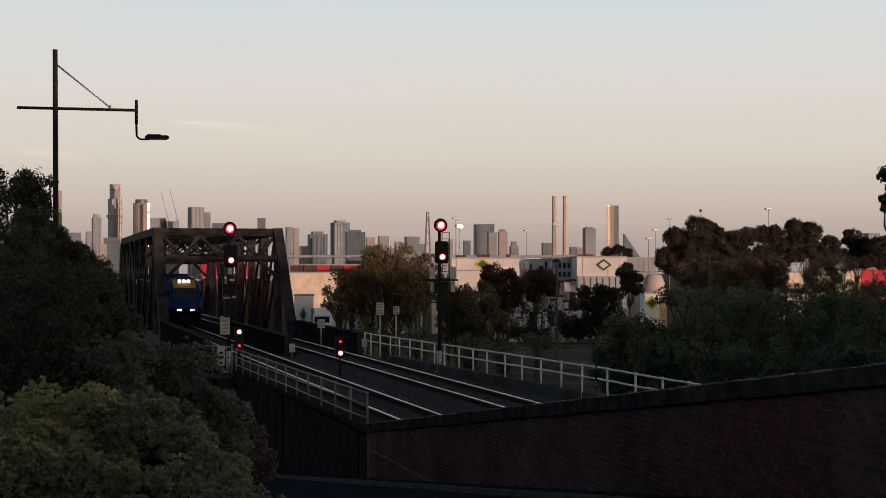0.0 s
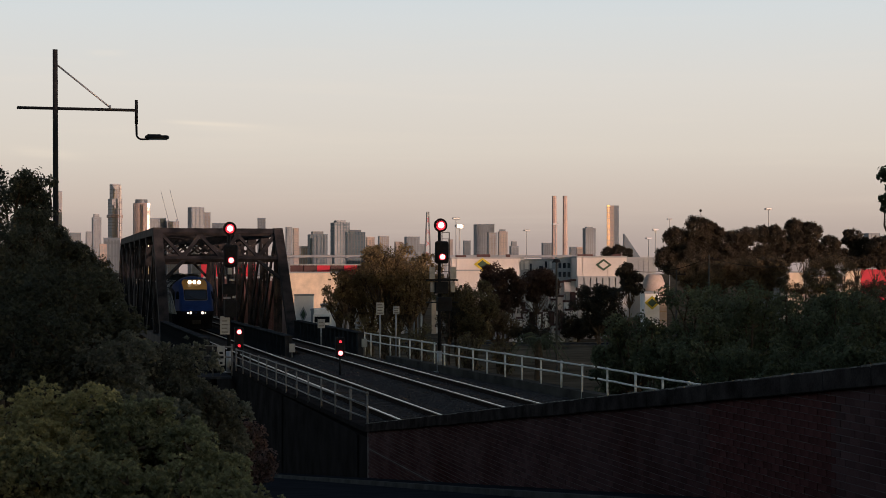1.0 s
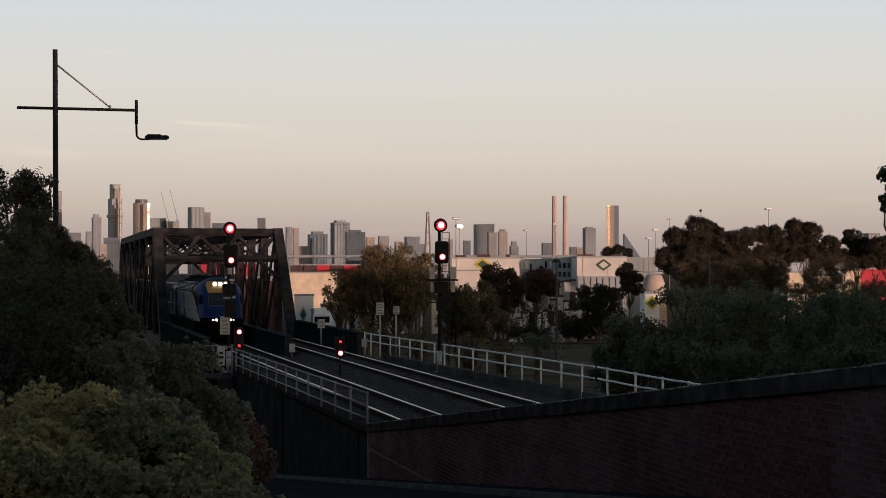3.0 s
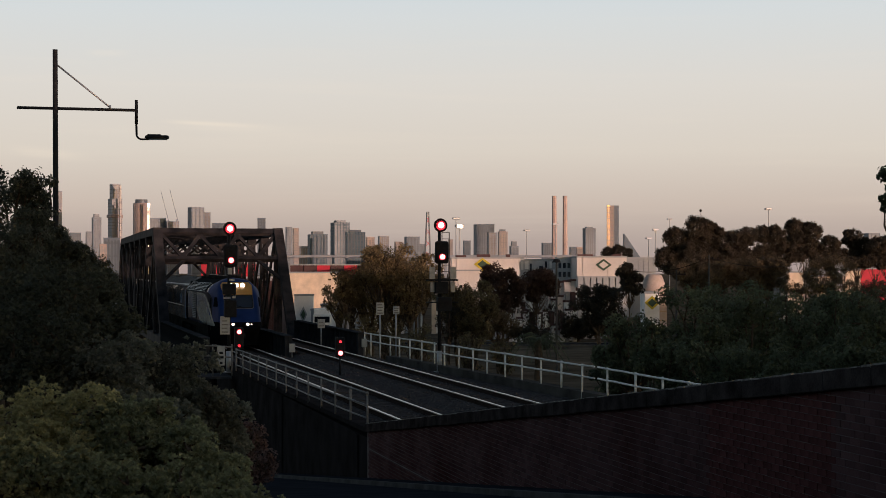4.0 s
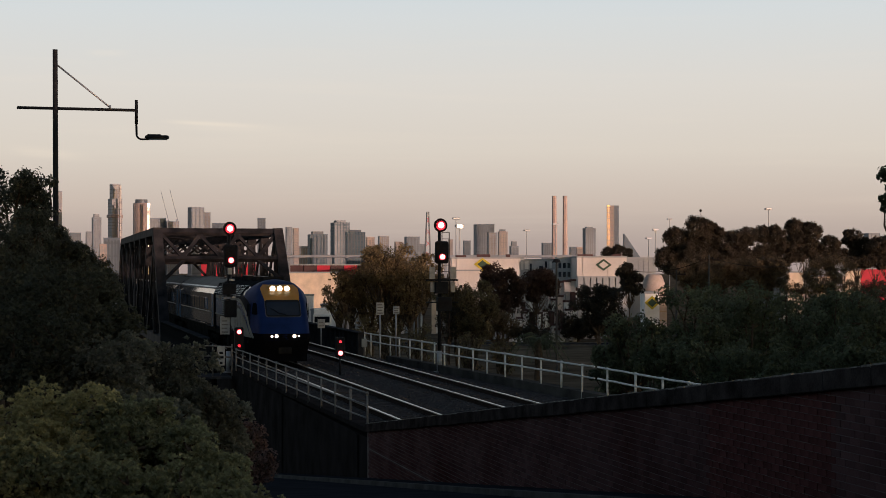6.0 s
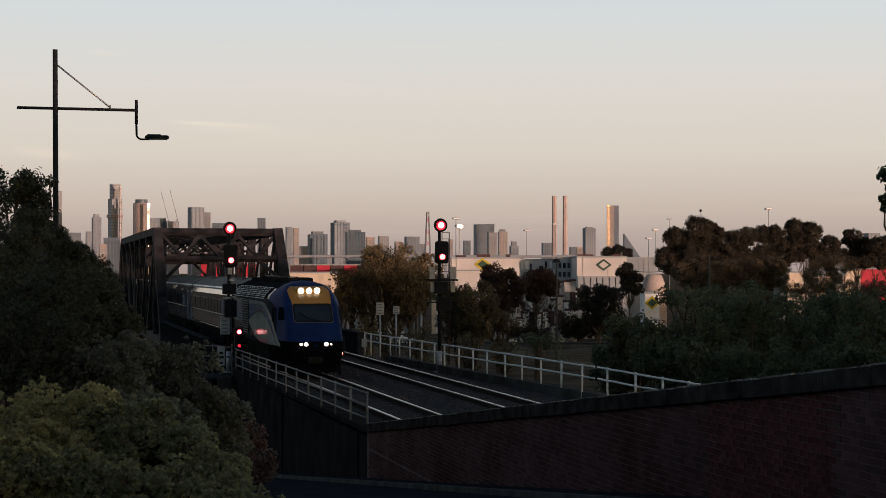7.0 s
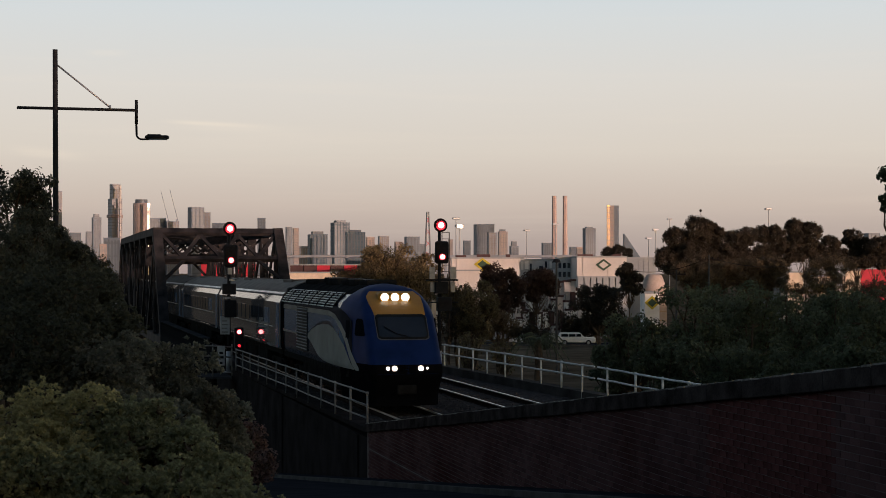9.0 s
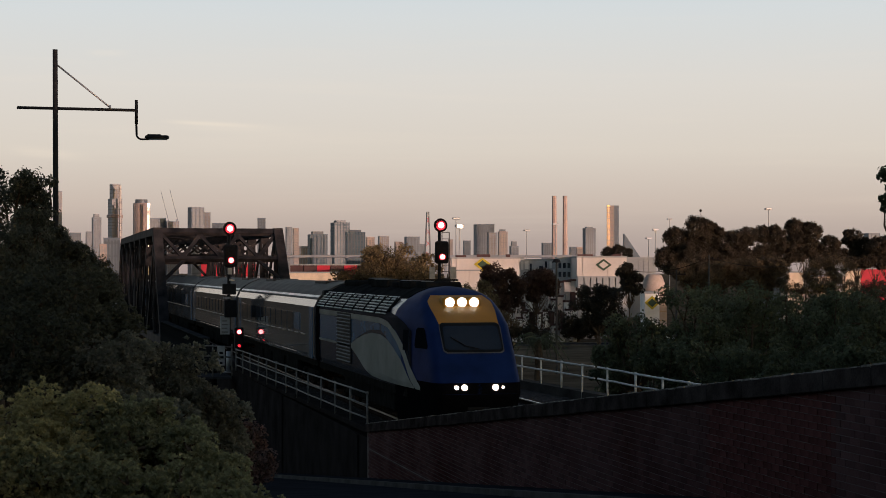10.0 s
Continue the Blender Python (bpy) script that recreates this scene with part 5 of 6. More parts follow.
clump_tree("yard_tree", "dark uneven tree along the yard street", 150, ((47.35, 2.28, 0.7), (50.03, 2.12, 0.7), (48.82, 2.53, 0.6)), LEAF_FAR, 442, 0.12, 1500, (0.75, 1.12), 0.28, 0.06)
GREEN = "broad dark green shrubby tree beyond the railing"
for i, (x, y, z, r) in enumerate(((26.6, 75.96, 1.12, 1.6), (29.08, 75.39, 1.88, 1.9), (32.36, 76.69, 1.56, 2.0), (35.16, 76.04, 1.56, 2.0), (36.91, 73.58, 1.63, 2.0), (26.1, 70.95, 0.36, 1.5), (36.31, 89.12, 2.05, 2.0),
                                  (39.55, 88.37, 1.38, 1.7), (40.27, 83.07, 1.99, 1.5), (27.29, 67.59, 0.28, 1.6), (28.71, 65.21, 0.39, 1.6), (30, 62.86, 0.5, 1.6), (30.96, 60.59, 0.61, 1.4), (27.2, 80.96, -0.16, 1.3), (54.99, 110.46, 1.67, 1.8), (51.51, 109.21, 1.71, 1.6), (56.09, 108.15, 1.82, 1.8), (55.93, 115.38, 1.76, 1.6))):
    street_tree(GREEN, x, y, z, r, 7200, 320 + i, LEAF_DARK, 0.11, 1.1, "shrubby_tree", 0.4)
LOW = "low dark scrub between the railing and the yard"
for i, (x, y, z, r) in enumerate(((24.47, 122.64, -0.23, 1.2), (25.35, 117.3, -0.44, 1.2), (28.71, 116.53, -0.74, 1.1), (30.43, 114.08, -1.19, 0.9), (25.23, 137.86, -0.32, 1.2))):
    street_tree(LOW, x, y, z, r, 900, 380 + i, LEAF_OLIVE, 0.11, 1.2, "scrub", 0.6)


def make_palm(x, y, h):
    base = float(ground_height(np.array(x), np.array(y)))
    rng = np.random.default_rng(71)
    t = thing("palm", x, y, base, "low dark green palm with arching fronds", "palm")
    bm = bmn()
    limb(bm, (0, 0, -0.2), (0, 0, h), 0.24, 0.2, rng, 4)
    part("trunk", bm, BARK, t)
    for i in range(22):
        a, lift, length = i * 2.4, rng.uniform(0.1, 1.0), rng.uniform(1.6, 2.3)
        bm = bmn()
        prev = None
        for k in range(13):
            u = k / 12
            p = Vector((math.cos(a) * length * u, math.sin(a) * length * u, h + lift * length * u - length * 1.0 * u * u))
            if prev is not None:
                side = Vector((-math.sin(a), math.cos(a), 0)) * 0.5 * math.sin(math.pi * min(0.95, u + 0.08))
                for q in (-1, 1):
                    tip = prev + side * q + (p - prev) * 1.5 + Vector((0, 0, -0.14))
                    bm.faces.new([bm.verts.new(v) for v in (prev, prev.lerp(p, 0.45), tip)])
                beam(bm, prev, p, 0.03, 0.03)
            prev = p
        part("frond", bm, LEAF_DARK, t)


make_palm(31.04, 107.78, 4.4)

# ---- freight yard ----
PALE_WALL = material("pale_sheet_wall", (0.63, 0.565, 0.53), 0.6, spread=0.12, scale=0.15, fine=3, bump=0.05)
GREY_WALL = material("grey_sheet_wall", (0.32, 0.33, 0.34), 0.6, spread=0.2, scale=0.15, fine=3, bump=0.05)
TANK_PAINT = material("dusty_tan_tank_paint", (0.47, 0.37, 0.32), 0.65, spread=0.2, scale=0.5, fine=5)
WORN_WALL = material("weathered_sheet_wall", (0.47, 0.47, 0.48), 0.6, spread=0.25, scale=0.2, fine=3, bump=0.05)
RED_BOX = material("red_container_paint", (0.50, 0.03, 0.05), 0.55, spread=0.2, scale=0.6, fine=5)
WHITE_BOX = material("white_container_paint", (0.80, 0.78, 0.76), 0.6, spread=0.15, scale=0.5, fine=5, bump=0.05)
CREAM_BOX = material("cream_container_paint", (0.70, 0.55, 0.42), 0.6, spread=0.2, scale=0.6, fine=5)
DARK_BOX = material("dark_container_paint", (0.09, 0.05, 0.05), 0.6, spread=0.25, scale=0.6, fine=5)
TAN_BOX = material("tan_container_paint", (0.42, 0.30, 0.20), 0.6, spread=0.2, scale=0.6, fine=5)
LOGO_GREEN = material("dark_green_sign_paint", (0.06, 0.09, 0.06), 0.6, spread=0.15, scale=1, fine=8)
LOGO_YELLOW = material("yellow_sign_paint", (0.55, 0.42, 0.05), 0.6, spread=0.15, scale=1, fine=8)


def facing(name, x, y, w, d, z0, z1, mat, label, category, turn=-13.0, group="", ribs=0, roof=None):
    """A box-shaped building or container that faces the railway: w wide, d deep behind its front."""
    t = thing(name, x, y, z0, label, category, group, turn=turn)
    h = z1 - z0
    bm = bmn()
    box(bm, -w / 2, w / 2, 0, d, 0, h)
    part("wall", bm, mat, t)
    bm = bmn()
    box(bm, -w / 2 - 0.1, w / 2 + 0.1, -0.1, d + 0.1, h + 0.004, h + 0.25)
    part("roof", bm, roof or GREY_WALL, t)
    for i in range(ribs):
        bm = bmn()
        xx = -w / 2 + w * (i + 0.5) / ribs
        box(bm, xx - 0.08, xx + 0.08, -0.07, -0.004, 0, h)
        part("rib", bm, mat, t)
    return t


def diamond(t, x, z, r, outer, inner, squash=0.75):
    for k, (rr, m, y) in enumerate(((r, outer, -0.12), (r * 0.62, inner, -0.16))):
        bm = bmn()
        f = bm.faces.new([bm.verts.new((x + math.cos(a) * rr * (1 if i % 2 == 0 else 0.72), y, z + math.sin(a) * rr * squash * (1 if i % 2 == 0 else 0.72)))
                          for i, a in enumerate(np.linspace(0, 2 * math.pi, 9)[:-1])])
        r2 = bmesh.ops.extrude_face_region(bm, geom=[f])
        for v in r2["geom"]:
            if isinstance(v, bmesh.types.BMVert):
                v.co.y += 0.03
        bmesh.ops.recalc_face_normals(bm, faces=bm.faces)
        part("emblem" if k == 0 else "emblem_centre", bm, m, t)


def roof_plant(t, spots, h):
    """Dark vents and plant boxes on a flat roof: (x, y, width, height)."""
    for x, y, w, z in spots:
        bm = bmn()
        box(bm, x - w / 2, x + w / 2, y, y + 1.2, h + 0.26, h + 0.26 + z, 0.05)
        part("roof_vent", bm, DARK_BOX, t)


def shed_front(t, w, h, seed):
    """Upright pale panels, roller doors and dark windows on a shed's front."""
    rs = random.Random(seed)
    x = -w / 2 + 0.2
    while x < w / 2 - 0.7:
        ww = rs.uniform(0.35, 0.8)
        z0 = h * rs.uniform(0.74, 0.88)
        z1 = min(h - 0.2, z0 + rs.uniform(0.8, 2.2))
        bm = bmn()
        box(bm, x, x + ww, -0.13, -0.075, z0, z1, 0.01)
        dark = rs.random() < 0.45
        part("window" if dark else "panel", bm, GLASS_DARK if dark else WHITE_BOX, t)
        x += ww + rs.uniform(0.15, 0.5)


GZ = -4.7
WH = "pale sheet-metal warehouse in the freight yard catching low sun"
facing("warehouse", 46.14, 297.24, 9.18, 20, GZ, 3.66, CREAM_BOX, "smooth cream-painted warehouse in the freight yard", "warehouse", ribs=3)
t = facing("shipping_container", 38.53, 257.94, 2.65, 2.5, GZ, 0.42, WHITE_BOX, "white container with a dark diamond emblem", "container")
diamond(t, 0, 2.4, 0.55, GREY_WALL, LOGO_GREEN, 2.2)
for i, (px0, mat) in enumerate(((0, DARK_BOX), (1, DARK_BOX), (2, RED_BOX), (3, DARK_BOX), (4, RED_BOX), (5, DARK_BOX))):
    x, y = (49.85, 342.57)
    facing("shipping_container", x + i * 2.62 * 0.974, y - i * 2.62 * 0.225, 2.5, 6.0, GZ, 5.11, mat,
           "stacked steel containers, dark and red, in the freight yard", "container", group="stacked containers")
t = facing("warehouse", 77.06, 300.36, 12.06, 30, GZ, 6.21, PALE_WALL, WH, "warehouse", ribs=6)
diamond(t, -0.6, 5.22 - GZ, 1.5, LOGO_YELLOW, LOGO_GREEN)
roof_plant(t, ((-4.4, 0.8, 1.9, 0.35), (-0.4, 1.0, 2.4, 0.5), (3.9, 0.8, 0.8, 0.5)), 6.21 - GZ)
facing("warehouse_annex", 73.02, 297.19, 4.39, 3.5, GZ, 4.03, PALE_WALL, "low pale annex before the warehouse", "warehouse", ribs=6)
t = facing("warehouse", 88.99, 307.87, 7.14, 20, GZ, 5.96, WORN_WALL, "grey sheet-metal shed with patched panels and windows", "warehouse", ribs=8)
shed_front(t, 7.14, 5.96 - GZ, 21)
t = facing("office_block", 91.9, 300.6, 3.4, 6.5, GZ, 6.33, WORN_WALL, "pale grey office block with rows of dark windows", "office")
for r in range(4):
    for c in range(4):
        bm = bmn()
        box(bm, -1.5 + c * 0.8, -1.0 + c * 0.8, -0.06, 0.02, 4.6 + r * 1.55, 5.5 + r * 1.55)
        part("window", bm, GLASS_DARK, t)
t = facing("warehouse", 93.68, 286.26, 8.42, 24, GZ, 6.33, PALE_WALL, WH, "warehouse", ribs=4)
diamond(t, 0.3, 5.09 - GZ, 1.35, LOGO_GREEN, PALE_WALL)
roof_plant(t, ((-2.7, 0.8, 2.6, 0.3), (2.6, 0.8, 1.6, 0.35)), 6.33 - GZ)
for i in range(8):
    x, y = (87.22, 277.49)
    facing("shipping_container", x + i * 1.0, y - i * 0.23, 0.85, 2.4, GZ, 2.94, GREY_WALL, "grey upright tank container in a row", "container", group="row of pale tank containers")
facing("warehouse", 110.22, 313.23, 5.68, 20, GZ, 6.33, GREY_WALL, "grey sheet-metal shed in the freight yard", "warehouse", ribs=6)


def make_silo(x, y, r, z1, z2):
    """A tan storage tank with a steep rounded roof and hoops."""
    t = thing("storage_tank", x, y, GZ, "tan round storage tank with a steep roof beside trees", "tank")
    rows = []
    bm = bmn()
    for k, (rr, z) in enumerate(((r, 0), (r, z1 - GZ), (r * 1.05, z1 - GZ + 0.02), (r * 0.9, z1 - GZ + (z2 - z1) * 0.4), (r * 0.72, z1 - GZ + (z2 - z1) * 0.78), (r * 0.58, z1 - GZ + (z2 - z1) * 0.97), (r * 0.42, z2 - GZ))):
        rows.append([bm.verts.new((rr * math.cos(6.2832 * i / 28), rr * math.sin(6.2832 * i / 28), z)) for i in range(28)])
    for a, b in zip(rows, rows[1:]):
        for i in range(28):
            bm.faces.new((a[i], a[(i + 1) % 28], b[(i + 1) % 28], b[i]))
    bm.faces.new(rows[-1])
    part("shell", bm, TANK_PAINT, t, "", True)
    for k in range(4):
        bm = bmn()
        bmesh.ops.create_cone(bm, cap_ends=True, segments=28, radius1=r * 1.015, radius2=r * 1.015, depth=0.12, matrix=Matrix.Translation((0, 0, (z1 - GZ) * (k + 0.9) / 4)))
        part("hoop", bm, TAN_BOX, t)


make_silo(92.65, 257.6, 2.0, 0.75, 3.55)
t = facing("shipping_container", 86.68, 241.7, 2.11, 6, GZ, 0.81, WHITE_BOX, "white container with a yellow emblem", "container")
diamond(t, 0, -0.49 - GZ, 1.1, LOGO_YELLOW, LOGO_GREEN, 0.9)
facing("shipping_container", 138.51, 275.91, 4.21, 2.5, GZ, 4.33, RED_BOX, "bright red container beyond the trees", "container")
facing("shipping_container", 134.71, 275.77, 2.48, 2.5, GZ, 4.04, CREAM_BOX, "cream container beyond the trees", "container")
facing("shed", 121.4, 269.5, 2.5, 8, GZ, 3.77, CREAM_BOX, "small white shed behind dark trees", "shed", ribs=4)
facing("shed", 127.51, 278.45, 1.72, 6, GZ, 2.99, PALE_WALL, "small white shed behind dark trees", "shed", ribs=2)
facing("shed", 120.9, 276.0, 3.4, 8, GZ, 4.85, GREY_WALL, "dull grey flat-roofed shed behind dark trees", "shed", ribs=3)
facing("shed", 129.9, 275.5, 3.2, 6, GZ, 3.1, CREAM_BOX, "cream-painted shed behind thin trees", "shed", ribs=2)
facing("shed", 136.58, 286.62, 2.97, 6, GZ, 1.46, PALE_WALL, "low white shed behind dark trees", "shed", ribs=3)
for i in range(14):
    rr = random.Random(400 + i)
    px = 830 + i * 19
    x, y = 230 * (0.22495 + 0.97437 * (px - 784) / 3136), 230 * (0.97437 - 0.22495 * (px - 784) / 3136)
    facing("parked_trailer", x, y + rr.uniform(-4, 4), rr.uniform(1.0, 1.5), 5.0, GZ, GZ + rr.uniform(2.2, 4.4), PALE_WALL if rr.random() < 0.6 else GREY_WALL,
           "pale trailer parked behind the trees", "trailer", group="parked trailers")
for i in range(13):
    rr = random.Random(700 + i)
    q = (866 - 784 + i * 12.5) / 3136
    d = 224 + rr.uniform(-5, 5)
    zt = GZ
    for k in range(3):
        h = rr.uniform(1.5, 2.5)
        facing("shipping_container", d * (0.22495 + 0.97437 * q) + rr.uniform(-0.25, 0.25), d * (0.97437 - 0.22495 * q), rr.uniform(0.55, 0.9), 2.4, zt, zt + h,
               rr.choice((WHITE_BOX, WHITE_BOX, WHITE_BOX, WHITE_BOX, GREY_WALL, DARK_BOX, RED_BOX if k == 1 else WHITE_BOX)),
               "small freight box stacked in the yard behind trees", "freight box", group="stacked freight boxes", roof=DARK_BOX)
        zt += h + 0.25
for i in range(15):
    rr = random.Random(1700 + i)
    q = (902 - 784 + i * 8.2) / 3136
    d = 217 + rr.uniform(-2, 2)
    zt = GZ
    for k in range(4):
        h = rr.uniform(1.2, 2.2)
        facing("shipping_container", d * (0.22495 + 0.97437 * q) + rr.uniform(-0.45, 0.45), d * (0.97437 - 0.22495 * q) + k * 0.02, rr.uniform(0.35, 0.8), 1.6, zt, zt + h,
               rr.choice((WHITE_BOX, WHITE_BOX, WHITE_BOX, PALE_WALL, DARK_BOX, WORN_WALL, GREY_WALL)),
               "small freight box stacked in the yard behind trees", "freight box", group="stacked freight boxes", roof=DARK_BOX)
        zt += h + 0.25
for i in range(9):
    rr = random.Random(500 + i)
    q = (330 - 784 + i * 20) / 3136
    facing("shipping_container", 240 * (0.22495 + 0.97437 * q), 240 * (0.97437 - 0.22495 * q) + rr.uniform(-3, 3), 1.45, 6.0, GZ, (3.08, 2.78, 3.08)[i % 3],
           DARK_BOX, "dark stacked containers beyond the bridge", "container", group="containers beyond the bridge")
for x, y in ((23.36, 241.95), (27.86, 240.91)):
    facing("shipping_container", x, y, 2.4, 5.0, 3.11, 5, RED_BOX, "red container stacked on dark ones beyond the bridge", "container", group="containers beyond the bridge")


def make_truck(x, y, turn=-13.0):
    """A white lorry cab seen from the front, with its box behind."""
    t = thing("lorry", x, y, GZ + 0.1, "white lorry parked in the freight yard", "lorry", turn=turn)
    bm = bmn()
    box(bm, -1.2, 1.2, 0, 2.1, 0.75, 2.95, 0.12)
    cab = part("cab", bm, WHITE_BOX, t)
    bm = bmn()
    box(bm, -1.0, 1.0, -0.03, 0.05, 1.85, 2.65, 0.02)
    part("windscreen", bm, GLASS_CAB, cab)
    bm = bmn()
    box(bm, -1.15, 1.15, -0.15, 0.2, 0.4, 0.8, 0.04)
    part("bumper", bm, GREY_WALL, t)
    bm = bmn()
    box(bm, -1.25, 1.25, 2.3, 9.5, 0.95, 3.6, 0.03)
    part("cargo_box", bm, WHITE_BOX, t)
    for sx in (-1, 1):
        for yy in (1.0, 6.6, 7.8):
            bm = bmn()
            bmesh.ops.create_cone(bm, cap_ends=True, segments=18, radius1=0.5, radius2=0.5, depth=0.3,
                                  matrix=Matrix.Translation((sx * 1.0, yy, 0.5)) @ Matrix.Rotation(radians(90), 4, "Y"))
            part("wheel", bm, RUBBER, t)


make_truck(37.24, 232.58)
make_truck(44.37, 258.65, -35.0)


def make_yard_road():
    """The street below the railway, along the freight yard, with pale kerbs."""
    bm = bmn()
    box(bm, -46, 30, 205.6, 212.4, -0.2, 0.02)
    ob = tagged(link("road", bm, ASPHALT), "dark street along the freight yard", "road", kind="structure")
    ob.matrix_basis = pose(0, 0, -4.57, 0, 0, -13)
    kerb = thing("kerb", 0, 0, -4.57, "pale kerbs along the yard street", "kerb", kind="structure", turn=-13)
    for y in (205.4, 212.6):
        for i in range(19):
            bm = bmn()
            box(bm, -46 + i * 4.0, -42.04 + i * 4.0, y - 0.14, y + 0.14, -0.2, 0.16)
            part("kerb_stone", bm, KERB, kerb)


make_yard_road()
CAR_WHEELS = []


def make_car():
    """A white estate car; its front is towards +x."""
    car = thing("car", 0, 206.8, -4.54, "white estate car driving along the yard street", "car", turn=-13)
    bm = bmn()
    box(bm, -2.25, 2.25, -0.86, 0.86, 0.32, 0.92, 0.12)
    part("body", bm, WHITE_BOX, car)
    bm = bmn()
    box(bm, -2.1, 0.95, -0.76, 0.76, 0.9, 1.46, 0.1)
    for v in bm.verts:
        if v.co.z > 1.2:
            v.co.x += -0.45 if v.co.x > 0 else 0.2
            v.co.y *= 0.88
    cabin = part("cabin", bm, WHITE_BOX, car)
    for s in (-1, 1):
        for x0, x1 in ((-1.75, -0.95), (-0.85, -0.1), (0.0, 0.55)):
            bm = bmn()
            beam(bm, (x0, s * 0.735, 1.16), (x1, s * 0.735, 1.16), 0.03, 0.3, (0, -s * 0.18, 1))
            part("side_window", bm, GLASS_CAB, cabin, "dark side window")
    for x, name, mat in ((2.24, "headlight", GALV), (-2.24, "tail_light", RED_BOX)):
        for s in (-0.62, 0.62):
            bm = bmn()
            box(bm, x - 0.03, x + 0.03, s - 0.16, s + 0.16, 0.62, 0.78, 0.01)
            part(name, bm, mat, car)
    bm = bmn()
    beam(bm, (0.9, 0, 0.97), (0.52, 0, 1.4), 1.36, 0.03, (0.75, 0, 0.65))
    part("windscreen", bm, GLASS_CAB, cabin, "dark windscreen")
    for x in (-1.35, 1.4):
        for s in (-0.78, 0.78):
            bm = bmn()
            bmesh.ops.create_cone(bm, cap_ends=True, segments=18, radius1=0.32, radius2=0.32, depth=0.2, matrix=Matrix.Rotation(radians(90), 4, "X"))
            wh = part("wheel", bm, RUBBER, car)
            wh.location = (x, s, 0.32)
            bm = bmn()
            bmesh.ops.create_cone(bm, cap_ends=True, segments=12, radius1=0.19, radius2=0.19, depth=0.22, matrix=Matrix.Rotation(radians(90), 4, "X"))
            part("rim", bm, GALV, wh)
            CAR_WHEELS.append((wh, x, s))
    return car


CAR = make_car()

# ---- the city ----
TOWER_GREY = material("grey_tower_facade", (0.14, 0.17, 0.21), 0.5, spread=0.3, scale=0.02, fine=0.25, bump=0.0)
TOWER_PALE = material("pale_tower_facade", (0.25, 0.265, 0.30), 0.55, spread=0.2, scale=0.02, fine=0.25, bump=0.0)
TOWER_GLASS = material("blue_grey_tower_glass", (0.085, 0.125, 0.16), 0.5, spread=0.25, scale=0.02, fine=0.2, bump=0.0, spec=0.2)
TOWER_TALL = material("pale_stone_tower_facade", (0.34, 0.34, 0.36), 0.5, spread=0.2, scale=0.02, fine=0.25, bump=0.0)
# warm, pink, gold and glaring tones below carry low sunlight in their colour
TOWER_WARM = material("sun_tinted_tower_facade", (0.33, 0.25, 0.225), 0.45, spread=0.2, scale=0.02, fine=0.25, bump=0.0)
PYLON_PINK = material("pink_sun_tinted_concrete", (0.50, 0.37, 0.33), 0.6, spread=0.2, scale=0.03, fine=0.3, bump=0.0)
TOWER_GOLD = material("gold_sun_reflection_tint", (0.50, 0.30, 0.13), 0.5, metal=0.9, spread=0.15, scale=0.03, fine=0.3, bump=0.0)
TOWER_GLINT = material("sun_glint_tint", (0.95, 0.80, 0.68), 0.45, metal=0.9, spread=0.05, scale=0.02, fine=0.2, bump=0.0)
# TOWER_BAND and TOWER_DARK are lightened: distance haze mixed into the colour
TOWER_BAND = material("hazed_window_band", (0.23, 0.21, 0.205), 0.4, spread=0.25, scale=0.03, fine=0.3, bump=0.0)
TOWER_LIT = material("sunlit_edge_tint", (0.62, 0.53, 0.48), 0.5, spread=0.25, scale=0.03, fine=0.3, bump=0.0)
TOWER_DARK = material("hazed_dark_tower_band", (0.105, 0.125, 0.15), 0.4, spread=0.2, scale=0.05, fine=0.4, bump=0.0)


def tower(x, y, w, z1, mat, label, turn=0.0, depth=0.8, crown=0.0, fins=5, floors=12, z0=GZ - 1, slant=0.0, name="tower"):
    """A city tower: shaft with recessed floor bands and upright fins, and a smaller plant room on its roof."""
    t = thing(name, x, y, z0, label, "tower", "city towers", turn=turn - 13)
    h = z1 - z0
    w = w / (math.cos(radians(turn)) + depth * abs(math.sin(radians(turn))))
    d = w * depth
    bm = bmn()
    box(bm, -w / 2, w / 2, 0, d, 0, h)
    if slant:
        for v in bm.verts:
            if v.co.z > h * 0.5 and v.co.x * slant > 0:
                v.co.z -= abs(slant) * h
    part("shaft", bm, mat, t)
    if not slant:
        glazed = TOWER_DARK if mat in (TOWER_GREY, TOWER_GLASS) else TOWER_BAND
        storeys = int(floors * 1.5)
        for i in range(storeys):
            zz = h * (i + 0.5) / storeys
            bm = bmn()
            box(bm, -w * 0.47, w * 0.47, -w * 0.012, 0.0, zz, zz + h * 0.2 / storeys)
            part("window_band", bm, glazed, t)
            bm = bmn()
            box(bm, -w / 2 - w * 0.012, -w / 2, d * 0.04, d * 0.96, zz, zz + h * 0.2 / storeys)
            part("window_band", bm, glazed, t)
        rs = random.Random(int(x * 7 + y))
        for i in range(fins):
            xx = -w / 2 + w * (i + 0.5) / fins
            half = w / fins * rs.uniform(0.12, 0.34)
            bm = bmn()
            box(bm, xx - half, xx + half, -w * 0.018, -w * 0.0125, h * rs.uniform(0.0, 0.08), h * rs.uniform(0.93, 0.985))
            part("window_strip", bm, glazed, t)
        for i in range(fins + 1):
            bm = bmn()
            xx = -w / 2 + w * i / fins
            box(bm, xx - w * 0.014, xx + w * 0.014, -w * 0.03, -w * 0.0185, 0, h * 1.004)
            part("fin", bm, mat, t)
        if crown:
            bm = bmn()
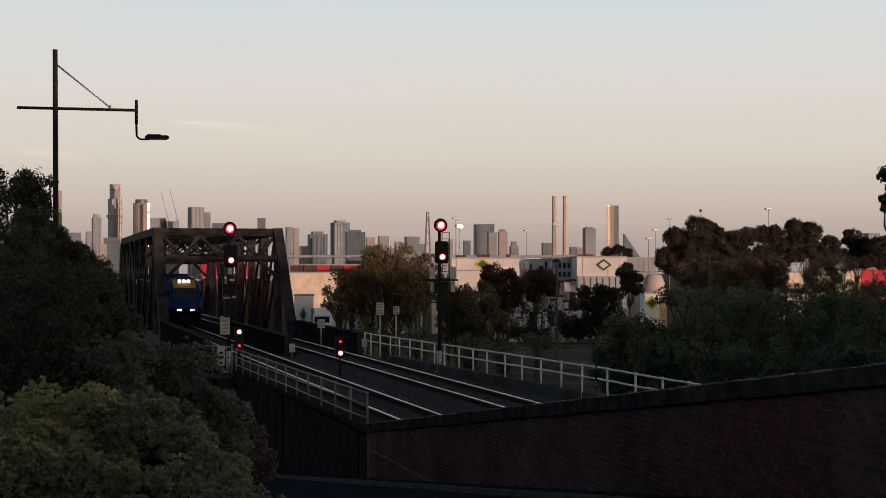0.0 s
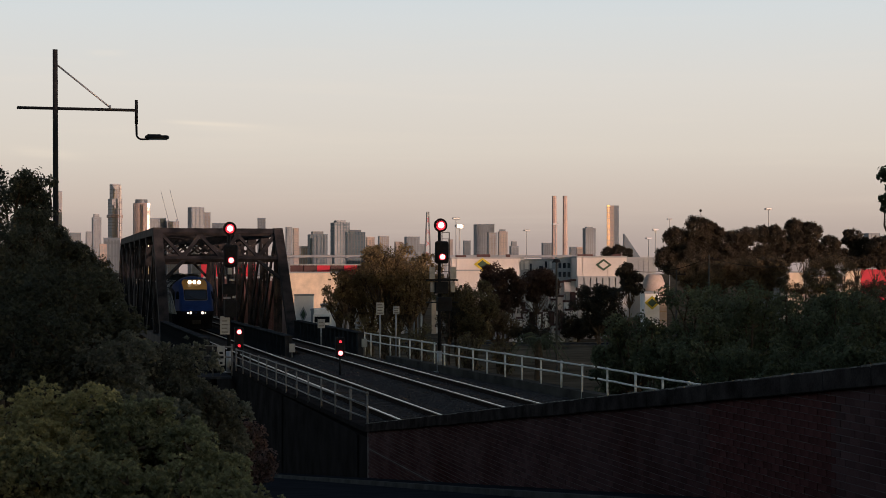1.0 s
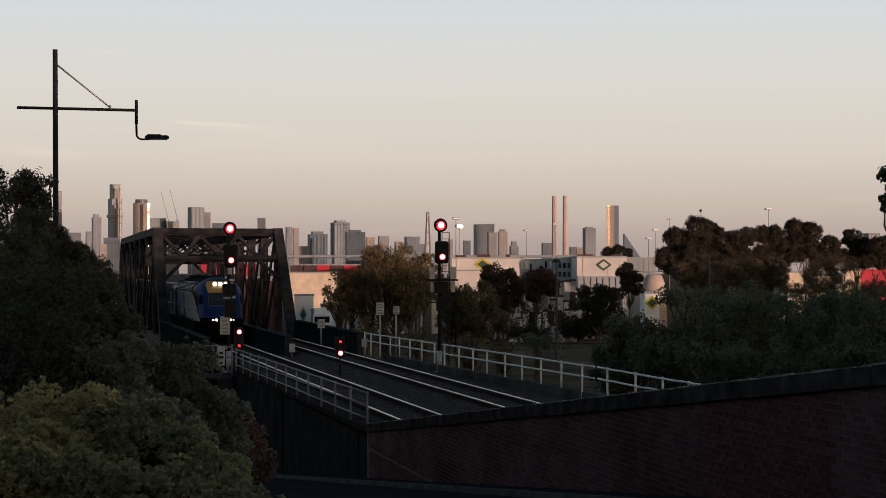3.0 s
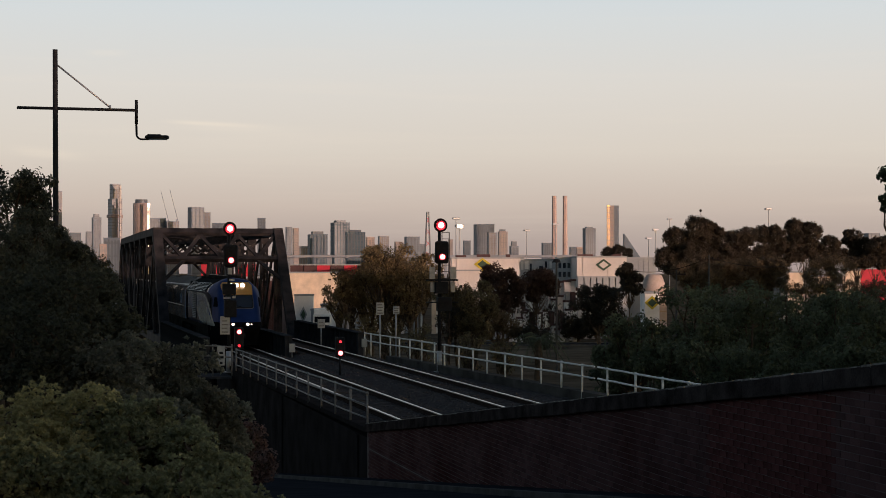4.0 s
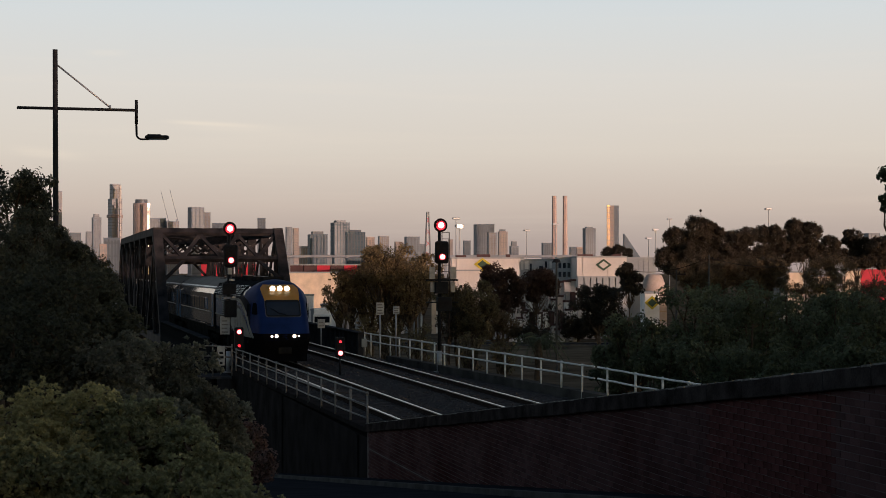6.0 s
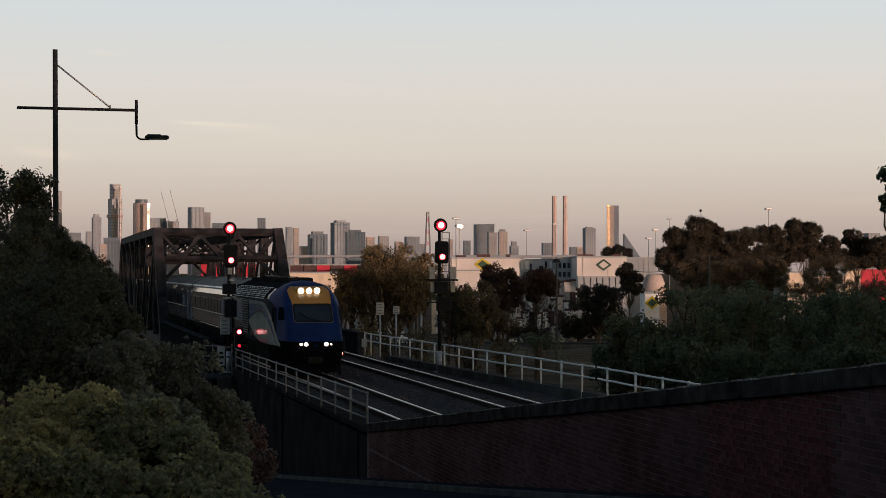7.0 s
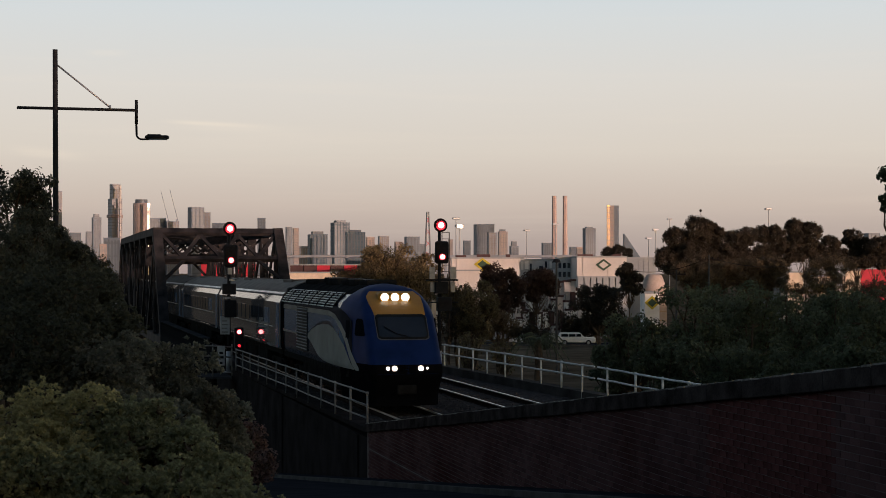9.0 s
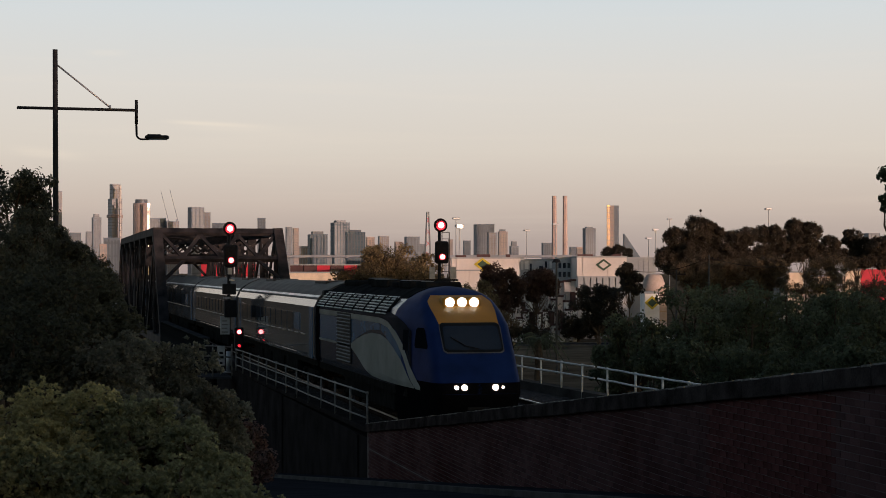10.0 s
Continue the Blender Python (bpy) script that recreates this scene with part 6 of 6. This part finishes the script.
            box(bm, -w * 0.32, w * 0.3, d * 0.15, d * 0.85, h, h + crown)
            part("plant_room", bm, TOWER_DARK, t)
    return t


LOW_T = "low grey building at the city's edge"
GREY_T = "grey concrete and glass city tower far off"
GLASS_T = "blue-grey glass city tower far off"
WARM_T = "city tower with the low sun's warmth put into its facade colour"
tower(45.74, 3273.61, 9.18, 147.09, TOWER_PALE, GREY_T, 30)
tower(66.68, 2960.89, 20.34, 65.26, TOWER_GREY, GREY_T, 20)
tower(91.35, 3057.82, 11.48, 69.28, TOWER_GREY, GREY_T, 25)
tower(114.84, 3360.29, 18.94, 102.09, TOWER_GREY, GREY_T, 25, crown=6)
tower(141.59, 3148.85, 24.71, 128.78, TOWER_TALL, "very tall tower with a pale ring and stepped top", 38, floors=16)
tower(141.08, 3159.23, 18.84, 154.97, TOWER_TALL, "slim upper shaft of the tallest tower", 38, floors=16)
tower(38.59, 914.76, 9.18, 20.59, TOWER_GREY, LOW_T, 10, fins=5, floors=3, name="low_building")
tower(26.75, 712.24, 3.12, 14.5, TOWER_WARM, LOW_T, 20, fins=2, floors=2, name="low_building")
tower(19.89, 816.45, 10.2, 14.94, TOWER_PALE, LOW_T, 10, fins=5, floors=2, name="low_building")
# extra narrow shaft, paler: the tower's sunlit edge as colour
tower(146.89, 3137.37, 3.94, 150.06, TOWER_LIT, "narrow strip painted as the sunlit edge of the tallest tower", 26, fins=2, floors=9)
bm = bmn()
w = 22.74
box(bm, -w / 2, w / 2, -w * 0.05, w * 0.8, 0, 6, 1.2)
t = thing("tower_ring", 141.5, 3146.82, 95.12, "ring round the tallest tower, its gold light put into the colour", "tower", turn=25)
part("ring", bm, TOWER_WARM, t)
rt = thing("tower", 177.99, 3053.21, GZ - 1, "round city tower with pink low sun put into its colour", "tower", "city towers")
rw, rh = 27.74 / 2, 118.07 - GZ + 1
bm = bmn()
bmesh.ops.create_cone(bm, cap_ends=True, segments=40, radius1=rw, radius2=rw, depth=rh, matrix=Matrix.Translation((0, 0, rh / 2)))
part("shaft", bm, TOWER_WARM, rt, "", True)
for k in range(20):
    a = 6.2832 * (k + 0.5) / 20
    bm = bmn()
    beam(bm, (math.cos(a) * rw, math.sin(a) * rw, 0), (math.cos(a) * rw, math.sin(a) * rw, rh * 0.97), 0.5, 0.5)
    part("fin", bm, TOWER_WARM, rt)
bm = bmn()
bmesh.ops.create_cone(bm, cap_ends=True, segments=20, radius1=rw * 0.75, radius2=rw * 0.75, depth=6, matrix=Matrix.Translation((0, 0, rh + 3)))
part("plant_room", bm, TOWER_DARK, rt)
# extra narrow shaft in a bright tint: the sun's glint
tower(188.28, 3020.05, 4.76, 116.55, TOWER_GLINT, "narrow bright strip added as a sun glint on the round tower", 26, fins=2, floors=2)
tower(230.3, 3436.27, 43.37, 103.97, TOWER_GREY, GREY_T, 30)
tower(259.88, 3429.44, 28.19, 97.47, TOWER_PALE, GREY_T, 20)
tower(279.33, 3117.06, 29.66, 113.96, TOWER_GREY, GREY_T, 28, depth=0.9, fins=3)
tower(313.75, 3314.37, 14.73, 111.56, TOWER_PALE, GREY_T, 10)
tower(350.73, 3408.46, 39.03, 94.22, TOWER_GREY, GREY_T, 10)
tower(400.69, 3191.67, 15.31, 98.11, TOWER_GREY, GREY_T, 10)
tower(407.27, 2882.26, 11.1, 74.51, TOWER_GREY, GREY_T, 20)
tower(403.67, 2780.46, 9.82, 70.3, TOWER_WARM, WARM_T, 20)
tower(430.7, 2876.85, 22.19, 43.07, TOWER_PALE, GREY_T, 10)
tower(375.83, 2376.36, 27.55, 52.44, TOWER_GLASS, GLASS_T, 15, crown=4, fins=5)
tower(423.34, 2468.03, 27.1, 71.19, TOWER_GLASS, GLASS_T, 22, crown=3)
tower(407.34, 2266.46, 26.4, 53.37, TOWER_GLASS, GLASS_T, 10, crown=3, fins=6)
tower(462.95, 2458.88, 12.76, 50.47, TOWER_WARM, WARM_T, 15)
tower(500.86, 2552.76, 16.58, 53.97, TOWER_PALE, GREY_T, 15)
tower(522.67, 2547.72, 13.27, 45.68, TOWER_WARM, WARM_T, 15)
tower(521.21, 2445.43, 21.52, 51.26, TOWER_GREY, GREY_T, 15, fins=4)
tower(555.79, 2540.08, 11.61, 42.37, TOWER_GREY, GREY_T, 15)
tower(596.18, 2530.75, 6.63, 49, TOWER_WARM, WARM_T, 15)
tower(643.44, 2622.47, 11.19, 49, TOWER_GREY, GREY_T, 10)
tower(645.46, 2519.37, 29.85, 71.39, TOWER_GREY, "broad grey tower with a curved stepped crown", 12, fins=8)
tower(645.87, 2478.23, 13.06, 58.11, TOWER_PALE, GREY_T, 12)
tower(645.49, 2416.74, 13.55, 58.44, TOWER_WARM, WARM_T, 14, crown=3)
tower(687.47, 2509.68, 13.27, 39.05, TOWER_GREY, GREY_T, 14, crown=7)
tower(819.05, 2787.19, 16.65, 48.62, TOWER_GREY, GREY_T, 10)
tower(861.4, 2777.41, 12.95, 42.14, TOWER_GREY, GREY_T, 10)
tower(840.4, 2679.63, 9.82, 39.94, TOWER_WARM, WARM_T, 10)
tower(826.32, 2580.25, 18.94, 67.94, TOWER_GREY, GREY_T, 16, crown=2)
tower(1256, 2500, 22, 60.6, TOWER_GREY, "grey city block just over the trees", 15, fins=4)
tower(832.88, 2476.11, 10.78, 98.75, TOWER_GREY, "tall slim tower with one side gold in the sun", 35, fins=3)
# gold shafts beside the grey one: reflected sun put into colour
tower(824.83, 2472.83, 7.45, 98.56, TOWER_WARM, "slim tower's side with sunlit gold-brown put into the colour", 10, fins=3, floors=14)
tower(818.41, 2469.18, 4.13, 99.21, TOWER_GOLD, "slim tower's side painted gold for sun reflected in glass", 18, fins=3, floors=9)
tower(824.15, 2375.49, 25.51, 55.25, TOWER_GREY, "wedge-shaped building with a long sloping edge", 0, slant=0.62)
for px in (0, 1):
    x, y = ((801.25, 2688.67), (817.78, 2684.85))[px]
    bm = bmn()
    h = 121.19 - GZ
    tube(bm, (0, 0, 0), (0, 0, h), 4.46, 3.57, 8)
    t = thing("bridge_pylon", x, y, GZ, "slender concrete bridge pylon with pink sunlight put into its colour", "pylon", "pair of bridge pylons")
    part("shaft", bm, PYLON_PINK, t)
bm = bmn()
box(bm, -190, 230, 0, 26, 0, 3)
vd = thing("viaduct", 437.47, 2156.87, 19.66, "long pale elevated motorway in the distance", "viaduct", turn=-13)
part("deck", bm, TOWER_PALE, vd)
for i in range(9):
    bm = bmn()
    h = 19.66 - GZ + 1
    box(bm, -180 + i * 48, -176 + i * 48, 4, 20, -h, -0.1)
    part("pier", bm, TOWER_PALE, vd)


def light_mast(x, y, z1, r, label, head=True):
    t = thing("light_mast", x, y, GZ, label, "light mast", "tall light masts of the yard")
    bm = bmn()
    tube(bm, (0, 0, 0), (0, 0, z1 - GZ), r, r * 0.5, 8)
    part("pole", bm, GALV, t)
    if head:
        bm = bmn()
        box(bm, -r * 4.5, r * 4.5, -r * 3, r * 3, z1 - GZ - r * 1.2, z1 - GZ + r * 1.2, r * 0.4)
        part("lamp_ring", bm, GALV, t)


for x, y, z, r in ((116.05, 486.36, 18.74, 0.22), (98.26, 408.36, 14.68, 0.22), (151.72, 539.7, 16.73, 0.2), (164.05, 454.75, 15.1, 0.18), (146.81, 397.15, 16.28, 0.12), (133.29, 307.91, 15.59, 0.14),
                   (141.98, 398.27, 11.73, 0.16), (94.64, 316.83, 12.75, 0.13), (84.33, 216.58, 11.93, 0.05)):
    light_mast(x, y, z, r, "tall slim light mast over the yard", head=r > 0.05)
    if r == 0.05:
        bm = bmn()
        bmesh.ops.create_icosphere(bm, subdivisions=2, radius=0.19, matrix=Matrix.Translation((x, y, z)))
        tagged(link("mast_ball", bm, BLACK), "dark round ball on a thin mast above trees", "mast ball")
bm = bmn()
box(bm, -0.75, 0.75, -0.3, 0.3, -0.45, 0.45, 0.05)
lp = thing("floodlight_panel", 98.03, 407.39, 14.52, "white floodlight panel on a tall mast catching the sun", "floodlight", turn=8)
part("panel", bm, TOWER_GLINT, lp)
t = thing("lattice_tower", 151.59, 683.41, GZ, "red and white lattice radio mast", "radio mast")
h = 27.22 - GZ
for s in (-1, 1):
    for q in (-1, 1):
        bm = bmn()
        beam(bm, (s * 1.6, q * 1.6, 0), (s * 0.35, q * 0.35, h), 0.25, 0.25)
        part("leg", bm, GALV, t)
for i in range(14):
    k0, k1 = 1.6 - 1.25 * i / 14, 1.6 - 1.25 * (i + 1) / 14
    bm = bmn()
    beam(bm, (-k0, -k0, h * i / 14), (k1, -k1, h * (i + 1) / 14), 0.14, 0.14)
    beam(bm, (k0, -k0, h * i / 14), (-k1, -k1, h * (i + 1) / 14), 0.14, 0.14)
    part("brace", bm, SIGN_WHITE if i % 2 else RED_BOX, t)
for x, y, z in ((219.98, 3028.13, 88.41), (234.9, 3024.68, 90.33)):
    t = thing("tower_crane", x, y, GZ, "thin luffing tower crane over the city", "crane", "tower cranes")
    bm = bmn()
    tube(bm, (0, 0, 0), (0, 0, z - GZ), 0.8, 0.8, 6)
    part("mast", bm, TOWER_PALE, t)
    bm = bmn()
    tube(bm, (3, 0, z - GZ - 4), (-11, 0, z - GZ + 50), 0.55, 0.3, 6)
    part("jib", bm, TOWER_PALE, t)

def utility_pole(x, y, z1, label, arm=True):
    t = thing("utility_pole", x, y, GZ, label, "utility pole", "utility poles")
    h = z1 - GZ
    bm = bmn()
    tube(bm, (0, 0, 0), (0, 0, h), 0.1, 0.075, 10)
    part("pole", bm, KERB, t)
    if not arm:
        bm = bmn()
        bmesh.ops.create_cone(bm, cap_ends=True, segments=14, radius1=0.42, radius2=0.2, depth=0.3, matrix=Matrix.Translation((0, 0, h)))
        part("lamp_head", bm, BLACK, t)
        return
    bm = bmn()
    box(bm, -0.9, 0.9, -0.06, 0.06, h - 0.45, h - 0.33)
    part("crossarm", bm, RAIL_WEB, t)
    for s in (-0.8, -0.3, 0.3, 0.8):
        bm = bmn()
        tube(bm, (s, 0, h - 0.33), (s, 0, h - 0.15), 0.04, n=6)
        part("insulator", bm, BLACK, t)


def cable(p, q, sag, label):
    bm = bmn()
    p, q = Vector(p), Vector(q)
    pipe(bm, [p.lerp(q, i / 12) - Vector((0, 0, sag * 4 * i / 12 * (1 - i / 12))) for i in range(13)], 0.025, 5)
    tagged(link("cable", bm, BLACK), label, "cable", "overhead cables")


utility_pole(55.69, 141.09, 5.47, "wooden utility pole with a crossarm before dark trees")
utility_pole(43.11, 143.99, 5, "slim dark pole with a lamp head in the yard", False)
utility_pole(56.52, 151.16, 4.23, "short wooden pole with a pale fitting")
for k in (-0.8, 0.3):
    cable((55.69, 141.09, 5.28), (51.05, 147.29, 4.13), 0.5, "thin dark overhead cable")
    cable((55.69, 141.09, 5.28), (80.29, 176.46, 4.96), 0.6, "thin dark overhead cable")
for i in range(7):
    rr = random.Random(600 + i)
    q = (560 - 784 + i * 9) / 3136
    facing("parked_trailer", 250 * (0.22495 + 0.97437 * q), 250 * (0.97437 - 0.22495 * q) + rr.uniform(-3, 3), rr.uniform(0.6, 0.9), 5.0, GZ, GZ + rr.uniform(2.0, 4.6),
           PALE_WALL if rr.random() < 0.6 else GREY_WALL, "pale trailer parked behind the trees", "trailer", group="parked trailers")

for i in range(13):
    rr = random.Random(830 + i)
    q = (628 - 784 + i * 13.5) / 3136
    facing("parked_trailer", 246 * (0.22495 + 0.97437 * q), 246 * (0.97437 - 0.22495 * q) + rr.uniform(-3, 3), rr.uniform(0.45, 0.95), 5.0, GZ, GZ + rr.uniform(2.4, 7.5),
           rr.choice((PALE_WALL, WHITE_BOX, GREY_WALL, CREAM_BOX)), "pale trailer parked behind the trees", "trailer", group="parked trailers")

# ---- sky backdrop far behind the city ----


def make_sky_backdrop():
    m = bpy.data.materials.new("evening_sky")
    m.use_nodes = True
    nt = m.node_tree
    n, l = nt.nodes, nt.links
    n.remove(n["Principled BSDF"])
    em = n.new("ShaderNodeEmission")
    tc = n.new("ShaderNodeTexCoord")
    sep = n.new("ShaderNodeSeparateXYZ")
    l.new(tc.outputs["Object"], sep.inputs[0])
    mr = n.new("ShaderNodeMapRange")
    mr.inputs[1].default_value, mr.inputs[2].default_value = 0.0, 800.0
    l.new(sep.outputs["Z"], mr.inputs[0])
    # thin cloud streaks, drawn out along the horizon
    mp = n.new("ShaderNodeMapping")
    mp.inputs["Scale"].default_value = (0.0016, 0.0016, 0.03)
    l.new(tc.outputs["Object"], mp.inputs[0])
    nz = n.new("ShaderNodeTexNoise")
    nz.inputs["Scale"].default_value = 1.0
    nz.inputs["Detail"].default_value = 4
    l.new(mp.outputs[0], nz.inputs["Vector"])
    ramp = n.new("ShaderNodeValToRGB")
    stops = ((0.0, (0.385, 0.305, 0.285)), (0.1, (0.455, 0.368, 0.330)), (0.22, (0.590, 0.492, 0.425)), (0.4, (0.698, 0.63, 0.552)), (0.62, (0.719, 0.683, 0.632)), (0.85, (0.676, 0.704, 0.707)), (1.0, (0.621, 0.693, 0.738)))
    cr = ramp.color_ramp
    cr.elements[0].position, cr.elements[0].color = stops[0][0], (*stops[0][1], 1)
    cr.elements[1].position, cr.elements[1].color = stops[-1][0], (*stops[-1][1], 1)
    for p, c in stops[1:-1]:
        cr.elements.new(p).color = (*c, 1)
    l.new(mr.outputs[0], ramp.inputs[0])
    streak = n.new("ShaderNodeMapRange")
    streak.inputs[1].default_value, streak.inputs[2].default_value = 0.55, 0.8
    streak.inputs[3].default_value, streak.inputs[4].default_value = 0.0, 0.10
    l.new(nz.outputs[0], streak.inputs[0])
    mixer = n.new("ShaderNodeMix")
    mixer.data_type = "RGBA"
    mixer.inputs["B"].default_value = (0.88, 0.76, 0.63, 1)
    l.new(streak.outputs[0], mixer.inputs["Factor"])
    l.new(ramp.outputs[0], mixer.inputs["A"])
    last = mixer.outputs["Result"]

    def calc(op, a, b):
        k = n.new("ShaderNodeMath")
        k.operation = op
        for i, v in enumerate((a, b)):
            if isinstance(v, (int, float)):
                k.inputs[i].default_value = v
            else:
                l.new(v, k.inputs[i])
        return k.outputs[0]

    def fade(v, a, b):
        k = n.new("ShaderNodeMapRange")
        k.interpolation_type = "SMOOTHSTEP"
        k.inputs[1].default_value, k.inputs[2].default_value = a, b
        l.new(v, k.inputs[0])
        return k.outputs[0]

    # thin high wisps of cloud
    for x0, x1, z0, slope, width, strength in ((300, 640, 400, -0.045, 9, 0.5), (-90, 170, 322, -0.10, 22, 0.35), (330, 760, 392, -0.05, 26, 0.22), (120, 260, 575, 0.0, 14, 0.25)):
        line = calc("ADD", calc("MULTIPLY", calc("SUBTRACT", sep.outputs["X"], x0), slope), z0)
        off = calc("ABSOLUTE", calc("SUBTRACT", sep.outputs["Z"], line), 0.0)
        m1 = fade(off, width, 0.0)
        m2 = calc("MULTIPLY", fade(sep.outputs["X"], x0, x0 + (x1 - x0) * 0.35), fade(sep.outputs["X"], x1, x0 + (x1 - x0) * 0.5))
        fac = calc("MULTIPLY", calc("MULTIPLY", m1, m2), calc("MULTIPLY", nz.outputs[0], strength))
        mx = n.new("ShaderNodeMix")
        mx.data_type = "RGBA"
        mx.inputs["B"].default_value = (0.95, 0.82, 0.66, 1)
        l.new(fac, mx.inputs["Factor"])
        l.new(last, mx.inputs["A"])
        last = mx.outputs["Result"]
    l.new(last, em.inputs["Color"])
    l.new(em.outputs[0], n["Material Output"].inputs["Surface"])
    bm = bmn()
    rows = []
    for i in range(49):
        a = radians(13 - 60 + 120 * i / 48)
        rows.append([bm.verts.new((4750 * math.sin(a), 4750 * math.cos(a), z)) for z in (-60, 400, 900, 2200)])
    for p, q in zip(rows, rows[1:]):
        for k in range(3):
            bm.faces.new((p[k], q[k], q[k + 1], p[k + 1]))
    tagged(link("backdrop", bm, m), "pale evening sky, pink low down and blue-grey above", "sky", kind="structure")


make_sky_backdrop()

# ---- bricks of the parapet ----


def make_bricks():
    rng = random.Random(9)
    data = []
    for k in range(4):
        bm = bmn()
        box(bm, 0, 0.03, -0.1165, 0.1165, -0.0375, 0.0375)
        for v in bm.verts:
            v.co.x += rng.uniform(-0.003, 0.003)
            v.co.z += rng.uniform(-0.002, 0.002)
        me = bpy.data.meshes.new("brick")
        bm.to_mesh(me)
        bm.free()
        me.materials.append(BRICK)
        data.append(me)
    verts, faces = [], []
    count = 0
    z = -3.0
    course = 0
    while z < 4.0:
        y = 2.2 + (0.12 if course % 2 else 0.0)
        while y < 47.2:
            top = wall_top(y + 0.114) - 0.2
            low = 3.40 - 0.1036 * y - 0.1
            if low < z and z - 0.02 < top:
                x = WALL_X - 0.004 + rng.uniform(-0.003, 0.003)
                if 18.6 < y < 22.4 and count < 300:
                    ob = new("brick", rng.choice(data))
                    ob.parent = PARAPET
                    ob.location = (x, y, z)
                    count += 1
                else:
                    b = len(verts)
                    for dx, dy, dz in ((0, -1, -1), (0, 1, -1), (0, 1, 1), (0, -1, 1), (0.03, -1, -1), (0.03, 1, -1), (0.03, 1, 1), (0.03, -1, 1)):
                        verts.append((x + dx, y + dy * 0.1165, z + dz * 0.0375))
                    for f in ((0, 3, 2, 1), (0, 1, 5, 4), (1, 2, 6, 5), (2, 3, 7, 6), (3, 0, 4, 7)):
                        faces.append(tuple(b + i for i in f))
            y += 0.24
        z += 0.086
        course += 1
    for zz, y0, y1 in ((-0.592, 38.6, 47.3),):
        bm = bmn()
        box(bm, WALL_X - 0.02, WALL_X + 0.004, y0, y1, zz - 0.01, zz + 0.012)
        part("string_course", bm, LIME, PARAPET, "thin pale ledge")
    me = bpy.data.meshes.new("brickwork")
    me.from_pydata(verts, [], faces)
    me.materials.append(BRICK_REST)
    ob = tagged(new("brickwork", me), kind="stuff")
    ob.parent = PARAPET


make_bricks()

# ---- what moves ----
NOSE_START, SPEED = 130.95, 8.79
CAR_START, CAR_SPEED = -79.0, 10.5


def motions():
    rows = [(t, pose(TRACKS[0], NOSE_START - SPEED * t, 0)) for t in (0.0, 2.5, 5.0, 7.5, 10.0)]
    walk(POWER_CAR, rows)
    for car, o in zip(CARRIAGES, CARRIAGE_OFFSETS):
        walk(car, [(t, pose(TRACKS[0], NOSE_START + o - SPEED * t, 0)) for t in (0.0, 2.5, 5.0, 7.5, 10.0)])
    for wheel, y in WHEELS:
        turn = math.degrees(SPEED / 0.46)
        walk(wheel, [(i / 15, pose(0, y, 0.46, turn * i / 15)) for i in range(151)])
    along, ahead = Vector((math.cos(radians(13)), -math.sin(radians(13)), 0)), Vector((math.sin(radians(13)), math.cos(radians(13)), 0))
    rows = []
    for t in (0.0, 2.5, 5.0, 7.5, 10.0):
        p = along * (CAR_START + CAR_SPEED * t) + ahead * 206.8
        rows.append((t, pose(p.x, p.y, -4.54, 0, 0, -13)))
    walk(CAR, rows)
    for wheel, x, y in CAR_WHEELS:
        turn = math.degrees(CAR_SPEED / 0.32)
        walk(wheel, [(i / 24, pose(x, y, 0.32, 0, turn * i / 24, 0)) for i in range(241)])


motions()
